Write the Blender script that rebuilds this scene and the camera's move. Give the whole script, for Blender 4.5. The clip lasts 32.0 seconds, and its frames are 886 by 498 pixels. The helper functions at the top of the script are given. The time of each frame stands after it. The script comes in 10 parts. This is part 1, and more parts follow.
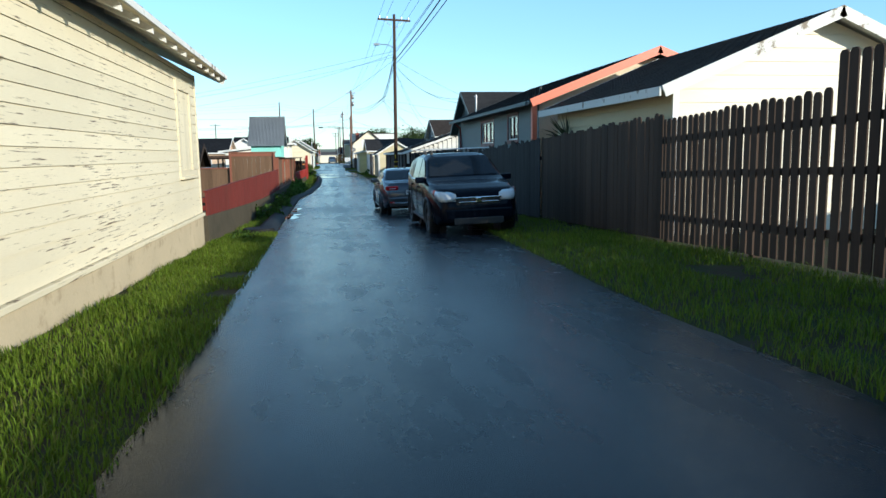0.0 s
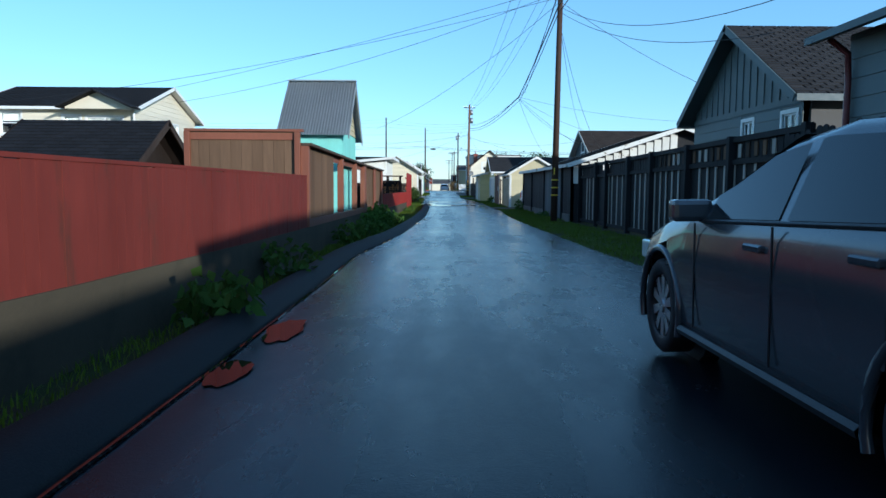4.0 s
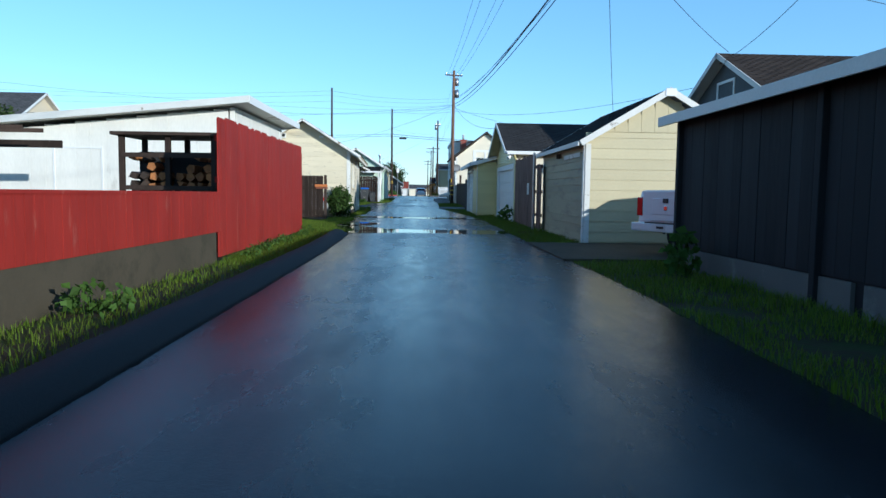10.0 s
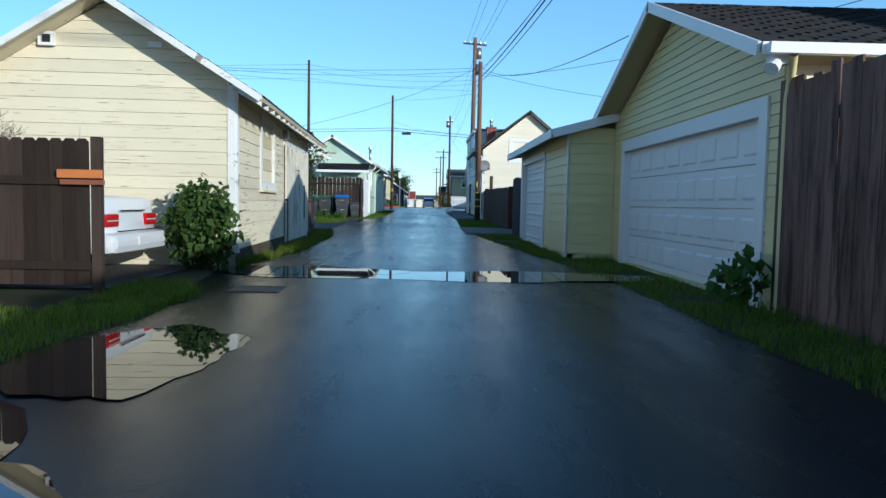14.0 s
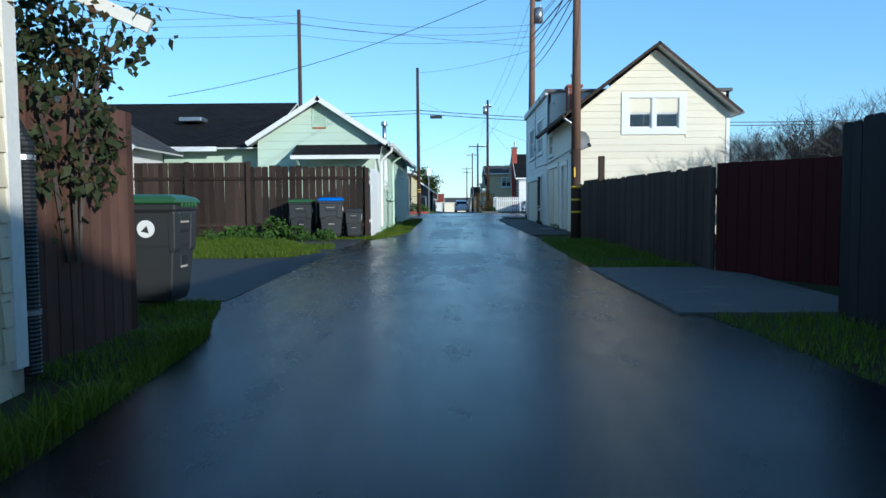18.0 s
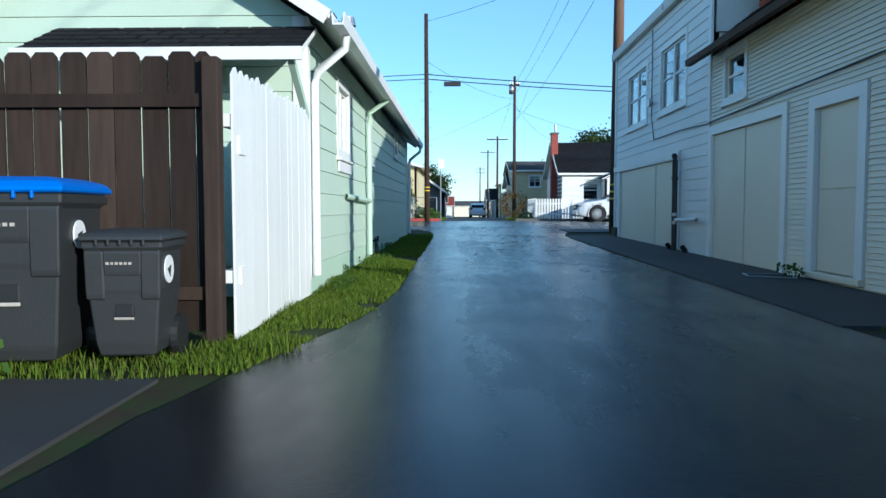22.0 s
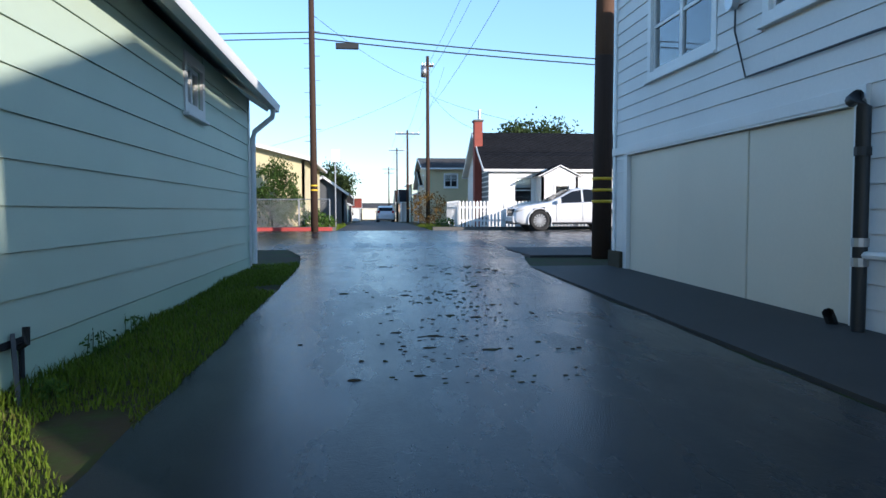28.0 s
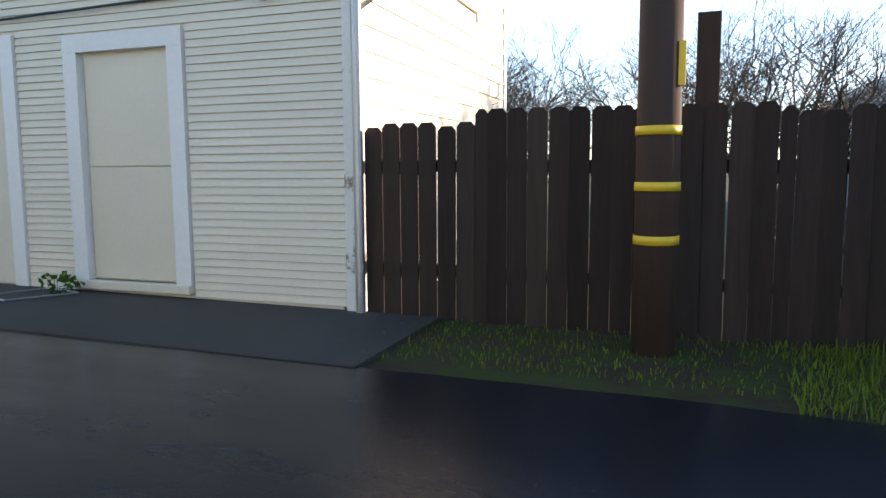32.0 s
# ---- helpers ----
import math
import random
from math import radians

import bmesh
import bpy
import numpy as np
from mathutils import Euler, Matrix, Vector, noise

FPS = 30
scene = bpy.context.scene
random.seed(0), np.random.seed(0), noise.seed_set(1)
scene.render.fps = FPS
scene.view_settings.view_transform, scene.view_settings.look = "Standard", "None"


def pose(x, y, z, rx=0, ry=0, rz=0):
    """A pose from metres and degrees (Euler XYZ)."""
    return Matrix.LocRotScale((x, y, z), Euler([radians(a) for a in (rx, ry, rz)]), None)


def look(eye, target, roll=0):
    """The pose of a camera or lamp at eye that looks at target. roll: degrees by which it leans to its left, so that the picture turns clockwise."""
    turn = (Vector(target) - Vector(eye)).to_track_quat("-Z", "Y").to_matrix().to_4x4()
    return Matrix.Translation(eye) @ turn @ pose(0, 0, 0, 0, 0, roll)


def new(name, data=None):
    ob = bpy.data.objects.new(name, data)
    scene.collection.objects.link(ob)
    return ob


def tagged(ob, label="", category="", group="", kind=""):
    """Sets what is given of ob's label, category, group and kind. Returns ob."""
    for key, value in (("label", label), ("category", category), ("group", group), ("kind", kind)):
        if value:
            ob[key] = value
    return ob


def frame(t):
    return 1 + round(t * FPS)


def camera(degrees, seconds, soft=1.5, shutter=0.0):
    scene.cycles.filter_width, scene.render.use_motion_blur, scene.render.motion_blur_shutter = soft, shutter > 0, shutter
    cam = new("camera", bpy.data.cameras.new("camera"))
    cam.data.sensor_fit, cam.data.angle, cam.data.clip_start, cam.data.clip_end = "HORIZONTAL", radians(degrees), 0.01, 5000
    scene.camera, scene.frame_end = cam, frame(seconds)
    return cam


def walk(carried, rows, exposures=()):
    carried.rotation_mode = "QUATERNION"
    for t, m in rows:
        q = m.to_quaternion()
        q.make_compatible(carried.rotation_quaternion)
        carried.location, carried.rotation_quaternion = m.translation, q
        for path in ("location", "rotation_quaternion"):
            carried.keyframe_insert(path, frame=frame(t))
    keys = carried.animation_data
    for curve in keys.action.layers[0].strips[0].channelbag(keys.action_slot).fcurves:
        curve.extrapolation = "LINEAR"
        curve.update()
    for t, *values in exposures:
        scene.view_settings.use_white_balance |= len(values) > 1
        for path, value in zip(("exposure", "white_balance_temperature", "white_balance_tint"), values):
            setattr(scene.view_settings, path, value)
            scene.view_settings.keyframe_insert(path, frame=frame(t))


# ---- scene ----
cam = camera(64.2, 32.0, soft=1.5)
PATH = [
    (0, (-0.248, -2.607, 1.202), (0.07, -0.65, 0.934), -0.89),
    (0.5, (-0.12, 0.039, 1.036), (0.061, 2.015, 0.783), -0.21),
    (1, (-0.054, 2.482, 0.947), (0.06, 4.465, 0.719), 0.30),
    (1.5, (-0.05, 4.948, 0.879), (0.011, 6.935, 0.661), -0.06),
    (2, (-0.104, 7.465, 0.791), (-0.085, 9.453, 0.577), -0.20),
    (2.5, (-0.058, 10.398, 0.701), (-0.06, 12.386, 0.488), -0.14),
    (3, (-0.101, 13.169, 0.606), (-0.104, 15.157, 0.387), -0.09),
    (3.5, (-0.147, 15.788, 0.507), (-0.142, 17.778, 0.307), 0.20),
    (5.5, (0.362, 25.734, 0.262), (0.421, 27.727, 0.109), 0.22),
    (6, (0.496, 28.527, 0.221), (0.579, 30.519, 0.069), 0.09),
    (6.5, (0.614, 31.418, 0.199), (0.7, 33.411, 0.056), -0.36),
    (7, (0.694, 34.324, 0.194), (0.774, 36.317, 0.06), -0.28),
    (7.5, (0.821, 37.25, 0.152), (0.894, 39.245, 0.027), 0.53),
    (8, (0.914, 40.112, 0.139), (0.986, 42.107, 0.018), 1.16),
    (8.5, (0.927, 42.873, 0.099), (1.001, 44.868, -0.028), 0.87),
    (9, (0.96, 45.532, 0.101), (1.033, 47.525, -0.043), 0.76),
    (9.5, (1.005, 48.194, 0.089), (1.077, 50.187, -0.064), 0.75),
    (10, (1.07, 50.885, 0.082), (1.139, 52.877, -0.078), 0.82),
    (10.5, (1.118, 53.597, 0.038), (1.187, 55.589, -0.122), 0.72),
    (11, (1.145, 56.063, 0.02), (1.204, 58.057, -0.129), 0.33),
    (11.5, (1.135, 58.608, 0.031), (1.186, 60.603, -0.107), 0.39),
    (12, (1.17, 61.067, 0.019), (1.214, 63.062, -0.116), 0.22),
    (12.5, (1.086, 63.328, 0.03), (1.131, 65.323, -0.104), -0.32),
    (13, (1.105, 65.588, 0.043), (1.145, 67.583, -0.084), -0.17),
    (13.5, (1.081, 67.829, 0.048), (1.123, 69.824, -0.077), 1.08),
    (14, (1.056, 69.977, 0.029), (1.104, 71.972, -0.1), 1.09),
    (14.5, (1.021, 72.094, -0.005), (1.067, 74.089, -0.141), 0.80),
    (16.5, (0.329, 79.15, 0.099), (0.352, 81.145, -0.041), 0.67),
    (17, (0.406, 81.319, 0.07), (0.405, 83.315, -0.062), -0.02),
    (17.5, (0.319, 83.367, 0.081), (0.305, 85.363, -0.045), -0.46),
    (18, (0.236, 85.447, 0.1), (0.206, 87.443, -0.022), -0.31),
    (18.5, (0.186, 87.386, 0.109), (0.141, 89.382, -0.019), -0.31),
    (19, (0.088, 89.414, 0.107), (0.032, 91.41, -0.014), -0.15),
    (19.5, (-0.057, 91.486, 0.117), (-0.121, 93.481, 0.004), -0.13),
    (20, (-0.203, 93.438, 0.12), (-0.274, 95.434, 0.013), 0.40),
    (20.5, (-0.314, 95.288, 0.118), (-0.39, 97.283, 0.008), 0.50),
    (21, (-0.404, 97.118, 0.094), (-0.481, 99.113, -0.018), 0.50),
    (21.5, (-0.458, 98.861, 0.107), (-0.531, 100.857, -0.008), 0.40),
    (22, (-0.506, 100.589, 0.158), (-0.558, 102.585, 0.046), 0.00),
    (22.5, (-0.517, 102.262, 0.161), (-0.535, 104.259, 0.056), -0.20),
    (23, (-0.491, 104.02, 0.197), (-0.471, 106.017, 0.098), -0.20),
    (23.5, (-0.43, 105.586, 0.233), (-0.374, 107.582, 0.136), -0.20),
    (24, (-0.333, 107.004, 0.262), (-0.238, 108.999, 0.156), -0.10),
    (24.5, (-0.241, 108.182, 0.297), (-0.118, 110.176, 0.187), -0.00),
    (25, (-0.171, 109.003, 0.314), (-0.023, 110.994, 0.203), 0.10),
    (25.5, (-0.108, 109.651, 0.306), (0.06, 111.641, 0.198), 0.00),
    (27.5, (-0.087, 109.949, 0.313), (0.108, 111.937, 0.209), -0.10),
    (28, (-0.134, 109.657, 0.312), (0.068, 111.644, 0.205), -0.10),
    (28.5, (-0.159, 109.183, 0.307), (0.049, 111.169, 0.198), -0.10),
    (29, (-0.086, 108.653, 0.297), (0.215, 110.626, 0.179), -0.10),
    (29.5, (-0.042, 108.099, 0.284), (0.457, 110.032, 0.164), -0.40),
    (30, (0.004, 107.379, 0.251), (0.776, 109.22, 0.124), -0.10),
    (30.5, (-0.017, 106.642, 0.224), (1.082, 108.307, 0.092), -0.10),
    (31, (-0.19, 105.864, 0.229), (1.23, 107.265, 0.084), -0.20),
    (31.5, (-0.591, 105.125, 0.276), (1.104, 106.172, 0.105), -0.70),
    (32, (-1.047, 104.399, 0.34), (0.826, 105.066, 0.124), -0.35),
]
walk(cam, [(t, look(eye, target, roll)) for t, eye, target, roll in PATH], exposures=[(0, 0.60, 5600, 6), (2.5, 0.36, 5050, 6), (6, 0.30, 4980, 6), (18, 0.28, 5080, 6), (20, 0.36, 5080, 6), (22, 0.50, 5120, 6), (23, 0.35, 5150, 6), (23.6, 0.22, 5150, 6), (24.2, 0.25, 5150, 6), (25.5, 0.42, 5200, 7), (28.5, 0.85, 5700, 19), (30, 0.98, 5900, 22), (31, 1.42, 6500, 29), (32, 1.62, 6900, 26)])
# ---- world, sun, light ----
SUN_AZ, SUN_EL = 138.5, 13.5          # degrees clockwise from +y, degrees over the horizon
world = bpy.data.worlds.new("sky_world")
scene.world = world
world.use_nodes = True
_sky = world.node_tree.nodes.new("ShaderNodeTexSky")
_sky.sky_type, _sky.sun_disc = "NISHITA", False
_sky.sun_elevation, _sky.sun_rotation = radians(SUN_EL), radians(SUN_AZ)
_sky.air_density, _sky.dust_density, _sky.ozone_density = 1.0, 0.2, 3.0
_bg = world.node_tree.nodes["Background"]
_bg.inputs["Strength"].default_value = 0.12
# a thin veil of haze over the clear sky, thinner toward the zenith
_veil = world.node_tree.nodes.new("ShaderNodeMix")
_veil.data_type, _veil.blend_type = "RGBA", "ADD"
_veil.inputs["Factor"].default_value = 1.0
_veil.inputs["B"].default_value = (0.75, 1.35, 1.50, 1)
_tc = world.node_tree.nodes.new("ShaderNodeTexCoord")
_sep = world.node_tree.nodes.new("ShaderNodeSeparateXYZ")
_thin = world.node_tree.nodes.new("ShaderNodeMapRange")
for _k, _v in (("From Min", 0.3), ("From Max", 0.85), ("To Min", 1.0), ("To Max", 0.3)):
    _thin.inputs[_k].default_value = _v
world.node_tree.links.new(_tc.outputs["Generated"], _sep.inputs[0])
world.node_tree.links.new(_sep.outputs["Z"], _thin.inputs["Value"])
world.node_tree.links.new(_thin.outputs["Result"], _veil.inputs["Factor"])
world.node_tree.links.new(_sky.outputs["Color"], _veil.inputs["A"])
world.node_tree.links.new(_veil.outputs["Result"], _bg.inputs["Color"])
sun_data = bpy.data.lights.new("sun", "SUN")
sun_data.energy, sun_data.angle, sun_data.color = 4.2, radians(0.6), (1.0, 0.86, 0.66)
_sd = Vector((math.sin(radians(SUN_AZ)) * math.cos(radians(SUN_EL)), math.cos(radians(SUN_AZ)) * math.cos(radians(SUN_EL)), math.sin(radians(SUN_EL))))
sun = new("sun", sun_data)
sun.rotation_euler = _sd.to_track_quat("Z", "Y").to_euler()
sun.location = (40, -40, 30)

# ---- terrain profile ----
GY = [-60.0, -22.4, 0.0, 22.4, 44.8, 67.2, 89.6, 112.0, 134.4, 156.8, 300.0]
GZ = [1.6, 0.86, 0.0, -0.75, -0.96, -1.03, -0.92, -0.70, -0.46, -0.50, -2.2]


def G(y):
    """Height of the alley's surface along its length."""
    return float(np.interp(y, GY, GZ) * 0.5 + np.interp(y - 5, GY, GZ) * 0.25 + np.interp(y + 5, GY, GZ) * 0.25)


# ---- mesh helpers ----
WM = {}          # world matrix of every object made here


def thing(name, label, category, at, group="", kind=""):
    """An Empty at the base of a thing."""
    e = new(name)
    e.empty_display_size = 0.2
    e.location = at
    WM[e] = Matrix.Translation(at)
    return tagged(e, label, category, group, kind)


def under(ob, parent, m=None):
    m = m or Matrix.Identity(4)
    WM[ob] = m
    ob.parent = parent
    ob.matrix_parent_inverse = WM[parent].inverted()
    ob.matrix_basis = m
    return ob


def mesh_of(name, bm, material, smooth=False, recalc=True):
    if recalc:
        bmesh.ops.recalc_face_normals(bm, faces=bm.faces[:])
    me = bpy.data.meshes.new(name)
    bm.to_mesh(me)
    bm.free()
    me.materials.append(material)
    if smooth:
        for p in me.polygons:
            p.use_smooth = True
    return me


def part(name, bm, material, parent=None, label="", smooth=False, recalc=True):
    """Links a bmesh as one mesh object under a thing or a part."""
    ob = new(name, mesh_of(name, bm, material, smooth, recalc))
    WM[ob] = Matrix.Identity(4)
    if parent is not None:
        under(ob, parent)
    if label:
        ob["label"] = label
    return ob


def solo(name, bm, material, label, category, group="", kind="", smooth=False, recalc=True):
    """A thing that is a single mesh."""
    return tagged(part(name, bm, material, None, "", smooth, recalc), label, category, group, kind)


def nb():
    return bmesh.new()


def box(bm, x0, x1, y0, y1, z0, z1):
    v = [bm.verts.new((x, y, z)) for x in (x0, x1) for y in (y0, y1) for z in (z0, z1)]
    for f in ((0, 1, 3, 2), (4, 6, 7, 5), (0, 4, 5, 1), (2, 3, 7, 6), (0, 2, 6, 4), (1, 5, 7, 3)):
        bm.faces.new([v[i] for i in f])
    return bm


def bevel(bm, w, seg=1):
    bmesh.ops.bevel(bm, geom=bm.edges[:], offset=w, segments=seg, affect="EDGES", profile=0.6)
    return bm


def bbox(x0, x1, y0, y1, z0, z1, w=0.006):
    return bevel(box(nb(), x0, x1, y0, y1, z0, z1), w)


def prism(bm, pts, axis, a, b):
    """A polygon in two axes swept from a to b along axis 'x', 'y' or 'z'."""
    def put(p, c):
        return {"x": (c, p[0], p[1]), "y": (p[0], c, p[1]), "z": (p[0], p[1], c)}[axis]
    lo, hi = [bm.verts.new(put(p, a)) for p in pts], [bm.verts.new(put(p, b)) for p in pts]
    bm.faces.new(lo)
    bm.faces.new(hi[::-1])
    n = len(pts)
    for i in range(n):
        bm.faces.new((lo[i], lo[(i + 1) % n], hi[(i + 1) % n], hi[i]))
    return bm


def rod(bm, p, q, r0, r1=None, n=10, cap=True):
    """A round rod from p to q."""
    p, q = Vector(p), Vector(q)
    r1 = r0 if r1 is None else r1
    w = (q - p).normalized()
    u = w.orthogonal().normalized()
    v = w.cross(u)
    a = [bm.verts.new(p + (u * math.cos(k) + v * math.sin(k)) * r0) for k in (2 * math.pi * i / n for i in range(n))]
    b = [bm.verts.new(q + (u * math.cos(k) + v * math.sin(k)) * r1) for k in (2 * math.pi * i / n for i in range(n))]
    for i in range(n):
        bm.faces.new((a[i], a[(i + 1) % n], b[(i + 1) % n], b[i]))
    if cap:
        bm.faces.new(a[::-1])
        bm.faces.new(b)
    return bm


def tube(bm, pts, r, n=6):
    """A bent tube through points."""
    pts = [Vector(p) for p in pts]
    rings = []
    for i, p in enumerate(pts):
        w = (pts[min(i + 1, len(pts) - 1)] - pts[max(i - 1, 0)]).normalized()
        u = w.cross(Vector((0.13, 0.21, 0.97))).normalized()
        v = w.cross(u)
        rings.append([bm.verts.new(p + (u * math.cos(k) + v * math.sin(k)) * r) for k in (2 * math.pi * j / n for j in range(n))])
    for a, b in zip(rings, rings[1:]):
        for j in range(n):
            bm.faces.new((a[j], a[(j + 1) % n], b[(j + 1) % n], b[j]))
    return bm


def loft(bm, rings, close=True, caps=True):
    """Skins rings of points of equal count."""
    vs = [[bm.verts.new(p) for p in r] for r in rings]
    n = len(vs[0])
    for a, b in zip(vs, vs[1:]):
        for j in range(n if close else n - 1):
            bm.faces.new((a[j], a[(j + 1) % n], b[(j + 1) % n], b[j]))
    if caps:
        bm.faces.new(vs[0][::-1])
        bm.faces.new(vs[-1])
    return bm


# ---- materials ----
def nodes_of(name):
    m = bpy.data.materials.new(name)
    m.use_nodes = True
    t = m.node_tree
    return m, t, t.nodes["Principled BSDF"]


def link(t, a, b):
    t.links.new(a, b)


def noise_node(t, scale, detail=4.0, stretch=(1, 1, 1), rough=0.55, src="Position"):
    g = t.nodes.new("ShaderNodeNewGeometry") if src == "Position" else t.nodes.new("ShaderNodeTexCoord")
    mp = t.nodes.new("ShaderNodeMapping")
    mp.inputs["Scale"].default_value = stretch
    link(t, g.outputs["Position" if src == "Position" else "Object"], mp.inputs["Vector"])
    n = t.nodes.new("ShaderNodeTexNoise")
    n.inputs["Scale"].default_value, n.inputs["Detail"].default_value, n.inputs["Roughness"].default_value = scale, detail, rough
    link(t, mp.outputs["Vector"], n.inputs["Vector"])
    return n.outputs["Fac"]


def ramp(t, fac, stops):
    r = t.nodes.new("ShaderNodeValToRGB")
    e = r.color_ramp.elements
    while len(e) < len(stops):
        e.new(0.5)
    for k, (p, c) in zip(e, stops):
        k.position = p
        k.color = (*c, 1) if isinstance(c, tuple) else (c, c, c, 1)
    link(t, fac, r.inputs["Fac"])
    return r.outputs["Color"]


def mix(t, fac, a, b, mode="MIX"):
    m = t.nodes.new("ShaderNodeMix")
    m.data_type, m.blend_type = "RGBA", mode
    for s, v in ((m.inputs["Factor"], fac), (m.inputs["A"], a), (m.inputs["B"], b)):
        if isinstance(v, (int, float)):
            s.default_value = v
        elif isinstance(v, tuple):
            s.default_value = (*v, 1)
        else:
            link(t, v, s)
    return m.outputs["Result"]


def bump_on(t, b, height, strength, dist=0.01):
    n = t.nodes.new("ShaderNodeBump")
    n.inputs["Strength"].default_value, n.inputs["Distance"].default_value = strength, dist
    link(t, height, n.inputs["Height"])
    link(t, n.outputs["Normal"], b.inputs["Normal"])


def dull(c, f):
    return tuple(min(1.0, v * f) for v in c)


def surface(name, c, rough=0.7, metal=0.0, var=0.15, scale=0.7, fine=25.0, stretch=(1, 1, 1), bump=0.25, rnd=0.0, coat=0.0, spec=0.5, dirt=None, dirt_at=0.62):
    """A plain surface with two scales of variation, fine relief and, where given, stains."""
    m, t, b = nodes_of(name)
    big = noise_node(t, scale, 5, stretch)
    small = noise_node(t, fine, 4, stretch)
    col = ramp(t, big, [(0.3, dull(c, 1 - var)), (0.7, dull(c, 1 + var))])
    col = mix(t, 0.35, col, ramp(t, small, [(0.3, dull(c, 1 - 1.3 * var)), (0.7, dull(c, 1 + 1.2 * var))]))
    if dirt:
        col = mix(t, ramp(t, noise_node(t, scale * 2.7, 8, stretch, 0.7), [(dirt_at - 0.06, 0.0), (dirt_at + 0.08, 0.85)]), col, dirt)
    if rnd:
        o = t.nodes.new("ShaderNodeObjectInfo")
        col = mix(t, 1.0, col, ramp(t, o.outputs["Random"], [(0.0, 1 - rnd), (1.0, 1.0)]), "MULTIPLY")
    link(t, col, b.inputs["Base Color"])
    b.inputs["Metallic"].default_value = metal
    b.inputs["Specular IOR Level"].default_value = spec
    b.inputs["Coat Weight"].default_value = coat
    link(t, ramp(t, small, [(0.25, max(0.02, rough - 0.12)), (0.75, min(1.0, rough + 0.1))]), b.inputs["Roughness"])
    if bump:
        bump_on(t, b, small, bump, 0.006)
    return m


def peeling(name, paint, wood, amount=0.5, stretch=(1, 1, 6), rnd=0.12, scale=2.2, patch=0.45):
    """Old paint that flakes off boards and shows grey wood."""
    m, t, b = nodes_of(name)
    n1 = noise_node(t, scale, 8, stretch, 0.7)
    n2 = noise_node(t, 0.5, 4)
    n3 = noise_node(t, 30, 4, stretch)
    mask = ramp(t, mix(t, patch, n1, n2), [(amount, 0.0), (amount + 0.035, 1.0)])
    pc = ramp(t, n2, [(0.3, dull(paint, 0.86)), (0.7, dull(paint, 1.06))])
    pc = mix(t, 0.3, pc, ramp(t, n3, [(0.3, dull(paint, 0.8)), (0.7, dull(paint, 1.08))]))
    wc = ramp(t, n3, [(0.3, dull(wood, 0.6)), (0.7, dull(wood, 1.3))])
    col = mix(t, mask, pc, wc)
    if rnd:
        o = t.nodes.new("ShaderNodeObjectInfo")
        col = mix(t, 1.0, col, ramp(t, o.outputs["Random"], [(0.0, 1 - rnd), (1.0, 1.0)]), "MULTIPLY")
    link(t, col, b.inputs["Base Color"])
    b.inputs["Roughness"].default_value = 0.7
    bump_on(t, b, mix(t, 0.5, n3, mask), 0.4, 0.004)
    return m


def glass(name="window_glass", tint=(0.9, 0.95, 0.97)):
    m, t, b = nodes_of(name)
    b.inputs["Base Color"].default_value = (*tint, 1)
    b.inputs["Roughness"].default_value = 0.02
    b.inputs["Transmission Weight"].default_value = 1.0
    b.inputs["IOR"].default_value = 1.45
    return m


H = (0.25, 1, 6)     # relief that runs along y on walls that face the alley
CREAM_PEEL = peeling("cream_peeling_paint", (0.73, 0.65, 0.46), (0.14, 0.10, 0.065), 0.574, (0.35, 0.35, 9), 0.12, 5.5, 0.2)
CREAM_WORN = peeling("cream_badly_peeling_paint", (0.70, 0.62, 0.44), (0.15, 0.11, 0.075), 0.56, (0.35, 0.35, 7), 0.12, 4.5, 0.3)
CREAM_OLD = peeling("cream_weathered_paint", (0.70, 0.62, 0.44), (0.17, 0.12, 0.075), 0.60, (0.35, 0.35, 9), 0.1, 5.5, 0.2)
WHITE_PEEL = peeling("white_peeling_paint", (0.72, 0.66, 0.52), (0.13, 0.10, 0.07), 0.555, (3, 3, 0.45), 0.1, 3.4)
WHITE_TRIM = surface("white_trim_paint", (0.74, 0.74, 0.72), 0.5, var=0.06, bump=0.1, rnd=0.05)
WHITE_OLD = peeling("old_white_trim", (0.70, 0.69, 0.64), (0.25, 0.2, 0.14), 0.57, (1, 1, 1), 0.08, 4)
WHITE_WALL = surface("white_wall_paint", (0.70, 0.69, 0.66), 0.55, var=0.06, bump=0.12, rnd=0.07, dirt=(0.5, 0.48, 0.42), dirt_at=0.72)
WHITE_BOARD = surface("white_stained_board", (0.75, 0.73, 0.66), 0.65, var=0.08, bump=0.15, stretch=(1, 1, 0.3), rnd=0.05, dirt=(0.45, 0.42, 0.36), dirt_at=0.68)
CREAM_WALL = surface("cream_wall_paint", (0.72, 0.65, 0.50), 0.55, var=0.05, bump=0.12, rnd=0.06)
CREAM_DOOR = surface("cream_door_paint", (0.66, 0.61, 0.49), 0.5, var=0.05, bump=0.1, rnd=0.04, dirt=(0.5, 0.45, 0.34), dirt_at=0.74)
YELLOW = surface("yellow_siding_paint", (0.66, 0.575, 0.28), 0.55, var=0.07, bump=0.12, rnd=0.08)
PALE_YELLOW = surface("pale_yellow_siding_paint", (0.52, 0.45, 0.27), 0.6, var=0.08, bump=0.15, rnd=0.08)
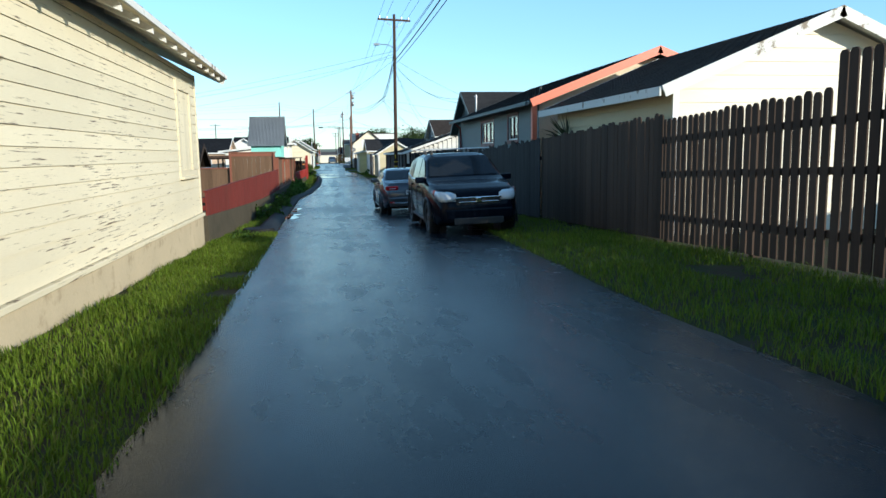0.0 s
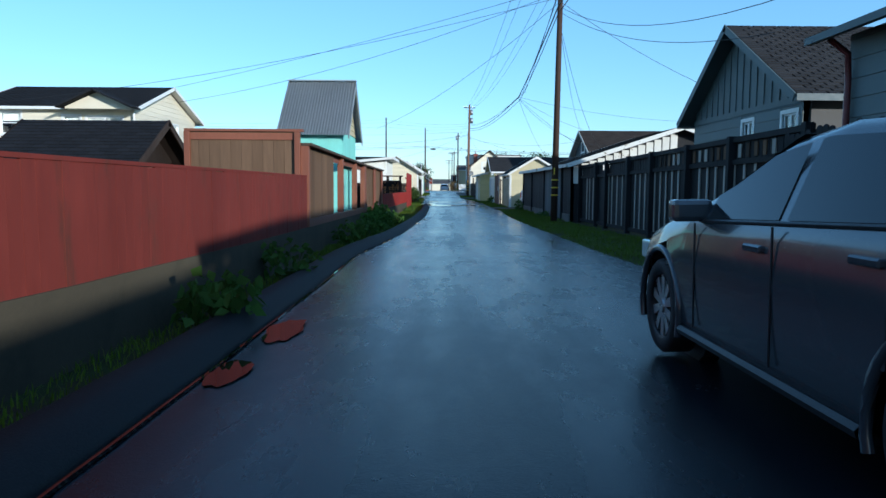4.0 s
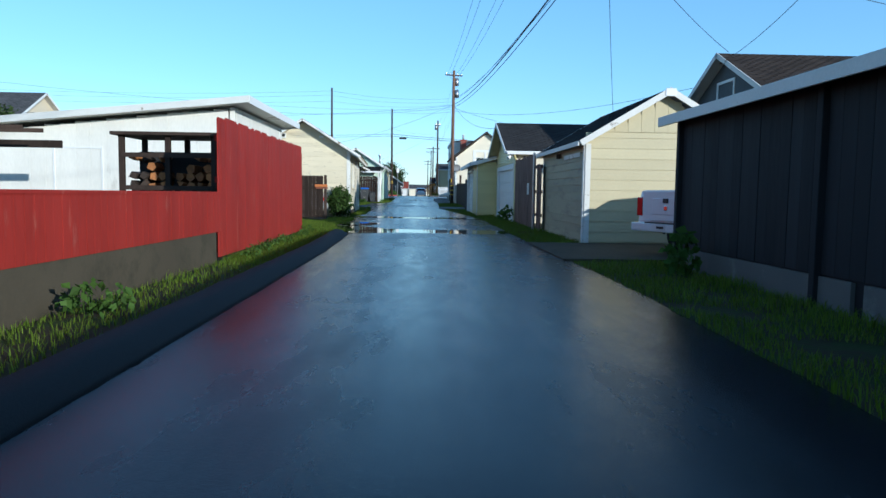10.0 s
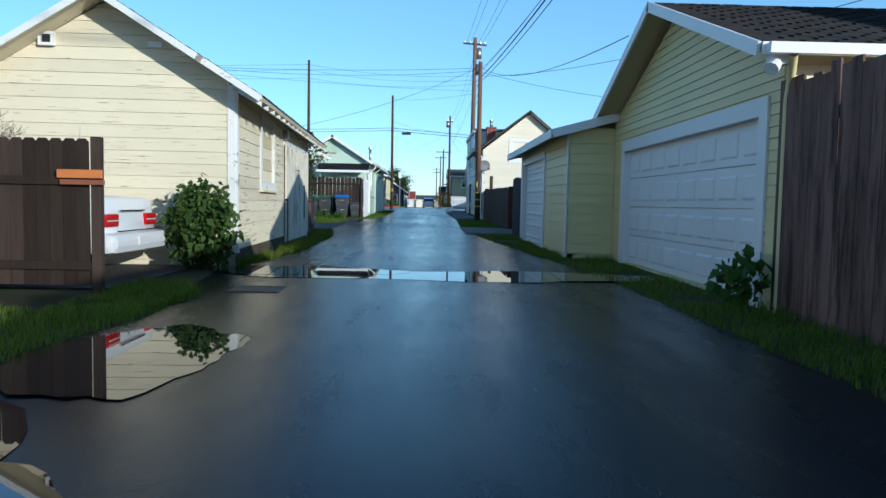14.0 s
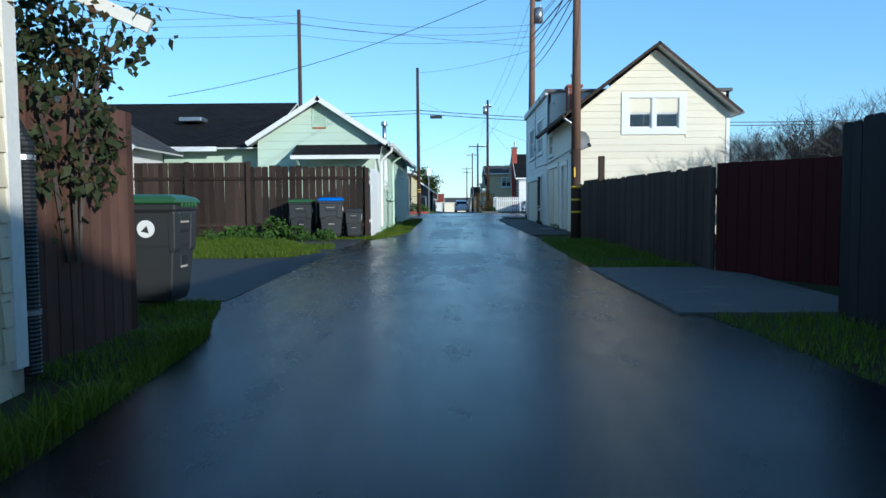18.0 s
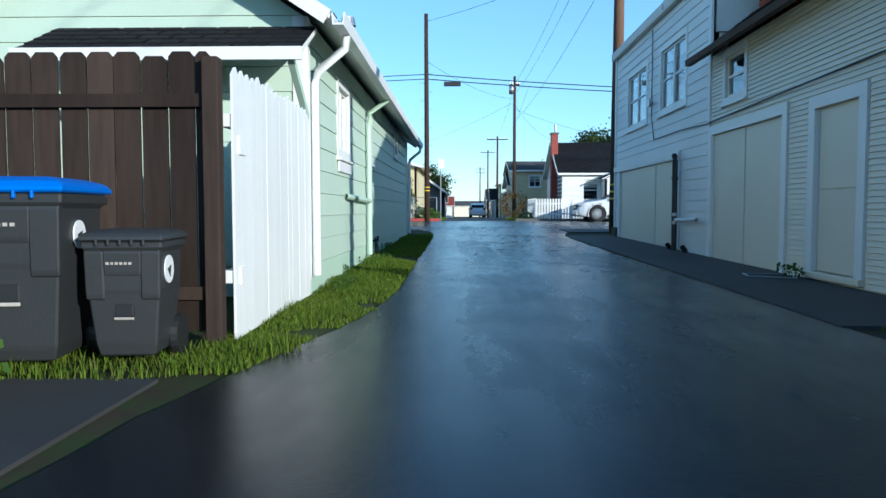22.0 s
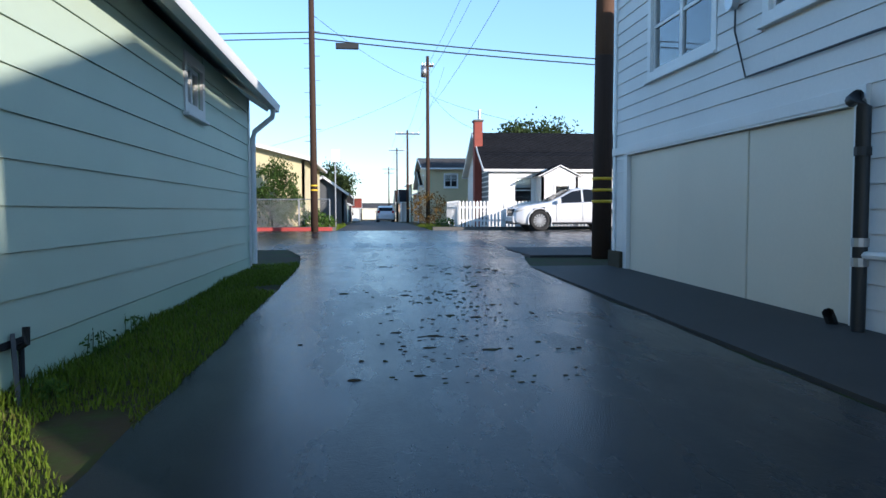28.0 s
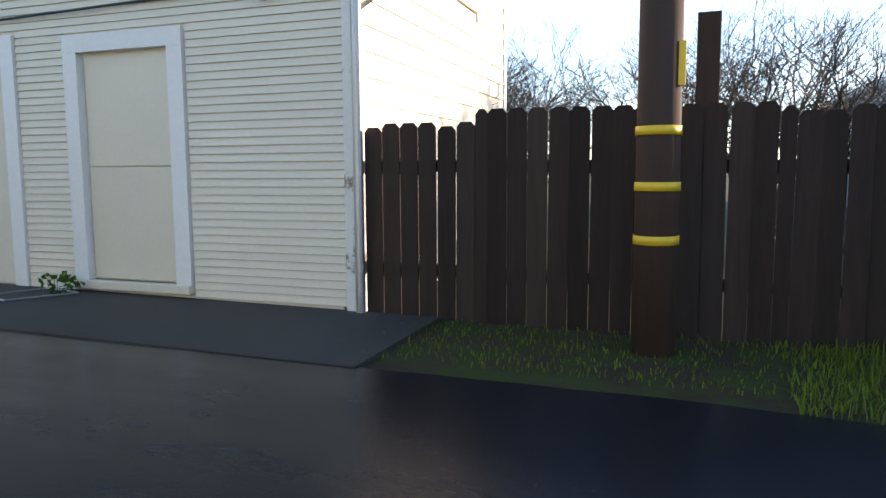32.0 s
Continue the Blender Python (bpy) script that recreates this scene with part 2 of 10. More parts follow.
# worn pale yellow, darkened further to carry the shade of a wall turned from the sun
YELLOW_WORN_SHADE = surface("weathered_shaded_yellow_paint", (0.36, 0.32, 0.20), 0.75, var=0.14, bump=0.25, stretch=(1, 0.4, 2), rnd=0.14, dirt=(0.20, 0.18, 0.13), dirt_at=0.58)
GREEN_WALL = surface("pale_green_siding_paint", (0.50, 0.61, 0.49), 0.55, var=0.05, bump=0.12, rnd=0.05)
GREEN_TRIM = surface("pale_green_trim_paint", (0.46, 0.60, 0.47), 0.5, var=0.05, bump=0.1)
TEAL = surface("turquoise_board_paint", (0.27, 0.65, 0.56), 0.6, var=0.08, bump=0.15, rnd=0.06, stretch=(1, 1, 0.4))
SLATE = surface("slate_grey_siding_paint", (0.095, 0.125, 0.13), 0.6, var=0.1, bump=0.15, rnd=0.08)
ORANGE = surface("coral_orange_trim_paint", (0.66, 0.17, 0.09), 0.5, var=0.08, bump=0.1)
PEACH = surface("peach_stucco", (0.62, 0.44, 0.30), 0.85, var=0.06, bump=0.4, fine=60)
BEIGE = surface("beige_stucco", (0.64, 0.55, 0.40), 0.85, var=0.05, bump=0.4, fine=60)
MAROON = surface("dark_red_window_paint", (0.12, 0.02, 0.02), 0.5, var=0.1)
RED = surface("brick_red_fence_paint", (0.27, 0.026, 0.018), 0.65, var=0.22, scale=1.5, fine=18, stretch=(1, 1, 0.22), bump=0.3, rnd=0.06, dirt=(0.38, 0.14, 0.105), dirt_at=0.655, spec=0.15)
RED_OLD = surface("weathered_red_fence_paint", (0.155, 0.030, 0.022), 0.75, var=0.2, scale=1.1, fine=18, stretch=(1, 1, 0.25), bump=0.3, rnd=0.08, dirt=(0.085, 0.032, 0.022), dirt_at=0.6, spec=0.15)
REDWOOD = surface("weathered_tan_redwood", (0.15, 0.092, 0.055), 0.8, spec=0.15, var=0.25, scale=1.5, fine=22, stretch=(1, 1, 0.12), bump=0.3, rnd=0.22)
RW_POST = surface("stained_redwood_post", (0.20, 0.066, 0.033), 0.6, var=0.2, scale=1.5, fine=20, stretch=(1, 1, 0.2), bump=0.3, rnd=0.1)
GREYWOOD = surface("weathered_grey_brown_wood", (0.072, 0.049, 0.036), 0.8, var=0.3, scale=1.4, fine=24, stretch=(1, 1, 0.1), bump=0.4, rnd=0.4, spec=0.15)
DARKWOOD = surface("dark_brown_stained_wood", (0.052, 0.036, 0.028), 0.75, var=0.42, scale=1.4, fine=24, stretch=(1, 1, 0.1), bump=0.35, rnd=0.55, spec=0.15)
PINKWOOD = surface("faded_red_brown_wood", (0.20, 0.125, 0.10), 0.8, var=0.35, scale=2.2, fine=22, stretch=(1, 1, 0.12), bump=0.4, rnd=0.3, dirt=(0.035, 0.022, 0.018), dirt_at=0.54, spec=0.15)
RUSTWOOD = surface("weathered_rust_brown_wood", (0.11, 0.058, 0.042), 0.8, var=0.35, scale=2.0, fine=22, stretch=(1, 1, 0.12), bump=0.4, rnd=0.3, spec=0.15)
BLACKWOOD = surface("blackened_board", (0.026, 0.026, 0.028), 0.75, var=0.3, scale=1.2, fine=22, stretch=(1, 1, 0.12), bump=0.35, rnd=0.4, spec=0.15)
GREYBOARD = surface("grey_plywood_board", (0.115, 0.122, 0.128), 0.8, var=0.2, scale=1.2, fine=22, stretch=(1, 1, 0.15), bump=0.3, rnd=0.25, spec=0.15)
# pale strips: painted light in the black fence's gaps, also small marks and infill
PALE_STRIP = surface("pale_strips_and_gap_light", (0.42, 0.38, 0.33), 0.75, var=0.2, stretch=(1, 1, 0.2), bump=0.2, rnd=0.25)
DEEPRED = surface("dark_red_board", (0.05, 0.008, 0.008), 0.7, var=0.25, stretch=(1, 1, 0.15), bump=0.3, rnd=0.2, spec=0.15)
CONCRETE = surface("stained_concrete", (0.070, 0.059, 0.040), 0.85, var=0.2, scale=0.8, fine=30, bump=0.5, dirt=(0.05, 0.045, 0.03), dirt_at=0.56, spec=0.15)
PALE_CONCRETE = surface("pale_concrete", (0.12, 0.115, 0.105), 0.8, spec=0.2, var=0.12, scale=0.8, fine=40, bump=0.4, dirt=(0.2, 0.19, 0.16), dirt_at=0.62)
STUCCO_BASE = surface("cream_plaster_base", (0.46, 0.38, 0.25), 0.85, var=0.12, scale=1.2, fine=40, bump=0.5, dirt=(0.28, 0.22, 0.13), dirt_at=0.6)
POLE_WOOD = surface("creosoted_pole_wood", (0.060, 0.038, 0.028), 0.85, var=0.25, scale=1.5, fine=30, stretch=(1, 1, 0.06), bump=0.5, spec=0.15)
POLE_PALE = surface("bare_pole_wood", (0.17, 0.10, 0.068), 0.85, var=0.2, scale=1.5, fine=30, stretch=(1, 1, 0.06), bump=0.5, spec=0.15)
STEEL = surface("galvanised_steel", (0.42, 0.43, 0.44), 0.42, metal=0.9, var=0.12, bump=0.05)
STEEL_RUST = surface("rusty_iron", (0.10, 0.075, 0.055), 0.6, metal=0.3, var=0.25, bump=0.3)
DISH = surface("grey_dish_paint", (0.16, 0.165, 0.17), 0.6, var=0.1, bump=0.05, spec=0.3)
CORRUGATED = surface("corrugated_zinc", (0.36, 0.38, 0.39), 0.5, metal=0.35, var=0.15, bump=0.05, dirt=(0.2, 0.19, 0.18), dirt_at=0.68)
BLACK_PLASTIC = surface("black_plastic", (0.016, 0.017, 0.018), 0.5, var=0.15, fine=80, bump=0.15)
BIN_BODY = surface("charcoal_bin_plastic", (0.028, 0.030, 0.031), 0.5, var=0.15, fine=90, bump=0.2)
BIN_GREEN = surface("green_bin_plastic", (0.030, 0.10, 0.035), 0.45, var=0.12, fine=90, bump=0.15)
BIN_BLUE = surface("blue_bin_plastic", (0.012, 0.13, 0.55), 0.4, var=0.1, fine=90, bump=0.15)
CABLE = surface("black_cable", (0.018, 0.018, 0.020), 0.6, var=0.1, bump=0)
YELLOW_BAND = surface("yellow_marker_band", (0.72, 0.47, 0.02), 0.45, var=0.08, bump=0.05)
BRICK = surface("red_chimney_brick", (0.32, 0.075, 0.05), 0.85, var=0.2, scale=4, fine=40, bump=0.4, rnd=0.3)
MORTAR = surface("grey_mortar", (0.30, 0.27, 0.24), 0.9, var=0.1)
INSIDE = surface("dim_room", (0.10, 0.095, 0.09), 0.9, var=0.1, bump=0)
CURTAIN = surface("pale_curtain", (0.55, 0.54, 0.50), 0.9, var=0.08, stretch=(4, 4, 0.2))
PANE = glass()


def wet_asphalt():
    """Dark asphalt, damp all over, with shinier wet patches, fine stones and faint lengthwise wheel tracks."""
    m, t, b = nodes_of("wet_asphalt")
    grit = noise_node(t, 120, 3)
    stones = noise_node(t, 45, 2)
    big = noise_node(t, 0.30, 4, (1.0, 0.8, 1))
    mid = noise_node(t, 2.6, 6, (1.5, 0.5, 1), 0.65)
    track = noise_node(t, 1.0, 3, (1.4, 0.05, 1))
    col = ramp(t, grit, [(0.3, (0.0045, 0.0058, 0.008)), (0.72, (0.017, 0.021, 0.028))])
    col = mix(t, ramp(t, mid, [(0.38, 0.0), (0.7, 0.4)]), col, (0.010, 0.010, 0.011))
    col = mix(t, ramp(t, stones, [(0.66, 0.0), (0.74, 0.5)]), col, (0.045, 0.048, 0.05))
    link(t, col, b.inputs["Base Color"])
    wet = ramp(t, mix(t, 0.3, mix(t, 0.5, big, track), mid), [(0.38, 0.34), (0.50, 0.24), (0.62, 0.15)])
    link(t, wet, b.inputs["Roughness"])
    b.inputs["Specular IOR Level"].default_value = 0.16
    b.inputs["Specular Tint"].default_value = (0.82, 0.93, 1.0, 1)
    bump_on(t, b, mix(t, 0.5, grit, mix(t, 0.5, stones, noise_node(t, 14, 4))), 0.45, 0.006)
    return m


def puddle():
    m, t, b = nodes_of("standing_water")
    b.inputs["Base Color"].default_value = (0.012, 0.012, 0.012, 1)
    b.inputs["Roughness"].default_value = 0.015
    b.inputs["Specular IOR Level"].default_value = 0.6
    bump_on(t, b, noise_node(t, 5, 2), 0.03, 0.004)
    return m


ASPHALT, WATER = wet_asphalt(), puddle()
KERB_TAR = surface("black_tarred_kerb", (0.010, 0.010, 0.011), 0.75, spec=0.25, var=0.3, scale=0.9, fine=110, bump=0.5)
OLD_ASPHALT = surface("worn_grey_asphalt", (0.045, 0.044, 0.043), 0.7, spec=0.3, var=0.25, scale=0.8, fine=110, bump=0.5)
SOIL = surface("damp_soil", (0.045, 0.036, 0.022), 0.9, spec=0.15, var=0.35, scale=0.9, fine=22, bump=0.6, dirt=(0.035, 0.055, 0.014), dirt_at=0.5)
# ---- building helpers ----
def put(n, c, u, d, z):
    """A place on a wall that faces n and stands at c: u along it in the world, d out of it, z up."""
    return {"+x": (c + d, u, z), "-x": (c - d, u, z), "+y": (u, c + d, z), "-y": (u, c - d, z)}[n]


def wbox(bm, n, c, u0, u1, d0, d1, z0, z1):
    p, q = put(n, c, u0, d0, z0), put(n, c, u1, d1, z1)
    return box(bm, min(p[0], q[0]), max(p[0], q[0]), min(p[1], q[1]), max(p[1], q[1]), z0, z1)


_boards = {}


def board_mesh(name, n, length, high, cut0, cut1, lap, material):
    """One siding board, cut at its ends under a rake by cut0 and cut1 at the top edge."""
    key = (name, n, round(length, 2), round(high, 3), round(cut0, 2), round(cut1, 2), lap, material.name)
    if key not in _boards:
        bm, L = nb(), length
        lo, hi = (0.024, 0.010) if lap else (0.020, 0.020)
        pts = [(0, lo, 0), (L, lo, 0), (L - cut1, hi, high), (cut0, hi, high)]
        f = [bm.verts.new(put(n, 0, *p)) for p in pts]
        b = [bm.verts.new(put(n, 0, u, 0, z)) for u, d, z in pts]
        bm.faces.new(f)
        bm.faces.new(b[::-1])
        for i in range(4):
            bm.faces.new((f[i], b[i], b[(i + 1) % 4], f[(i + 1) % 4]))
        _boards[key] = mesh_of(name, bm, material)
    return _boards[key]


def spans(u0, u1, holes):
    """What is left of u0..u1 without the holes."""
    out, a = [], u0
    for h0, h1 in sorted(holes):
        if h0 > a + 0.02:
            out.append((a, min(h0, u1)))
        a = max(a, h1)
    if a < u1 - 0.02:
        out.append((a, u1))
    return out


def siding(parent, n, c, u0, u1, z0, z1, pitch, material, holes=(), apex=None, name="board", lap=True):
    """Lap siding in single boards. holes: (u0, u1, z0, z1). apex: (u, z) of a gable over the wall; z1 is then its eaves."""
    z = z0
    top = apex[1] if apex else z1
    while z < top - 0.03:
        h = min(pitch - 0.004, top - z)
        a, b, ca, cb = u0, u1, 0.0, 0.0
        if apex and z + h > z1:
            run = lambda zz: max(0.0, min(1.0, (zz - z1) / (apex[1] - z1)))
            a, b = u0 + (apex[0] - u0) * run(z), u1 - (u1 - apex[0]) * run(z)
            ca, cb = u0 + (apex[0] - u0) * run(z + h) - a, b - (u1 - (u1 - apex[0]) * run(z + h))
        cutters = [(h0, h1) for h0, h1, k0, k1 in holes if k0 < z + 0.6 * h and k1 > z + 0.4 * h]
        for s0, s1 in spans(a, b, cutters):
            if s1 - s0 < 0.08:
                continue
            me = board_mesh(name, n, s1 - s0, h, ca if s0 == a else 0.0, cb if s1 == b else 0.0, lap, material)
            under(new(name, me), parent, Matrix.Translation(put(n, c, s0, 0, z)))
        z += pitch


def slab(bm, n, c, u0, u1, z0, z1, holes=(), apex=None, thick=0.12):
    """The wall behind the siding in one piece, with its openings cut through; apex: (u, z) of a gable."""
    us = sorted({u0, u1, *(h[0] for h in holes), *(h[1] for h in holes)})
    zs = sorted({z0, z1, *(h[2] for h in holes if h[2] > z0), *(h[3] for h in holes if h[3] < z1)})
    ni, nj = len(us) - 1, len(zs) - 1
    cache = {}

    def vert(d, i, j):
        if (d, i, j) not in cache:
            cache[d, i, j] = bm.verts.new(put(n, c, us[i], -thick * d, zs[j]))
        return cache[d, i, j]

    def solid(i, j):
        if not (0 <= i < ni and 0 <= j < nj):
            return False
        a, k = (us[i] + us[i + 1]) / 2, (zs[j] + zs[j + 1]) / 2
        return not any(h[0] <= a <= h[1] and h[2] <= k <= h[3] for h in holes)

    for i in range(ni):
        for j in range(nj):
            if not solid(i, j):
                continue
            for d in (0, 1):
                bm.faces.new([vert(d, *q) for q in ((i, j), (i + 1, j), (i + 1, j + 1), (i, j + 1))])
            for di, dj, p, q in ((-1, 0, (i, j), (i, j + 1)), (1, 0, (i + 1, j), (i + 1, j + 1)), (0, -1, (i, j), (i + 1, j)), (0, 1, (i, j + 1), (i + 1, j + 1))):
                if not solid(i + di, j + dj) and not (apex and dj == 1 and j == nj - 1):
                    bm.faces.new((vert(0, *p), vert(0, *q), vert(1, *q), vert(1, *p)))
    if apex:
        tip = [bm.verts.new(put(n, c, apex[0], -thick * d, apex[1])) for d in (0, 1)]
        for d in (0, 1):
            bm.faces.new([vert(d, i, nj) for i in range(ni + 1)] + [tip[d]])
        for i in (0, ni):
            bm.faces.new((vert(0, i, nj), vert(1, i, nj), tip[1], tip[0]))
    return bm


_gaps = []


def shingles(bm, e0, e1, r0, r1, course=0.15, tab=0.32, thick=0.02, seed=1):
    """A roof slope in overlapping shingle tabs, from eave e0-e1 up to ridge r0-r1."""
    rnd = random.Random(seed)
    e0, e1, r0, r1 = (Vector(p) for p in (e0, e1, r0, r1))
    up = ((r0 + r1) - (e0 + e1)) / 2
    rows = max(2, int(up.length / course))
    nrm = (e1 - e0).cross(up).normalized()
    if nrm.z < 0:
        nrm = -nrm
    for i in range(rows):
        a, b = i / rows, (i + 1.25) / rows
        b = min(b, 1.0)
        l0, l1 = e0.lerp(r0, a), e1.lerp(r1, a)
        h0, h1 = e0.lerp(r0, b), e1.lerp(r1, b)
        n = max(1, int((l1 - l0).length / tab))
        off = 0.5 if i % 2 else 0.0
        cuts = [0.0] + [(j + off + rnd.uniform(-0.06, 0.06)) / n for j in range(1, n)] + [1.0]
        for s, t in zip(cuts, cuts[1:]):
            lift = thick + rnd.uniform(0, 0.006)
            q = [l0.lerp(l1, s + 0.004), l0.lerp(l1, t - 0.004), h0.lerp(h1, t - 0.004), h0.lerp(h1, s + 0.004)]
            k = [q[0] + nrm * lift, q[1] + nrm * lift, q[2] + nrm * 0.006, q[3] + nrm * 0.006]
            v = [bm.verts.new(p) for p in k] + [bm.verts.new(q[0]), bm.verts.new(q[1])]
            bm.faces.new(v[:4])
            bm.faces.new((v[0], v[4], v[5], v[1]))
    return bm


def shingle_mat(name, c, var=0.35):
    m, t, b = nodes_of(name)
    g = t.nodes.new("ShaderNodeNewGeometry")
    col = ramp(t, g.outputs["Random Per Island"], [(0.0, dull(c, 1 - var)), (1.0, dull(c, 1 + var))])
    col = mix(t, 0.4, col, ramp(t, noise_node(t, 90, 3), [(0.3, dull(c, 0.5)), (0.7, dull(c, 1.5))]))
    col = mix(t, ramp(t, noise_node(t, 0.8, 4), [(0.45, 0.0), (0.75, 0.5)]), col, dull(c, 1.5))
    link(t, col, b.inputs["Base Color"])
    b.inputs["Roughness"].default_value = 0.9
    b.inputs["Specular IOR Level"].default_value = 0.12
    bump_on(t, b, noise_node(t, 140, 3), 0.4, 0.004)
    return m


SHINGLE_DARK = shingle_mat("charcoal_shingle", (0.015, 0.0155, 0.018))
SHINGLE_BROWN = shingle_mat("brown_shingle", (0.045, 0.036, 0.031))
SHINGLE_WORN = shingle_mat("weathered_dark_shingle", (0.034, 0.033, 0.034))
SHINGLE_GREY = shingle_mat("grey_shingle", (0.085, 0.085, 0.088))
ROOF_FELT = surface("grey_roof_felt", (0.10, 0.10, 0.10), 0.9, var=0.2, fine=60)


def roof_slope(parent, e0, e1, r0, r1, mat, under_mat, seed=1, course=0.15, deck=0.05, tab=0.32, name="roof"):
    """One slope: a boarded deck with shingle tabs on it."""
    bm = nb()
    vs = [Vector(p) for p in (e0, e1, r1, r0)]
    nrm = (vs[1] - vs[0]).cross(vs[3] - vs[0]).normalized()
    if nrm.z < 0:
        nrm = -nrm
    t = [bm.verts.new(p) for p in vs]
    b = [bm.verts.new(p - nrm * deck) for p in vs]
    bm.faces.new(t)
    bm.faces.new(b[::-1])
    for i in range(4):
        bm.faces.new((t[i], b[i], b[(i + 1) % 4], t[(i + 1) % 4]))
    d = part(name, bm, under_mat, parent)
    felt = nb()
    felt.faces.new([felt.verts.new(p + nrm * 0.003) for p in vs])
    part("underlay", felt, mat, d, recalc=False)
    part("shingles", shingles(nb(), *(Vector(p) + nrm * 0.007 for p in (e0, e1, r0, r1)), course, tab, seed=seed), mat, d, recalc=False)
    return d


def plank(bm, p, q, w, h, up=(0, 0, 1)):
    """A plank from p to q: w wide across, h high, its top edge on the line."""
    p, q, up = Vector(p), Vector(q), Vector(up)
    a = (q - p).normalized()
    s = a.cross(up).normalized()
    k = s.cross(a).normalized()
    if k.z < 0:
        k = -k
    v = []
    for e in (p, q):
        for i, j in ((-0.5, -1), (0.5, -1), (0.5, 0), (-0.5, 0)):
            v.append(bm.verts.new(e + s * w * i + k * h * j))
    bm.faces.new(v[0:4][::-1])
    bm.faces.new(v[4:8])
    for i in range(4):
        bm.faces.new((v[i], v[(i + 1) % 4], v[4 + (i + 1) % 4], v[4 + i]))
    return bm


def window(parent, n, c, u0, u1, z0, z1, trim_mat, sash_mat, tw=0.1, mullions=1, rail=True, sill=True, curtain=0.0, out=0.03):
    """A window in an opening: casing, sashes, panes, sill, a dim room behind it. The opening is u0..u1, z0..z1."""
    w = part("window", wframe(n, c, u0 - tw, u1 + tw, z0 - tw, z1 + tw, u0, u1, z0, z1, 0.0, out), trim_mat, parent)
    part("sash", wframe(n, c, u0 + 0.002, u1 - 0.002, z0 + 0.002, z1 - 0.002, u0 + 0.045, u1 - 0.045, z0 + 0.045, z1 - 0.045, -0.06, -0.02), sash_mat, w)
    step = (u1 - u0) / mullions
    for i in range(mullions):
        a, b = u0 + i * step, u0 + (i + 1) * step
        zm = (z0 + z1) / 2
        for k, l in (((z0, zm), (zm, z1)) if rail else ((z0, z1),)):
            part("pane", wbox(nb(), n, c, a + 0.03, b - 0.03, -0.046, -0.040, k + 0.03, l - 0.03), PANE, w).visible_shadow = False
        if i:
            part("mullion", wbox(nb(), n, c, a - 0.04, a + 0.04, -0.058, -0.012, z0 + 0.04, z1 - 0.04), trim_mat, w)
        if rail:
            part("meeting_rail", wbox(nb(), n, c, a + 0.045, b - 0.045, -0.056, -0.022, zm - 0.022, zm + 0.022), sash_mat, w)
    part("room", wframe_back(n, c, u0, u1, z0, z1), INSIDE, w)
    if curtain:
        for i in range(mullions):
            a, b = u0 + i * step + 0.05, u0 + (i + 1) * step - 0.05
            part("blind", wbox(nb(), n, c, a, b, -0.13, -0.115, z0 + (z1 - z0) * (1 - curtain), z1 - 0.02), CURTAIN, w)
    if sill:
        part("sill", bevel(wbox(nb(), n, c, u0 - tw - 0.03, u1 + tw + 0.03, 0.002, out + 0.045, z0 - tw - 0.035, z0 - tw), 0.005), trim_mat, w)
    return w


def wframe(n, c, u0, u1, z0, z1, a, b, k, l, d0, d1):
    """A rectangular frame: outer u0..u1, z0..z1, inner a..b, k..l."""
    bm = nb()
    wbox(bm, n, c, u0, a, d0, d1, z0, z1)
    wbox(bm, n, c, b, u1, d0, d1, z0, z1)
    wbox(bm, n, c, a, b, d0, d1, z0, k)
    wbox(bm, n, c, a, b, d0, d1, l, z1)
    return bm


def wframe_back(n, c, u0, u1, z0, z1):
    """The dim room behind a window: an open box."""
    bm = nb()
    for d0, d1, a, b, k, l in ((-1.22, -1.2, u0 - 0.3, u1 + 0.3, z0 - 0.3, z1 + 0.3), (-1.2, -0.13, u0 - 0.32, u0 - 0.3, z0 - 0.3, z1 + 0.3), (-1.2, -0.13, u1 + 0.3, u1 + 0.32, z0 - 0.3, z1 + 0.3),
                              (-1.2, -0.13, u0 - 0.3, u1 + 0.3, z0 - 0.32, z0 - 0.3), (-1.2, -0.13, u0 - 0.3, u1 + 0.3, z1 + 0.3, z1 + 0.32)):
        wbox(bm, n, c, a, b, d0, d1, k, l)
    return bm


_pickets = {}


def picket_mesh(name, n, w, h, th, top, mat, lean):
    key = (name, n, round(w, 3), round(h, 2), th, top, mat.name, lean)
    if key not in _pickets:
        bm = nb()
        e = {"flat": [(0, h), (w, h)], "dog": [(0, h - 0.035), (0.03, h), (w - 0.03, h), (w, h - 0.035)],
             "point": [(0, h - 0.06), (w / 2, h), (w, h - 0.06)],
             "round": [(0, h - 0.05), (w * 0.12, h - 0.018), (w * 0.33, h), (w * 0.67, h), (w * 0.88, h - 0.018), (w, h - 0.05)]}[top]
        pts = [(w, 0), (0, 0)] + [(u + lean * z / h, z) for u, z in e]
        f = [bm.verts.new(put(n, 0, u, th, z)) for u, z in pts]
        b = [bm.verts.new(put(n, 0, u, 0, z)) for u, z in pts]
        bm.faces.new(f)
        bm.faces.new(b[::-1])
        k = len(pts)
        for i in range(k):
            bm.faces.new((f[i], b[i], b[(i + 1) % k], f[(i + 1) % k]))
        _pickets[key] = mesh_of(name, bm, mat)
    return _pickets[key]


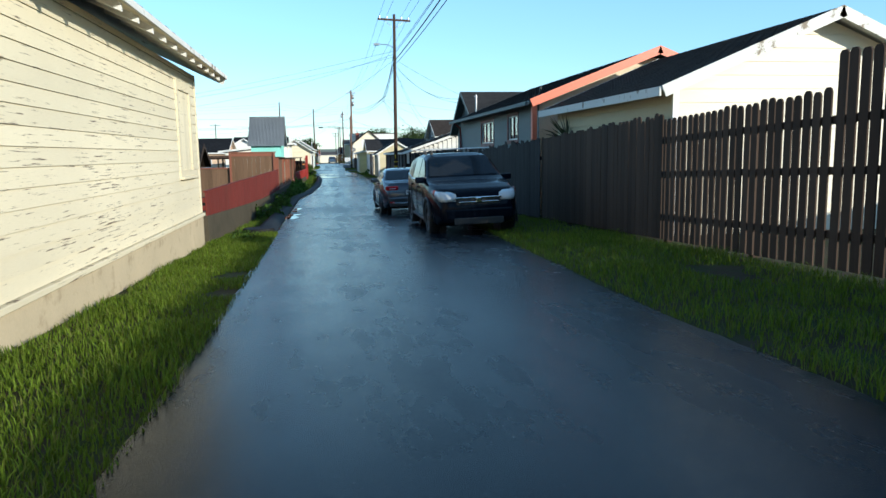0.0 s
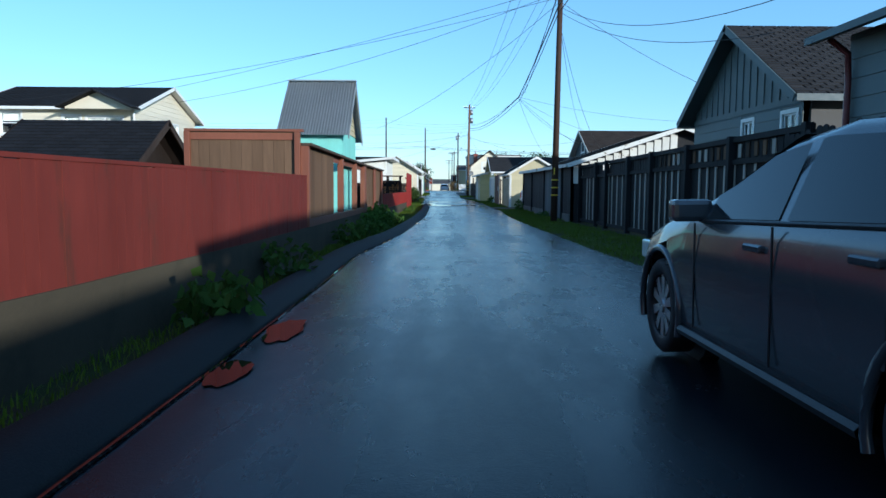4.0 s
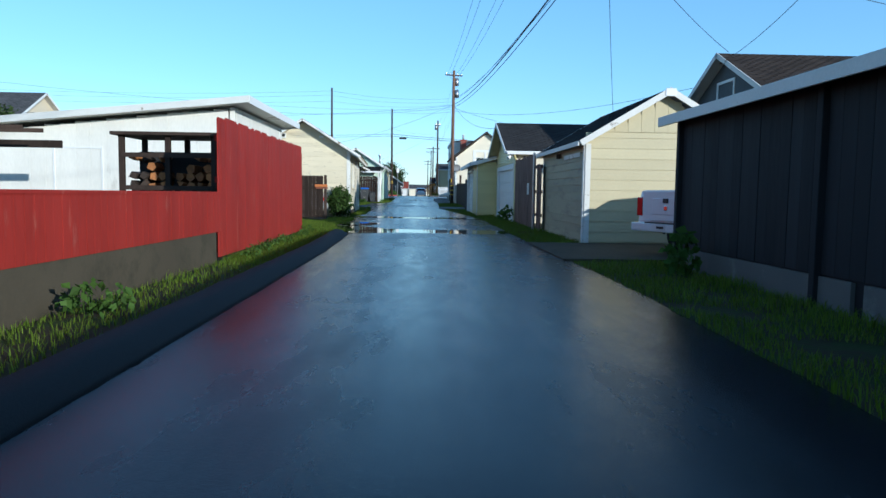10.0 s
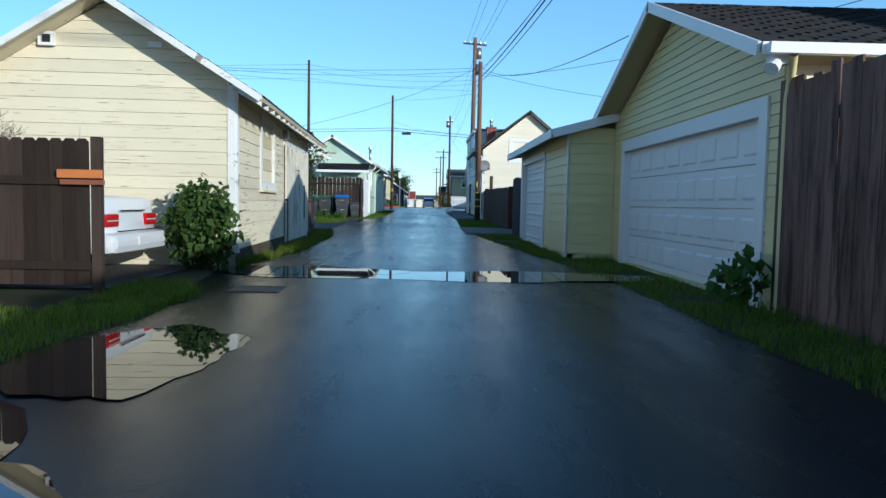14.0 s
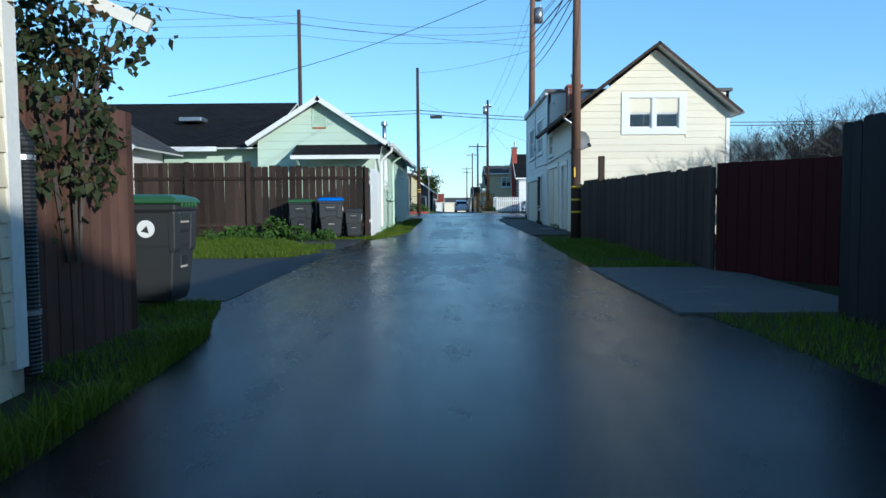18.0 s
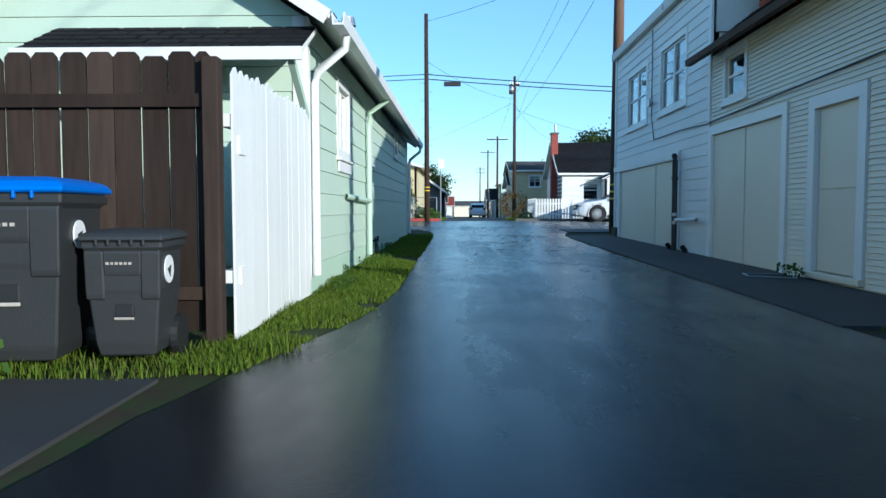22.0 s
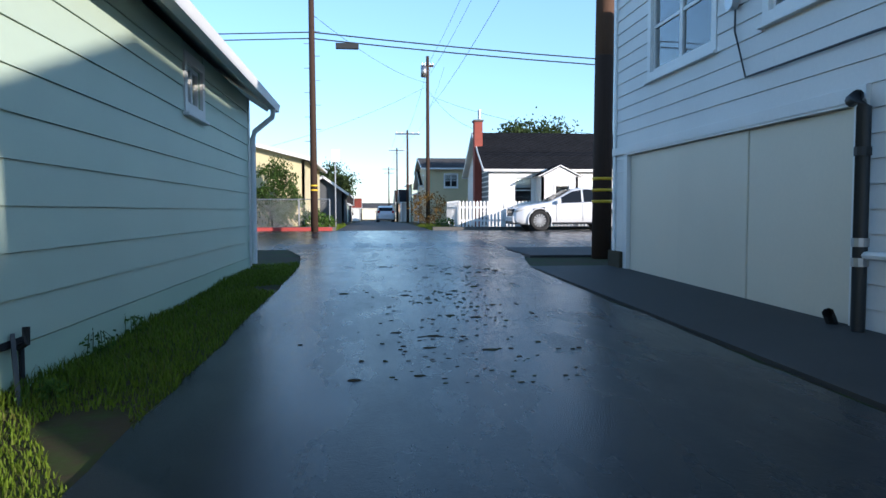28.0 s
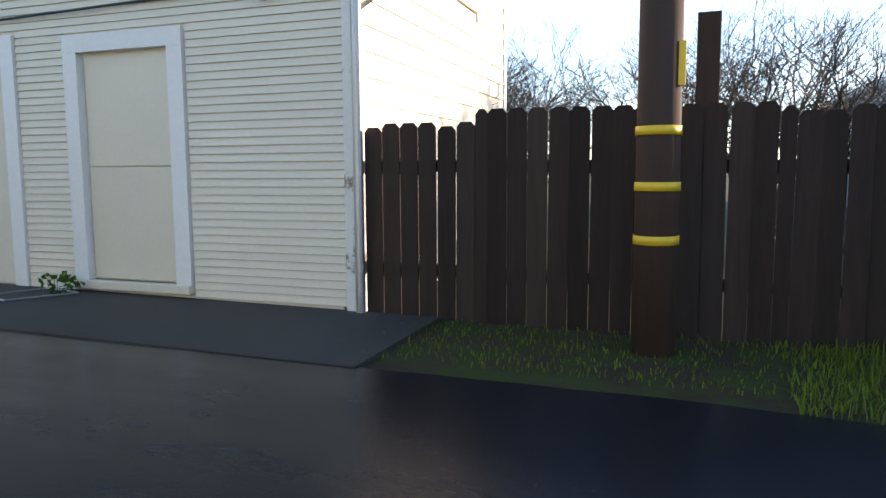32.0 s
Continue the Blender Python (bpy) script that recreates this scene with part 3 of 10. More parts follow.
def boards(parent, n, c, u0, u1, zb, zt, w, gap, mat, top="flat", th=0.02, jitter=0.02, seed=1, name="picket", slope=None, skip=0.0):
    """A run of upright fence boards; zb, zt: heights as functions of u; slope: the plane's place as a function of u."""
    rnd = random.Random(seed)
    u = u0
    while u + w * 0.6 <= u1:
        b, t = zb(u), zt(u)
        ww = min(w, u1 - u)
        if rnd.random() >= skip:
            h = round((t - b + rnd.uniform(-jitter, jitter)) / 0.03) * 0.03
            me = picket_mesh(name, n, ww - gap, h, th, top, mat, rnd.choice((-0.008, 0, 0, 0.008)) if jitter else 0)
            cc = slope(u) if slope else c
            under(new(name, me), parent, Matrix.Translation(put(n, cc, u, rnd.uniform(0, 0.006), b)))
        u += w


def bar(n, c, u0, u1, d0, d1, zf, h, slope=None, step=None):
    """A rail along a wall line whose underside follows zf(u)."""
    bm = nb()
    us = np.linspace(u0, u1, max(2, int(abs(u1 - u0) / (step or 3.0)) + 1))
    rings = []
    for u in us:
        cc = slope(u) if slope else c
        z = zf(u)
        rings.append([put(n, cc, u, d0, z), put(n, cc, u, d1, z), put(n, cc, u, d1, z + h), put(n, cc, u, d0, z + h)])
    return loft(bm, rings)


def post(parent, n, c, u, w, z0, z1, mat, d0=None, name="post"):
    d0 = -w / 2 if d0 is None else d0
    return part(name, bevel(wbox(nb(), n, c, u - w / 2, u + w / 2, d0, d0 + w, z0, z1), 0.006), mat, parent)
# ---- ground and roads ----
def curve_of(knots):
    ys, vs = zip(*knots)
    return lambda y: float(np.interp(y, ys, vs) * 0.6 + np.interp(y - 1.5, ys, vs) * 0.2 + np.interp(y + 1.5, ys, vs) * 0.2)


XL = curve_of([(-60, -1.3), (2, -1.15), (12, -1.35), (18, -1.5), (31, -1.6), (37.5, -1.1), (50, -0.7), (65, -0.65), (70.6, -0.8), (72.3, -1.7), (73.8, -1.55), (75.2, -1.6), (76.6, -1.25), (77.4, -1.05), (78.4, -1.9), (80.5, -2.0), (82, -1.5), (85, -1.4), (91, -1.6), (93, -2.4), (99, -2.4), (104, -2.0), (107, -1.2), (121, -1.3), (124, -1.5), (130, -3)])
XR = curve_of([(-60, 2.4), (2.4, 2.35), (10.5, 2.9), (16, 3.3), (26, 3.3), (32, 3.1), (51, 3.2), (60, 3.6), (70, 3.6), (80, 3.6), (85, 3.1), (89.4, 2.65), (96, 2.35), (106, 2.55), (113, 2.4), (121, 2.45), (124, 3.0), (130, 5)])


def sheet(bm, xs, ys, z):
    v = [[bm.verts.new((x, y, z(x, y))) for x in xs] for y in ys]
    for a, b in zip(v, v[1:]):
        for i in range(len(xs) - 1):
            bm.faces.new((a[i], a[i + 1], b[i + 1], b[i]))
    return bm


_gy = [-900, -300, -100, -60] + list(np.arange(-40, 182, 2.0)) + [200, 230, 260, 300, 450, 700, 1500]
_gx = [-1500, -500, -150, -60, -30, -15, -8, -4, -2.5, -1.5, -0.5, 0.5, 1.5, 2.5, 3.5, 5, 8, 15, 30, 60, 150, 500, 1500]
solo("ground", sheet(nb(), _gx, _gy, lambda x, y: G(y) - 0.035), SOIL, "damp dark soil under grass and gravel yards", "ground", kind="structure", recalc=False)


PONDS = [(1.2, 70.6, 2.0, 0.6), (-1.15, 71.9, 0.6, 0.9), (-0.2, 71.0, 1.3, 0.6), (-0.85, 74.6, 0.38, 0.62), (1.3, 79.8, 1.7, 0.45), (-0.6, 80.2, 0.8, 0.4)]


def road_z(x, y):
    """The alley's surface: a slight crown, sunk wheel tracks and uneven patches."""
    c = (XL(y) + XR(y)) / 2
    d = 0.0
    for px, py, rx, ry in PONDS:
        if abs(y - py) < 3 * ry:
            d -= 0.028 * math.exp(-1.1 * (((x - px) / rx) ** 2 + ((y - py) / ry) ** 2))
    return d + G(y) - 0.012 * ((x - c) / 2.0) ** 2 + 0.006 * noise.noise((x * 0.7, y * 0.35, 0)) + 0.004 * noise.noise((x * 2.1, y * 1.4, 4))


def strip(bm, f0, f1, ys, z, n=10, drop=0.0):
    rows = []
    for y in ys:
        a, b = f0(y), f1(y)
        a += 0.05 * noise.noise((y * 0.9, 3.1, 0)) + 0.03 * noise.noise((y * 3.3, 1.0, 0))
        b += 0.05 * noise.noise((y * 0.8, 7.7, 0)) + 0.03 * noise.noise((y * 3.1, 9.0, 0))
        xs = np.linspace(a, b, n)
        rows.append([bm.verts.new((x, y, z(x, y))) for x in xs])
    for a, b in zip(rows, rows[1:]):
        for i in range(n - 1):
            bm.faces.new((a[i], a[i + 1], b[i + 1], b[i]))
    return bm


solo("road", strip(nb(), XL, XR, list(np.arange(-30, 126.6, 0.25)), road_z, 26), ASPHALT, "wet dark asphalt alley with shiny damp streaks", "road", kind="structure", smooth=True, recalc=False)
solo("road", sheet(nb(), [-220, -60, -20, -8, -4, -2, 0, 2, 4, 8, 20, 60, 220], [125.2, 126.0, 126.8, 127.6] + list(np.arange(128.4, 138.61, 0.8)), lambda x, y: G(y) + 0.004 + 0.03 * (1 - ((y - 132.3) / 6.4) ** 2) - 0.05 * max(0.0, 127.2 - y)), ASPHALT, "damp asphalt cross street with a low crown", "road", kind="structure", smooth=True, recalc=False)
solo("road", strip(nb(), lambda y: -1.5, lambda y: 2.3, list(np.arange(138.4, 300, 3.0)), lambda x, y: G(y) + 0.004, 5), OLD_ASPHALT, "narrow grey asphalt alley beyond the street", "road", kind="structure", recalc=False)


def dike():
    """The asphalt kerb along the verge: sloped toward the road, rounded on top."""
    bm, rings = nb(), []
    for y in np.arange(13.0, 70.1, 0.5):
        e = XL(y)
        k = min(1.0, (70.1 - y) / 1.0 + 0.15, (y - 12.9) / 1.5 + 0.1)
        wob = 0.02 * noise.noise((y * 1.3, 0, 5))
        z = G(y) - 0.03
        rings.append([(e + 0.03, y, z), (e - 0.02, y, z + 0.05 * k), (e - 0.14, y, z + 0.135 * k + wob), (e - 0.30, y, z + 0.155 * k + wob), (e - 0.42, y, z + 0.10 * k), (e - 0.50, y, z)])
    loft(bm, rings, close=True)
    return bm


solo("kerb", dike(), KERB_TAR, "low black asphalt kerb between road and verge", "kerb", kind="structure", smooth=True)


def pond(name, cx, cy, rx, ry, seed, ratio=0.3, level=0.012):
    """A flat puddle with a ragged shore."""
    bm, pts = nb(), []
    for i in range(48):
        a = 2 * math.pi * i / 48
        k = 1 + ratio * noise.noise((math.cos(a) * 1.7 + seed, math.sin(a) * 1.7, seed)) + 0.35 * ratio * noise.noise((math.cos(a) * 6 + seed, math.sin(a) * 6, 2))
        pts.append((cx + rx * k * math.cos(a), cy + ry * k * math.sin(a)))
    z = G(cy) + level
    bm.faces.new([bm.verts.new((x, y, z)) for x, y in pts])
    return solo(name, bm, WATER, "shallow rain puddle mirroring the sky", "puddle", "puddles on the road", "structure", recalc=False)


for k, (cx, cy, rx, ry) in enumerate(PONDS):
    pond("puddle", cx, cy, rx * 1.7, ry * 1.7, k * 1.9 + 0.3, 0.3, -0.0045)
for k, (cx, cy, rx, ry) in enumerate([(-1.30, 18.8, 0.19, 0.55), (-1.29, 20.25, 0.19, 0.3), (-1.37, 22.5, 0.12, 0.3), (-1.32, 23.9, 0.14, 0.45), (-0.85, 44.0, 0.10, 0.3), (-0.65, 47.6, 0.09, 0.25)]):
    pond("puddle", cx, cy, rx, ry, k * 1.9 + 9.3, 0.3, 0.004)
_bm = nb()
loft(_bm, [[(XL(y) + 0.03, y, G(y) - 0.01), (XL(y) + 0.052 + 0.015 * noise.noise((y * 1.7, 0, 8)), y, G(y) - 0.01), (XL(y) + 0.047 + 0.015 * noise.noise((y * 1.7, 0, 8)), y, G(y) + 0.003), (XL(y) + 0.03, y, G(y) + 0.003)] for y in np.arange(14.0, 36.0, 0.4)])
solo("puddle", _bm, WATER, "thin line of rainwater standing along the kerb", "puddle", "puddles on the road", "structure", recalc=True)
# dark crumbs of broken asphalt strewn where the alley meets the street
_pr, _bm = random.Random(77), nb()
for k in range(330):
    cy = 113.6 + 8.0 * _pr.random()
    cx = 0.5 + 0.08 * (cy - 114) + _pr.gauss(0, 0.4) + 0.15 * math.sin(cy * 1.9)
    rad = _pr.uniform(0.005, 0.011) if k % 11 else _pr.uniform(0.014, 0.028)
    turn, high = _pr.random() * 6.28, min(0.006, rad * 0.4)
    ring = []
    for lvl, sc in ((-0.004, 1.15), (high, 0.75)):
        row = []
        for i in range(6):
            w = turn + i * math.pi / 3
            r = rad * sc * (0.75 + 0.5 * noise.noise((k * 1.3, i * 2.1, 4)) + 0.2)
            x, y = cx + 2.2 * r * math.cos(w), cy + r * math.sin(w)
            row.append(_bm.verts.new((x, y, G(y) + lvl)))
        ring.append(row)
    for i in range(6):
        _bm.faces.new((ring[0][i], ring[0][(i + 1) % 6], ring[1][(i + 1) % 6], ring[1][i]))
    _bm.faces.new(ring[1])
solo("road_grit", _bm, SOIL, "dark crumbs of asphalt and grit on the wet road", "grit", kind="stuff")


def pad(name, x0, x1, y0, y1, mat, label, lift=0.012, thick=0.1):
    bm = nb()
    ys = np.linspace(y0, y1, max(2, int((y1 - y0) / 2) + 1))
    loft(bm, [[(x0, y, G(y) - thick), (x1, y, G(y) - thick), (x1, y, G(y) + lift), (x0, y, G(y) + lift)] for y in ys])
    return solo(name, bm, mat, label, "pavement", kind="structure")


pad("pavement", 2.3, 4.3, 91.9, 96.2, PALE_CONCRETE, "pale concrete driveway apron beside the dark fence", 0.008)
pad("pavement", 3.5, 9.0, 62.6, 66.6, CONCRETE, "dark wet concrete driveway between the sheds", 0.015)
pad("pavement", 2.5, 3.94, 106.2, 121.2, OLD_ASPHALT, "damp dark walk along the white building", -0.002)
pad("pavement", -5.6, -2.2, 98.6, 104.45, OLD_ASPHALT, "worn dark asphalt strip before the fence", -0.014)
pad("pavement", -16.0, -2.2, 92.9, 98.6, OLD_ASPHALT, "worn grey asphalt driveway across the verge", -0.012)
pad("pavement", -4.9, -2.4, 77.9, 80.7, OLD_ASPHALT, "short worn asphalt driveway beside the garage", -0.010)
pad("pavement", -60, -1.6, 138.6, 140.0, PALE_CONCRETE, "pale concrete pavement along the cross street", 0.13, 0.3)
pad("pavement", 2.4, 60, 138.6, 139.0, PALE_CONCRETE, "pale concrete kerb along the cross street", 0.13, 0.3)
pad("pavement", 3.0, 60, 123.4, 126.0, OLD_ASPHALT, "damp worn pavement at the street corner", 0.012, 0.3)
solo("manhole_cover", rod(nb(), (-1.75, 13.2, G(13.2) - 0.02), (-1.75, 13.2, G(13.2) + 0.09), 0.33, n=28), KERB_TAR, "round dark iron manhole cover lying in the grass", "manhole cover")
# ---- left side of the alley ----
def rafters(parent, n, c, us, d1, z_at, mat, w=0.05, h=0.10, d0=-0.02, name="rafter_tail"):
    """Rafter tails under an eave: z_at(d) is the underside of the deck."""
    for u in us:
        bm = nb()
        q = [(d0, z_at(d0) - h), (d1, z_at(d1) - h * 0.75), (d1, z_at(d1)), (d0, z_at(d0))]
        a = [bm.verts.new(put(n, c, u - w / 2, d, z)) for d, z in q]
        b = [bm.verts.new(put(n, c, u + w / 2, d, z)) for d, z in q]
        bm.faces.new(a)
        bm.faces.new(b[::-1])
        for i in range(4):
            bm.faces.new((a[i], b[i], b[(i + 1) % 4], a[(i + 1) % 4]))
        part(name, bm, mat, parent)


# old cream house with flaking paint
def cream_house():
    h = thing("house", "old cream wooden house with flaking paint and open rafters", "house", (-6.5, 2, G(5)))
    c, y0, y1, z0, z1 = -2.5, -12.0, 10.6, 0.22, 2.62
    hole = (9.02, 9.92, 1.0, 2.25)
    part("wall", slab(nb(), "+x", c, y0, y1, -0.9, z1, [hole]), CREAM_OLD, h)
    part("wall", slab(nb(), "+y", y1, -10.5, c - 0.12, -0.9, z1, apex=(-6.5, 4.5)), CREAM_OLD, h)
    part("wall", slab(nb(), "-y", y0, -10.5, c - 0.12, -0.9, z1, apex=(-6.5, 4.5)), CREAM_OLD, h)
    part("wall", slab(nb(), "-x", -10.5, y0, y1, -0.9, z1), CREAM_OLD, h)
    siding(h, "+x", c, y0, y1 - 0.06, z0, z1, 0.155, CREAM_PEEL, [(8.9, 10.04, 0.9, 2.4)])
    part("plinth", wbox(nb(), "+x", c, y0, y1 + 0.02, 0.002, 0.035, -0.9, z0 - 0.06), STUCCO_BASE, h)
    part("water_table", bevel(wbox(nb(), "+x", c, y0, y1 + 0.03, 0.002, 0.075, z0 - 0.06, z0 - 0.005), 0.008), CREAM_PEEL, h)
    part("corner_board", bevel(wbox(nb(), "+x", c, y1 - 0.06, y1 + 0.02, 0.0, 0.03, z0, z1), 0.004), CREAM_PEEL, h)
    w = part("boarded_window", wframe("+x", c, 8.9, 10.04, 0.9, 2.4, 9.02, 9.92, 1.0, 2.25, 0.0, 0.04), CREAM_PEEL, h, "boarded-up window painted cream")
    for i in range(4):
        part("board", bbox(c - 0.06, c + 0.012, 9.03 + i * 0.222, 9.03 + i * 0.222 + 0.216, 1.0, 2.25, 0.004), CREAM_PEEL, w)
    part("sill", bevel(wbox(nb(), "+x", c, 8.86, 10.08, 0.002, 0.09, 0.86, 0.90), 0.006), CREAM_PEEL, w)
    e, r = (-2.0, 2.66), (-6.5, 4.85)
    roof_slope(h, (e[0], y0 - 0.5, e[1]), (e[0], 11.2, e[1]), (r[0], y0 - 0.5, r[1]), (r[0], 11.2, r[1]), SHINGLE_GREY, CREAM_OLD, 3, tab=0.4)
    roof_slope(h, (-11, y0 - 0.5, e[1]), (-11, 11.2, e[1]), (r[0], y0 - 0.5, r[1]), (r[0], 11.2, r[1]), SHINGLE_GREY, CREAM_OLD, 4, tab=0.6, course=0.3)
    s = (r[1] - e[1]) / (e[0] - r[0])
    rafters(h, "+x", c, np.arange(y0, 11.0, 0.61), 0.46, lambda d: e[1] + s * (0.5 - d) - 0.07, WHITE_OLD)
    part("barge_board", plank(nb(), (e[0], 11.2, e[1]), (r[0], 11.2, r[1]), 0.03, 0.16), WHITE_OLD, h)
    part("fascia", plank(nb(), (e[0] + 0.005, y0 - 0.5, e[1] + 0.02), (e[0] + 0.005, 11.2, e[1] + 0.02), 0.025, 0.07), WHITE_OLD, h)


cream_house()

# retaining wall along the left gardens
_cx = curve_of([(-20, -2.45), (41, -2.45), (62.1, -2.05), (90, -2.0)])
_bm = nb()
loft(_bm, [[(_cx(y) - 0.16, y, G(y) - 0.4), (_cx(y) + 0.05, y, G(y) - 0.4), (_cx(y) + 0.04, y, G(y) + 0.5), (_cx(y) - 0.16, y, G(y) + 0.5)] for y in np.arange(10.75, 62.2, 1.0)])
solo("retaining_wall", _bm, CONCRETE, "low stained concrete retaining wall under the fences", "wall", kind="structure")


def red_fence():
    f = thing("fence", "low weathered red board fence on a concrete wall", "fence", (-2.45, 21, G(21)), "red board fences")
    boards(f, "+x", 0, 10.8, 30.9, lambda u: G(u) + 0.49, lambda u: 0.57, 0.145, 0.003, RED_OLD, "flat", 0.02, 0.0, 3, "board", _cx)
    part("cap_rail", bar("+x", 0, 10.8, 30.9, -0.03, 0.03, lambda u: 0.565, 0.03, _cx, 1.0), RED_OLD, f)
    part("rail", bar("+x", 0, 10.8, 30.9, -0.08, -0.004, lambda u: 0.38, 0.09, _cx), RED_OLD, f)
    part("rail", bar("+x", 0, 10.8, 30.9, -0.08, -0.004, lambda u: G(u) + 0.6, 0.09, _cx), RED_OLD, f)
    for u in np.arange(11.0, 31, 2.45):
        post(f, "+x", _cx(u), u, 0.09, G(u) + 0.4, 0.55, RED_OLD, -0.17)
    g = thing("fence", "low red painted board fence over a bare concrete wall", "fence", (-2.2, 54, G(54)), "red board fences")
    boards(g, "+x", 0, 46.68, 62.1, lambda u: G(u) + 0.44, lambda u: G(u) + 1.03, 0.145, 0.003, RED, "flat", 0.02, 0.0, 5, "board", lambda u: _cx(u) + 0.03)
    part("cap_rail", bar("+x", 0, 46.68, 62.1, -0.005, 0.06, lambda u: G(u) + 1.02, 0.035, _cx, 1.0), RED, g)
    part("rail", bar("+x", 0, 46.68, 62.1, -0.06, 0.026, lambda u: G(u) + 0.85, 0.09, _cx), RED, g)
    t = thing("fence", "tall bright red board fence with notched tops", "fence", (-2.05, 66, G(66)), "red board fences")
    boards(t, "+x", -2.05, 61.95, 69.7, lambda u: G(u) + 0.04, lambda u: G(u) + 2.22, 0.14, 0.003, RED, "dog", 0.02, 0.02, 7, "board")
    for z in (0.4, 1.2, 1.85):
        part("rail", bar("+x", -2.05, 62.13, 69.7, -0.09, -0.004, lambda u, z=z: G(u) + z, 0.09), RED, t)
    part("return_board", wbox(nb(), "+y", 69.7, -2.3, -2.03, 0.0, 0.03, G(69) + 0.03, G(69) + 2.05), RED, t)


red_fence()


def brown_fence():
    f = thing("fence", "orange-brown stained redwood fence with an open frame", "fence", (-2.45, 38, G(38)), "redwood fences")
    top = lambda u: G(u) + 1.95
    bot = lambda u: G(u) + 0.60
    for a, b, sd in ((31.0, 34.45, 2), (41.1, 46.6, 4)):
        boards(f, "+x", 0, a, b, bot, top, 0.19, 0.004, REDWOOD, "flat", 0.022, 0.0, sd, "board", lambda u: _cx(u) - 0.05)
    for u in (31.05, 35.62, 38.48, 40.64, 41.03, 43.92, 46.54):
        post(f, "+x", _cx(u), u, 0.14, G(u) + 0.45, top(u) + 0.0, RW_POST, -0.10)
    part("sill_rail", bar("+x", 0, 31.0, 46.62, -0.10, 0.045, lambda u: G(u) + 0.50, 0.14, _cx), RW_POST, f)
    part("cap_rail", bar("+x", 0, 31.0, 46.62, -0.15, 0.09, lambda u: top(u) + 0.003, 0.05, _cx), GREYWOOD, f, "dark weathered cap rail")
    part("top_rail", bar("+x", 0, 31.0, 46.62, -0.09, -0.05, lambda u: top(u) - 0.14, 0.13, _cx), RW_POST, f)
    for a, b in ((40.71, 40.95), (43.5, 43.84), (46.15, 46.46)):
        boards(f, "+x", 0, a, b, bot, top, b - a, 0.004, RW_POST, "flat", 0.03, 0.0, 5, "board", _cx)
    g = thing("fence", "brown board fence across the garden with a taller panel", "fence", (-8, 31.0, G(31)), "redwood fences")
    z0 = G(31) - 0.05
    boards(g, "-y", 31.0, -4.55, -2.55, lambda u: z0, lambda u: 1.36, 0.19, 0.004, REDWOOD, "flat", 0.022, 0.0, 6, "board")
    boards(g, "-y", 31.05, -7.1, -4.55, lambda u: z0, lambda u: 0.66, 0.19, 0.004, REDWOOD, "flat", 0.022, 0.0, 9, "board")
    boards(g, "-y", 31.05, -21.0, -7.1, lambda u: z0, lambda u: 0.72, 0.15, 0.004, DARKWOOD, "flat", 0.022, 0.02, 8, "board")
    part("cap_rail", wbox(nb(), "-y", 31.0, -4.6, -2.5, -0.06, 0.07, 1.365, 1.41), RW_POST, g)
    part("top_rail", wbox(nb(), "-y", 31.0, -4.55, -2.55, 0.026, 0.05, 1.22, 1.34), RW_POST, g)
    part("cap_rail", wbox(nb(), "-y", 31.05, -7.15, -4.6, -0.04, 0.07, 0.665, 0.72), RW_POST, g)
    part("cap_rail", wbox(nb(), "-y", 31.05, -21.0, -7.2, 0.024, 0.07, 0.60, 0.70), DARKWOOD, g)
    for x in (-4.55, -2.6, -7.15, -10.6, -13.6, -16.6):
        post(g, "-y", 31.0, x, 0.10, z0, 1.36 if x > -6 else 0.76, RW_POST, 0.0)


brown_fence()


def shed_side_fence():
    f = thing("fence", "dark brown board fence behind the turquoise shed", "fence", (-4, 43.2, G(43)), "redwood fences")
    z0 = G(43) - 0.05
    boards(f, "-y", 43.2, -9.0, -2.6, lambda u: z0, lambda u: 0.52, 0.16, 0.004, DARKWOOD, "flat", 0.022, 0.01, 17, "board")
    part("rail", wbox(nb(), "-y", 43.2, -9.0, -2.6, 0.024, 0.06, 0.40, 0.50), RW_POST, f)
    for x in (-8.0, -5.6, -3.3):
        post(f, "-y", 43.2, x, 0.1, z0, 0.56, RW_POST, 0.0)


shed_side_fence()


def wframe_flat(x0, x1, y0, y1, z, w):
    """A flat square frame lying on the ground."""
    bm = nb()
    for a, b, c, d in ((x0, x1, y0, y0 + w), (x0, x1, y1 - w, y1), (x0, x0 + w, y0 + w, y1 - w), (x1 - w, x1, y0 + w, y1 - w)):
        box(bm, a, b, c, d, z - 0.03, z + 0.01)
    return bm


def corrugated(bm, x0, x1, e, r, wave=0.076, amp=0.011):
    """A corrugated sheet whose ridges run up the slope; e, r: (y, z) at eave and ridge."""
    xs = np.arange(x0, x1, wave / 4)
    rows = []
    for y, z in (e, r):
        rows.append([bm.verts.new((x, y, z + amp * math.sin(2 * math.pi * x / wave))) for x in xs])
    for i in range(len(xs) - 1):
        bm.faces.new((rows[0][i], rows[0][i + 1], rows[1][i + 1], rows[1][i]))
    bmesh.ops.solidify(bm, geom=bm.faces[:], thickness=0.003)
    return bm


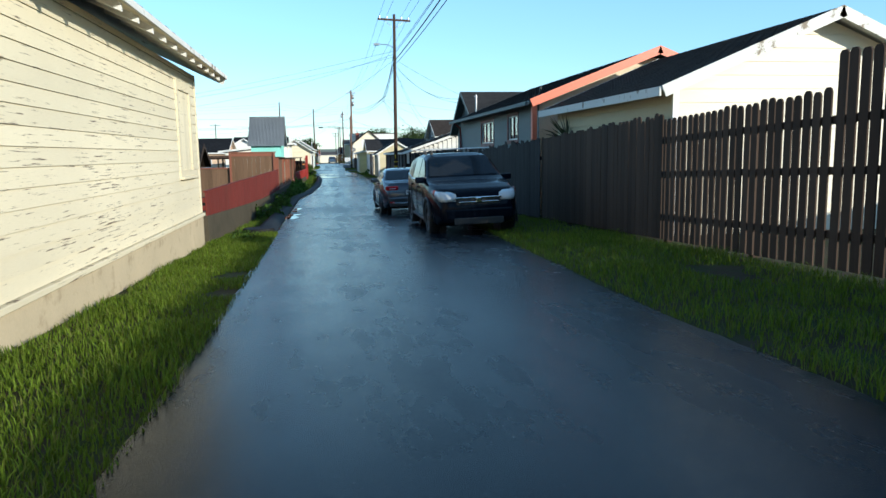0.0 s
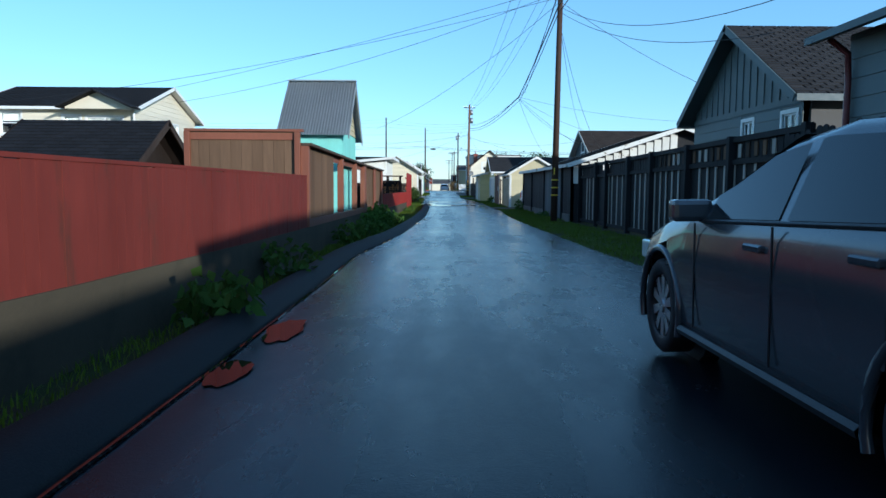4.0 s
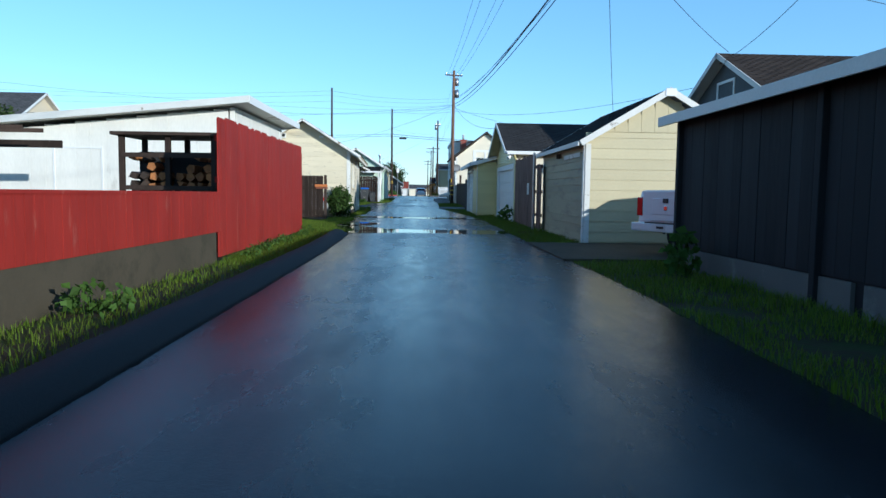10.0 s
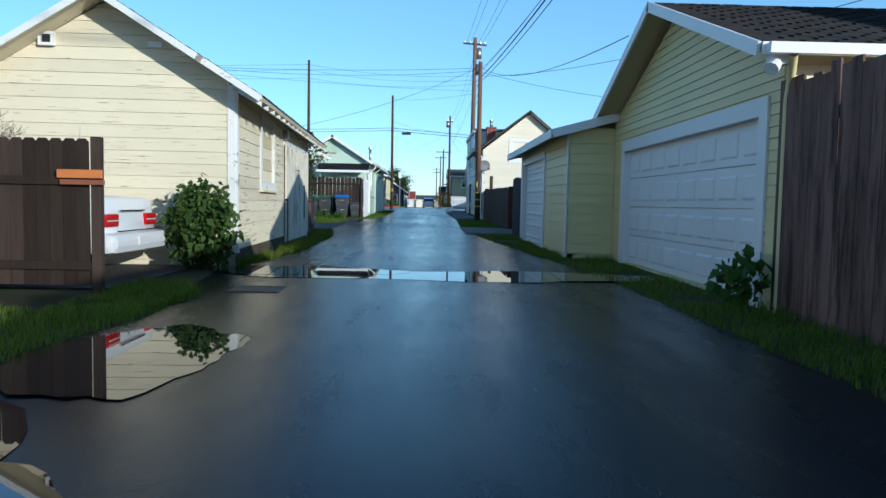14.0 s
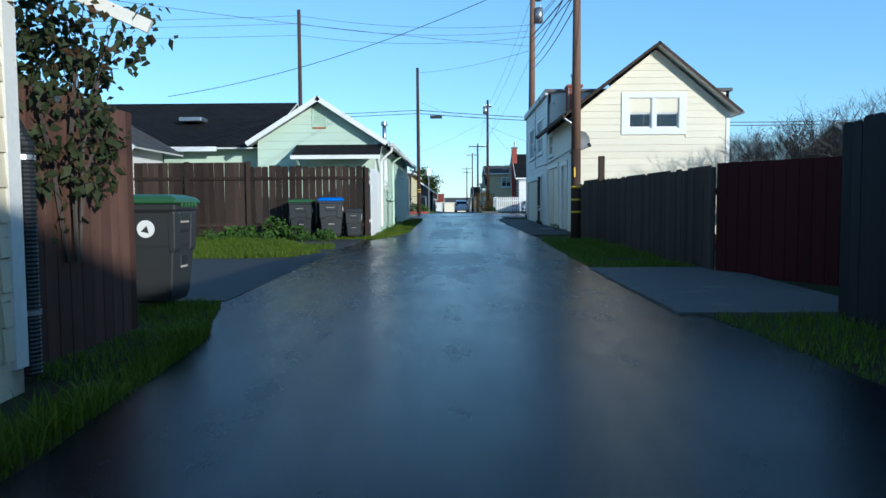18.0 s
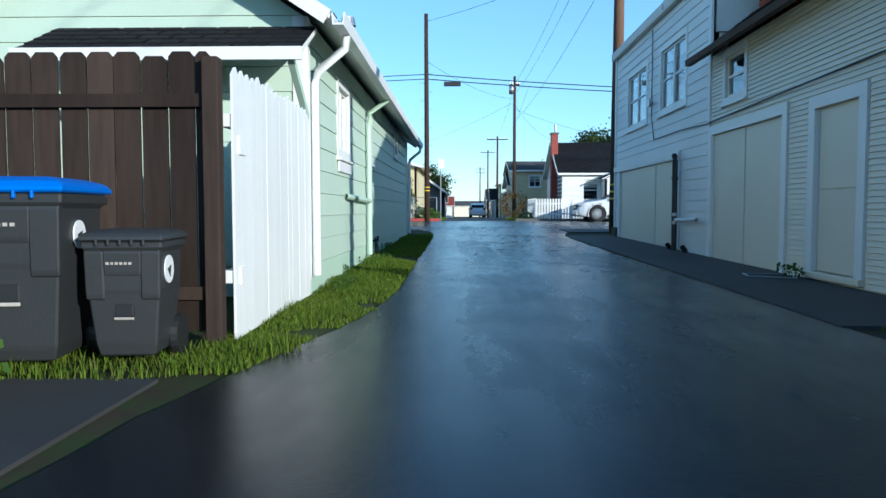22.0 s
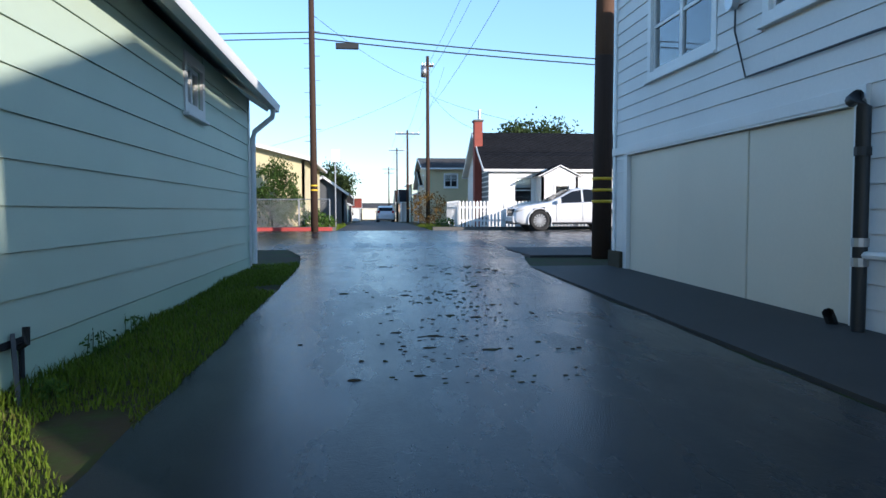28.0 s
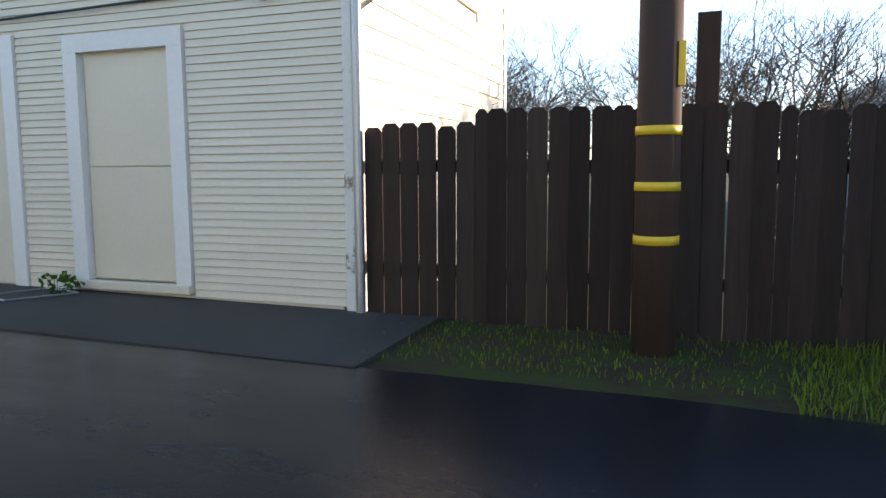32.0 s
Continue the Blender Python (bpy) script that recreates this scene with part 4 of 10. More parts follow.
def teal_shed():
    h = thing("shed", "turquoise garden shed with a steep corrugated metal roof", "shed", (-3.35, 38.65, G(38.6)))
    x0, x1, y0, y1, zb, ze, za = -4.25, -2.68, 37.45, 40.35, -0.95, 1.88, 3.30
    hole = (-3.82, -3.13, 0.48, 1.22)
    part("wall", slab(nb(), "-y", y0, x0, x1, zb, ze, [hole], thick=0.1), TEAL, h)
    part("wall", slab(nb(), "+x", x1, y0, y1, zb, ze, apex=((y0 + y1) / 2, za), thick=0.1), TEAL, h)
    part("wall", slab(nb(), "-x", x0, y0, y1, zb, ze, apex=((y0 + y1) / 2, za), thick=0.1), TEAL, h)
    part("wall", slab(nb(), "+y", y1, x0, x1, zb, ze, thick=0.1), TEAL, h)
    for a, b, k, l in ((x0, -3.92, zb, ze), (-3.03, x1, zb, ze), (-3.92, -3.03, zb, 0.38), (-3.92, -3.03, 1.32, ze)):
        boards(h, "-y", y0, a, b, lambda u, k=k: k, lambda u, l=l: l, (b - a) / max(1, round((b - a) / 0.3)), 0.004, TEAL, "flat", 0.014, 0.0, 1, "panel")
    boards(h, "+x", x1, y0, y1, lambda u: zb, lambda u: ze - 0.05, (y1 - y0) / 10, 0.004, TEAL, "flat", 0.014, 0.0, 1, "panel")
    siding(h, "+x", x1, y0, y1, ze, ze, 0.15, PALE_YELLOW, apex=((y0 + y1) / 2, za))
    w = window(h, "-y", y0, *hole, CREAM_WALL, WHITE_TRIM, 0.1, 2, False, True, 0.0)
    ym = (y0 + y1) / 2
    part("roof", corrugated(nb(), x0 - 0.15, x1 + 0.22, (y0 - 0.28, 1.75), (ym, 3.38)), CORRUGATED, h, "corrugated zinc sheet")
    part("roof", corrugated(nb(), x0 - 0.15, x1 + 0.22, (y1 + 0.28, 1.75), (ym, 3.38)), CORRUGATED, h, "corrugated zinc sheet")
    part("ridge_cap", plank(nb(), (x0 - 0.15, ym, 3.42), (x1 + 0.22, ym, 3.42), 0.2, 0.03), CORRUGATED, h)
    for s in (-1, 1):
        part("barge_board", plank(nb(), (x1 + 0.2, ym + s * (ym - y0 + 0.28), 1.74), (x1 + 0.2, ym, 3.365), 0.025, 0.12), CORRUGATED, h)
    part("corner_board", wbox(nb(), "+x", x1, y0 - 0.02, y0 + 0.05, 0.0, 0.022, zb, ze), TEAL, h)


teal_shed()


def white_shed():
    h = thing("shed", "white board shed with a flat projecting roof", "shed", (-7, 73, G(73)))
    zb = G(73) - 0.1
    part("wall", slab(nb(), "+x", -3.85, 70.0, 76.4, zb, 2.25), WHITE_BOARD, h)
    part("wall", slab(nb(), "-y", 70.0, -10.0, -3.97, zb, 1.6), WHITE_BOARD, h)
    part("wall", slab(nb(), "+y", 76.4, -10.0, -3.97, zb, 1.6), WHITE_BOARD, h)
    part("wall", slab(nb(), "-x", -10.0, 70, 76.4, zb, 1.5), WHITE_BOARD, h)
    for a, b, k, l in ((70.0, 72.75, zb + 0.2, 2.2), (76.05, 76.4, zb + 0.2, 2.2), (72.75, 76.05, 1.42, 2.2)):
        boards(h, "+x", -3.85, a, b, lambda u, k=k: k, lambda u, l=l: l, 0.2, 0.003, WHITE_BOARD, "flat", 0.012, 0.0, 2, "board")
    d = part("door", wframe("+x", -3.85, 72.75, 76.05, zb + 0.12, 1.42, 72.83, 75.97, zb + 0.13, 1.34, 0.0, 0.03), WHITE_BOARD, h, "double shed door of white boards")
    for a, b in ((72.84, 74.38), (74.40, 75.96)):
        boards(d, "+x", -3.85, a, b, lambda u: zb + 0.16, lambda u: 1.33, 0.195, 0.003, WHITE_BOARD, "flat", 0.022, 0.0, 3, "door_board")
    part("notice", wbox(nb(), "+x", -3.85, 73.25, 73.55, 0.024, 0.028, 0.45, 0.75), surface("red_white_notice", (0.62, 0.42, 0.38), 0.5), d)
    for z in (0.66, 0.60, 0.52):
        part("print_bar", wbox(nb(), "+x", -3.85, 73.29, 73.51, 0.0285, 0.030, z, z + 0.035), surface("red_print", (0.42, 0.05, 0.04), 0.5), d)
    part("latch", bbox(-3.83, -3.79, 74.34, 74.44, 0.15, 0.2), STEEL, d)
    boards(h, "-y", 70.0, -10.0, -3.86, lambda u: zb, lambda u: 1.58 + (u + 10) * 0.11, 0.4, 0.003, WHITE_BOARD, "flat", 0.012, 0.0, 2, "board")
    part("hatch", wframe("-y", 70.0, -8.6, -7.3, -0.6, 1.15, -8.55, -7.35, -0.55, 1.1, 0.012, 0.03), WHITE_TRIM, h)
    bm = nb()
    p = [(-10.6, 1.62), (-3.35, 2.34), (-3.35, 2.46), (-10.6, 1.74)]
    prism(bm, p, "y", 69.5, 77.1)
    part("roof", bm, WHITE_OLD, h)
    part("fascia", plank(nb(), (-3.335, 69.48, 2.50), (-3.335, 77.12, 2.50), 0.03, 0.2), WHITE_TRIM, h)
    for y in (69.485, 77.115):
        part("barge_board", plank(nb(), (-10.6, y, 1.78), (-3.33, y, 2.50), 0.03, 0.17), WHITE_OLD, h)


white_shed()


def wood_rack():
    r = thing("firewood_rack", "dark timber rack stacked with split orange firewood", "firewood rack", (-3.6, 64.1, G(64)))
    z0, z1 = G(64) - 0.02, 1.0
    for x in (-4.15, -3.35, -2.55):
        for y in (63.55, 64.6):
            post(r, "-y", y, x, 0.09, z0, z1, DARKWOOD)
    part("roof", bevel(box(nb(), -4.3, -2.4, 63.4, 64.8, z1, z1 + 0.06), 0.008), DARKWOOD, r)
    for z in (-0.8, 0.05, 0.62):
        part("rail", box(nb(), -4.15, -2.55, 63.49, 63.52, z, z + 0.08), DARKWOOD, r)
    part("back_panel", box(nb(), -4.1, -2.6, 64.2, 64.23, z0, z1 - 0.25), BLACKWOOD, r)
    # dark ends for most logs in the left columns and all in the bottom rows
    dark_end = surface("dark_log_end", (0.06, 0.04, 0.028), 0.85, var=0.4, scale=6, rnd=0.5)
    end = surface("split_wood_end", (0.42, 0.17, 0.05), 0.8, var=0.4, scale=6, rnd=0.5)
    rnd = random.Random(4)
    meshes = []
    for k in range(6):
        bm, n = nb(), rnd.choice((3, 4, 5))
        ring = [(0.085 * rnd.uniform(0.7, 1.15) * math.cos(2 * math.pi * i / n), 0.085 * rnd.uniform(0.7, 1.15) * math.sin(2 * math.pi * i / n)) for i in range(n)]
        meshes.append(mesh_of("log", prism(bm, ring, "y", 0, 0.45), dark_end if k < 3 else end))
    for i in range(9):
        for j in range(11):
            x, z = -4.02 + i * 0.165 + rnd.uniform(-0.02, 0.02), z0 + 0.1 + j * 0.155 + rnd.uniform(-0.02, 0.02)
            if j > 8 and rnd.random() < 0.4 or abs(x + 3.35) < 0.09:
                continue
            under(new("log", rnd.choice(meshes[:3] if i < 2 and rnd.random() < 0.9 or j < 3 else meshes[3:])), r, pose(x, 63.72 + rnd.uniform(-0.03, 0.03), z, 0, rnd.uniform(0, 360), 0))


wood_rack()


def dark_gate_fence():
    f = thing("fence", "dark brown dog-eared board fence beside the white shed", "fence", (-3.7, 77.6, G(77.6)), "dark board fences")
    z = G(77.6) - 0.02
    boards(f, "-y", 77.6, -4.9, -2.5, lambda u: z + 0.08, lambda u: z + 1.64, 0.14, 0.005, DARKWOOD, "dog", 0.02, 0.012, 3, "board")
    for k in (0.25, 1.15):
        part("rail", wbox(nb(), "-y", 77.6, -4.9, -2.5, 0.026, 0.06, z + k, z + k + 0.09), DARKWOOD, f)
    post(f, "-y", 77.6, -2.45, 0.1, z, z + 1.66, DARKWOOD)
    post(f, "-y", 77.6, -4.95, 0.1, z, z + 1.66, DARKWOOD)
    solo("orange_plank", bbox(-2.83, -2.36, 77.50, 77.535, z + 1.22, z + 1.31, 0.005), surface("orange_level", (0.46, 0.15, 0.035), 0.6), "short orange plank fixed to the dark fence", "plank")
    solo("brown_plank", bbox(-2.80, -2.34, 77.50, 77.535, z + 1.15, z + 1.205, 0.005), RW_POST, "short weathered brown plank under the orange one", "plank")


dark_gate_fence()


def cream_garage():
    h = thing("garage", "weathered cream wooden garage with open rafters and old doors", "garage", (-3.8, 84.5, G(84)))
    x0, x1, y0, y1 = -5.7, -1.87, 80.9, 89.4
    zb, ze, za, xm = G(84) - 0.05, 1.77, 2.93, -3.78
    win, door = (82.85, 84.05, 0.36, 1.42), (85.45, 89.1, zb + 0.14, 1.22)
    part("wall", slab(nb(), "-y", y0, x0, x1, zb, ze, apex=(xm, za)), CREAM_OLD, h)
    part("wall", slab(nb(), "+x", x1, y0, y1, zb, ze, [win]), CREAM_OLD, h)
    part("wall", slab(nb(), "+y", y1, x0, x1, zb, ze, apex=(xm, za)), CREAM_OLD, h)
    part("wall", slab(nb(), "-x", x0, y0, y1, zb, ze), CREAM_OLD, h)
    part("plinth", wbox(nb(), "+x", x1, y0, 85.4, 0.002, 0.02, zb, zb + 0.25), CONCRETE, h)
    part("plinth", wbox(nb(), "+x", x1, 85.42, 89.12, 0.002, 0.02, zb, zb + 0.13), CONCRETE, h)
    siding(h, "-y", y0, x0 + 0.05, x1 - 0.05, zb + 0.22, ze, 0.19, CREAM_OLD, apex=(xm, za))
    siding(h, "+x", x1, y0 + 0.05, y1 - 0.05, zb + 0.26, ze, 0.19, CREAM_WORN, [(82.7, 84.2, 0.2, 1.56), (85.35, 89.2, zb, 1.32)])
    for n, c, u in (("-y", y0, x1 - 0.06), ("+x", x1, y0 + 0.04), ("-y", y0, x0 + 0.06), ("+x", x1, y1 - 0.06)):
        part("corner_board", wbox(nb(), n, c, u - 0.06, u + 0.06, 0.0, 0.032, zb + 0.2, ze), WHITE_OLD, h)
    w = part("boarded_window", wframe("+x", x1, 82.7, 84.2, 0.22, 1.56, 82.85, 84.05, 0.36, 1.42, 0.0, 0.04), WHITE_OLD, h, "window boarded with bare and cream planks")
    for i in range(5):
        part("board", bbox(x1 - 0.05, x1 - 0.01, 82.86, 84.04, 0.37 + i * 0.21, 0.37 + i * 0.21 + 0.205, 0.004), (CREAM_OLD, PALE_YELLOW)[i % 2], w)
    part("sill", bevel(wbox(nb(), "+x", x1, 82.66, 84.24, 0.002, 0.09, 0.17, 0.22), 0.006), CREAM_PEEL, w)
    d = part("door", wbox(nb(), "+x", x1, door[0], door[1], 0.002, 0.02, door[2], door[3]), GREYWOOD, h, "pair of flaking white plank doors")
    for a, b, sd in ((85.92, 86.75, 1), (86.79, 87.5, 2), (87.53, 89.07, 3)):
        boards(d, "+x", x1, a, b, lambda u: door[2] - 0.02, lambda u: door[3] - 0.01, 0.17, 0.006, WHITE_PEEL, "flat", 0.05, 0.02, sd, "door_plank")
    for z in (-0.2, 0.75):
        part("batten", wbox(nb(), "+x", x1, 86.8, 87.5, 0.058, 0.085, z, z + 0.14), WHITE_PEEL, d)
    part("head_trim", wbox(nb(), "+x", x1, 85.3, 89.2, 0.0, 0.045, door[3], door[3] + 0.14), WHITE_OLD, h)
    part("junction_box", bbox(x1 + 0.01, x1 + 0.13, 85.2, 85.4, 1.32, 1.52), STEEL, h)
    v = part("vent", wframe("-y", y0, -4.72, -4.5, 2.25, 2.45, -4.68, -4.54, 2.29, 2.41, 0.0, 0.1), WHITE_TRIM, h)
    part("vent_box", wbox(nb(), "-y", y0, -4.67, -4.55, 0.02, 0.08, 2.30, 2.40), BLACK_PLASTIC, v)
    part("flap", wbox(nb(), "-y", y0, -3.15, -2.95, 0.02, 0.05, 2.28, 2.36), WHITE_TRIM, h)
    s = (3.02 - 1.53) / (xm + 1.4) * -1
    e1, e0 = (-1.38, 1.52), (-6.15, 1.52)
    ya, yb = 80.42, 89.8
    roof_slope(h, (e1[0], ya, e1[1]), (e1[0], yb, e1[1]), (xm, ya, 3.02), (xm, yb, 3.02), SHINGLE_BROWN, CREAM_OLD, 11)
    roof_slope(h, (e0[0], ya, e0[1]), (e0[0], yb, e0[1]), (xm, ya, 3.02), (xm, yb, 3.02), SHINGLE_BROWN, CREAM_OLD, 12)
    k = (3.02 - 1.52) / (e1[0] - xm)
    rafters(h, "+x", x1, np.arange(80.5, 89.8, 0.55), 0.46, lambda d: 1.52 + k * (0.49 - d) - 0.065, WHITE_OLD)
    for e in (e0, e1):
        part("barge_board", plank(nb(), (e[0], ya - 0.015, e[1] + 0.02), (xm, ya - 0.015, 3.04), 0.03, 0.095), WHITE_OLD, h)
    boards(d, "+x", x1, 85.48, 85.56, lambda u: door[2] - 0.02, lambda u: 0.05, 0.1, 0.0, WHITE_PEEL, "flat", 0.05, 0.02, 4, "door_plank")
    boards(d, "+x", x1, 85.5, 85.9, lambda u: 0.06, lambda u: door[3] - 0.01, 0.2, 0.006, WHITE_PEEL, "flat", 0.05, 0.02, 5, "door_plank")
    # no opening here: a thin black sheet paints the shade behind the missing planks
    part("dark_gap", wbox(nb(), "+x", x1, 85.57, 85.9, 0.021, 0.024, door[2], 0.05), BLACKWOOD, d, "dark hole where planks are missing")
    part("pull_strip", wbox(nb(), "+x", x1, 88.2, 88.25, 0.072, 0.09, -0.42, 0.42), GREYWOOD, d)
    part("lookout", plank(nb(), (-1.7, yb, 1.45), (-1.25, yb + 0.05, 1.25), 0.04, 0.08), WHITE_OLD, h)
    # the garage stands a little askew to the alley
    turn = Matrix.Rotation(radians(2.36), 4, "Z")
    hinge = Vector((x1, y0, 0))
    h.rotation_euler = (0, 0, radians(2.36))
    h.location = hinge + turn @ (h.location - hinge)


cream_garage()


def dark_side_fence():
    f = thing("fence", "dark red-brown board fence beside the old garage", "fence", (-2.42, 90.3, G(90)), "dark board fences")
    boards(f, "+x", -2.42, 89.5, 91.25, lambda u: G(u), lambda u: G(u) + 1.75, 0.15, 0.012, RUSTWOOD, "flat", 0.02, 0.05, 9, "board")
    part("rail", bar("+x", -2.42, 89.5, 91.25, -0.06, -0.005, lambda u: G(u) + 1.3, 0.09), DARKWOOD, f)
    ho = thing("drain_hose", "black corrugated drain hose strapped to the garage", "hose", (-2.3, 89.6, G(89)))
    bm = nb()
    loft(bm, [[(-2.3 - 0.16 * max(0, k - 110) / 25 + q * math.cos(a), 89.6 + q * math.sin(a), G(89) + 0.02 + k * 0.0125) for a in (2 * math.pi * i / 12 for i in range(12))] for k in range(148) for q in ((0.062 if k % 2 else 0.056),)])
    part("pipe", bm, BLACK_PLASTIC, ho)
    for z in (0.38, 1.3):
        part("strap", rod(nb(), (-2.3, 89.6, G(89) + z), (-2.3, 89.6, G(89) + z + 0.03), 0.068, n=12), STEEL, ho)


dark_side_fence()


def bin_thing(x, y, w, d, hgt, face, lid_mat, label, emblem=True):
    """A wheeled bin: tapered body, lid, handle bar, wheels, moulded panel and label marks. face: the way its front looks."""
    z = G(y)
    b = thing("wheelie_bin", label, "bin", (x, y, z), "wheeled bins")
    bm = nb()
    loft(bm, [[(-w * s, -d * s, k), (w * s, -d * s, k), (w * s, d * s, k), (-w * s, d * s, k)] for s, k in ((0.36, 0.06), (0.40, 0.14), (0.46, hgt * 0.55), (0.465, hgt * 0.56), (0.48, hgt * 0.86), (0.52, hgt * 0.87), (0.52, hgt * 0.93))])
    bevel(bm, 0.012)
    parts = [part("body", bm, BIN_BODY, b)]
    bm = nb()
    loft(bm, [[(-w * s, -d * t, k), (w * s, -d * t, k), (w * s, d * t + 0.04, k), (-w * s, d * t + 0.04, k)] for s, t, k in ((0.54, 0.55, hgt * 0.93), (0.55, 0.56, hgt * 0.955), (0.50, 0.50, hgt * 0.99), (0.36, 0.34, hgt * 1.015))])
    bevel(bm, 0.01)
    parts.append(part("lid", bm, lid_mat, b))
    parts.append(part("handle_bar", rod(nb(), (-w * 0.45, d * 0.62, hgt * 0.90), (w * 0.45, d * 0.62, hgt * 0.90), 0.016), BIN_BODY, b))
    for s in (-1, 1):
        parts.append(part("wheel", rod(nb(), (s * w * 0.40, d * 0.42, 0.13), (s * w * 0.5, d * 0.42, 0.13), 0.13, n=20), BLACK_PLASTIC, b))
        parts.append(part("handle_lug", bbox(s * w * 0.45 - 0.02, s * w * 0.45 + 0.02, d * 0.5, d * 0.66, hgt * 0.87, hgt * 0.92), BIN_BODY, b))
    # moulded shoulder, cut lower at both corners; under it a black block paints the grip recess's shade
    for u0, u1, k in ((-0.488, -0.24, 0.50), (-0.245, 0.245, 0.67), (0.24, 0.488, 0.50)):
        bm = nb()
        loft(bm, [[(w * u0 * q, -d * e, hgt * kk), (w * u1 * q, -d * e, hgt * kk), (w * u1 * q, -d * 0.40, hgt * kk), (w * u0 * q, -d * 0.40, hgt * kk)] for q, e, kk in ((0.965, 0.472, k), (0.975, 0.488, k + 0.03), (1.0, 0.502, 0.85), (1.0, 0.49, 0.868))])
        parts.append(part("shoulder_panel", bevel(bm, 0.008), BIN_BODY, b))
    parts.append(part("grip_recess", bbox(-w * 0.13, w * 0.13, -d * 0.456, -d * 0.43, hgt * 0.37, hgt * 0.47, 0.01), BLACK_PLASTIC, b))
    parts.append(part("grip_bar", bbox(-w * 0.13, w * 0.13, -d * 0.468, -d * 0.44, hgt * 0.352, hgt * 0.372, 0.004), PALE_STRIP, b))
    for q in range(6):
        parts.append(part("label_mark", box(nb(), w * (-0.2 + q * 0.058), w * (-0.2 + q * 0.058 + 0.036), -d * 0.506, -d * 0.49, hgt * 0.76, hgt * 0.778), PALE_STRIP, b))
    for q in range(5):
        parts.append(part("lid_rib", bbox(w * (-0.3 + q * 0.15) - 0.008, w * (-0.3 + q * 0.15) + 0.008, -d * 0.57, -d * 0.53, hgt * 0.90, hgt * 0.945, 0.004), lid_mat, b))
    if emblem:
        for s in (-1, 1):
            bm = rod(nb(), (s * w * 0.478, -0.05, hgt * 0.71), (s * w * 0.495, -0.05, hgt * 0.71), 0.085, n=22)
            parts.append(part("emblem", bm, WHITE_TRIM, b))
            parts.append(part("emblem_wave", rod(nb(), (s * w * 0.49, -0.05, hgt * 0.70), (s * w * 0.499, -0.05, hgt * 0.70), 0.045, n=3), BIN_BODY, b))
    m = pose(x, y, z, 0, 0, face)
    for p in parts:
        p.matrix_basis = m
        WM[p] = m
    return b


bin_thing(-2.78, 92.5, 0.60, 0.66, 1.10, 90, BIN_GREEN, "charcoal wheeled bin with a green lid by the fence")
bin_thing(-3.95, 104.95, 0.62, 0.66, 1.06, 4, BIN_GREEN, "charcoal wheeled bin with an olive green lid")
bin_thing(-3.10, 104.75, 0.64, 0.68, 1.10, 8, BIN_BLUE, "charcoal wheeled bin with a bright blue lid")
bin_thing(-2.50, 104.85, 0.44, 0.46, 0.80, 6, BIN_BODY, "small charcoal wheeled bin with a dark lid")


def left_back_fence():
    f = thing("fence", "dark brown tall board fence with dog-eared tops", "fence", (-5.5, 105.4, G(105)), "dark board fences")
    z = G(105.4)
    boards(f, "-y", 105.45, -9.0, -5.55, lambda u: z + 0.05, lambda u: z + 2.12, 0.145, 0.003, DARKWOOD, "flat", 0.02, 0.01, 21, "board")
    boards(f, "-y", 105.45, -5.55, -2.2, lambda u: z + 0.08, lambda u: z + 2.0, 0.19, 0.014, DARKWOOD, "dog", 0.02, 0.02, 22, "board")
    for k in (0.3, 1.62):
        part("rail", wbox(nb(), "-y", 105.45, -9.0, -2.2, 0.028, 0.065, z + k, z + k + 0.09), DARKWOOD, f)
    for x in (-8.9, -7.3, -5.55, -2.2):
        post(f, "-y", 105.45, x, 0.11, z, z + (2.14 if x < -5 else 1.95), DARKWOOD, 0.0)
    g = thing("fence", "white painted side fence with pointed board tops", "fence", (-2.1, 107, G(107)))
    boards(g, "+x", -2.12, 105.52, 108.0, lambda u: G(u) + 0.0, lambda u: G(u) + 1.93, 0.14, 0.003, WHITE_TRIM, "point", 0.02, 0.01, 5, "board")
    for k in (0.4, 1.5):
        part("rail", bar("+x", -2.12, 105.52, 108.0, -0.07, -0.004, lambda u, k=k: G(u) + k, 0.09), WHITE_TRIM, g)
    part("hinge", wbox(nb(), "+x", -2.1, 105.6, 105.75, 0.004, 0.02, 0.55, 0.68), WHITE_TRIM, g)
    part("hinge", wbox(nb(), "+x", -2.1, 105.6, 105.75, 0.004, 0.02, -0.38, -0.26), WHITE_TRIM, g)


left_back_fence()


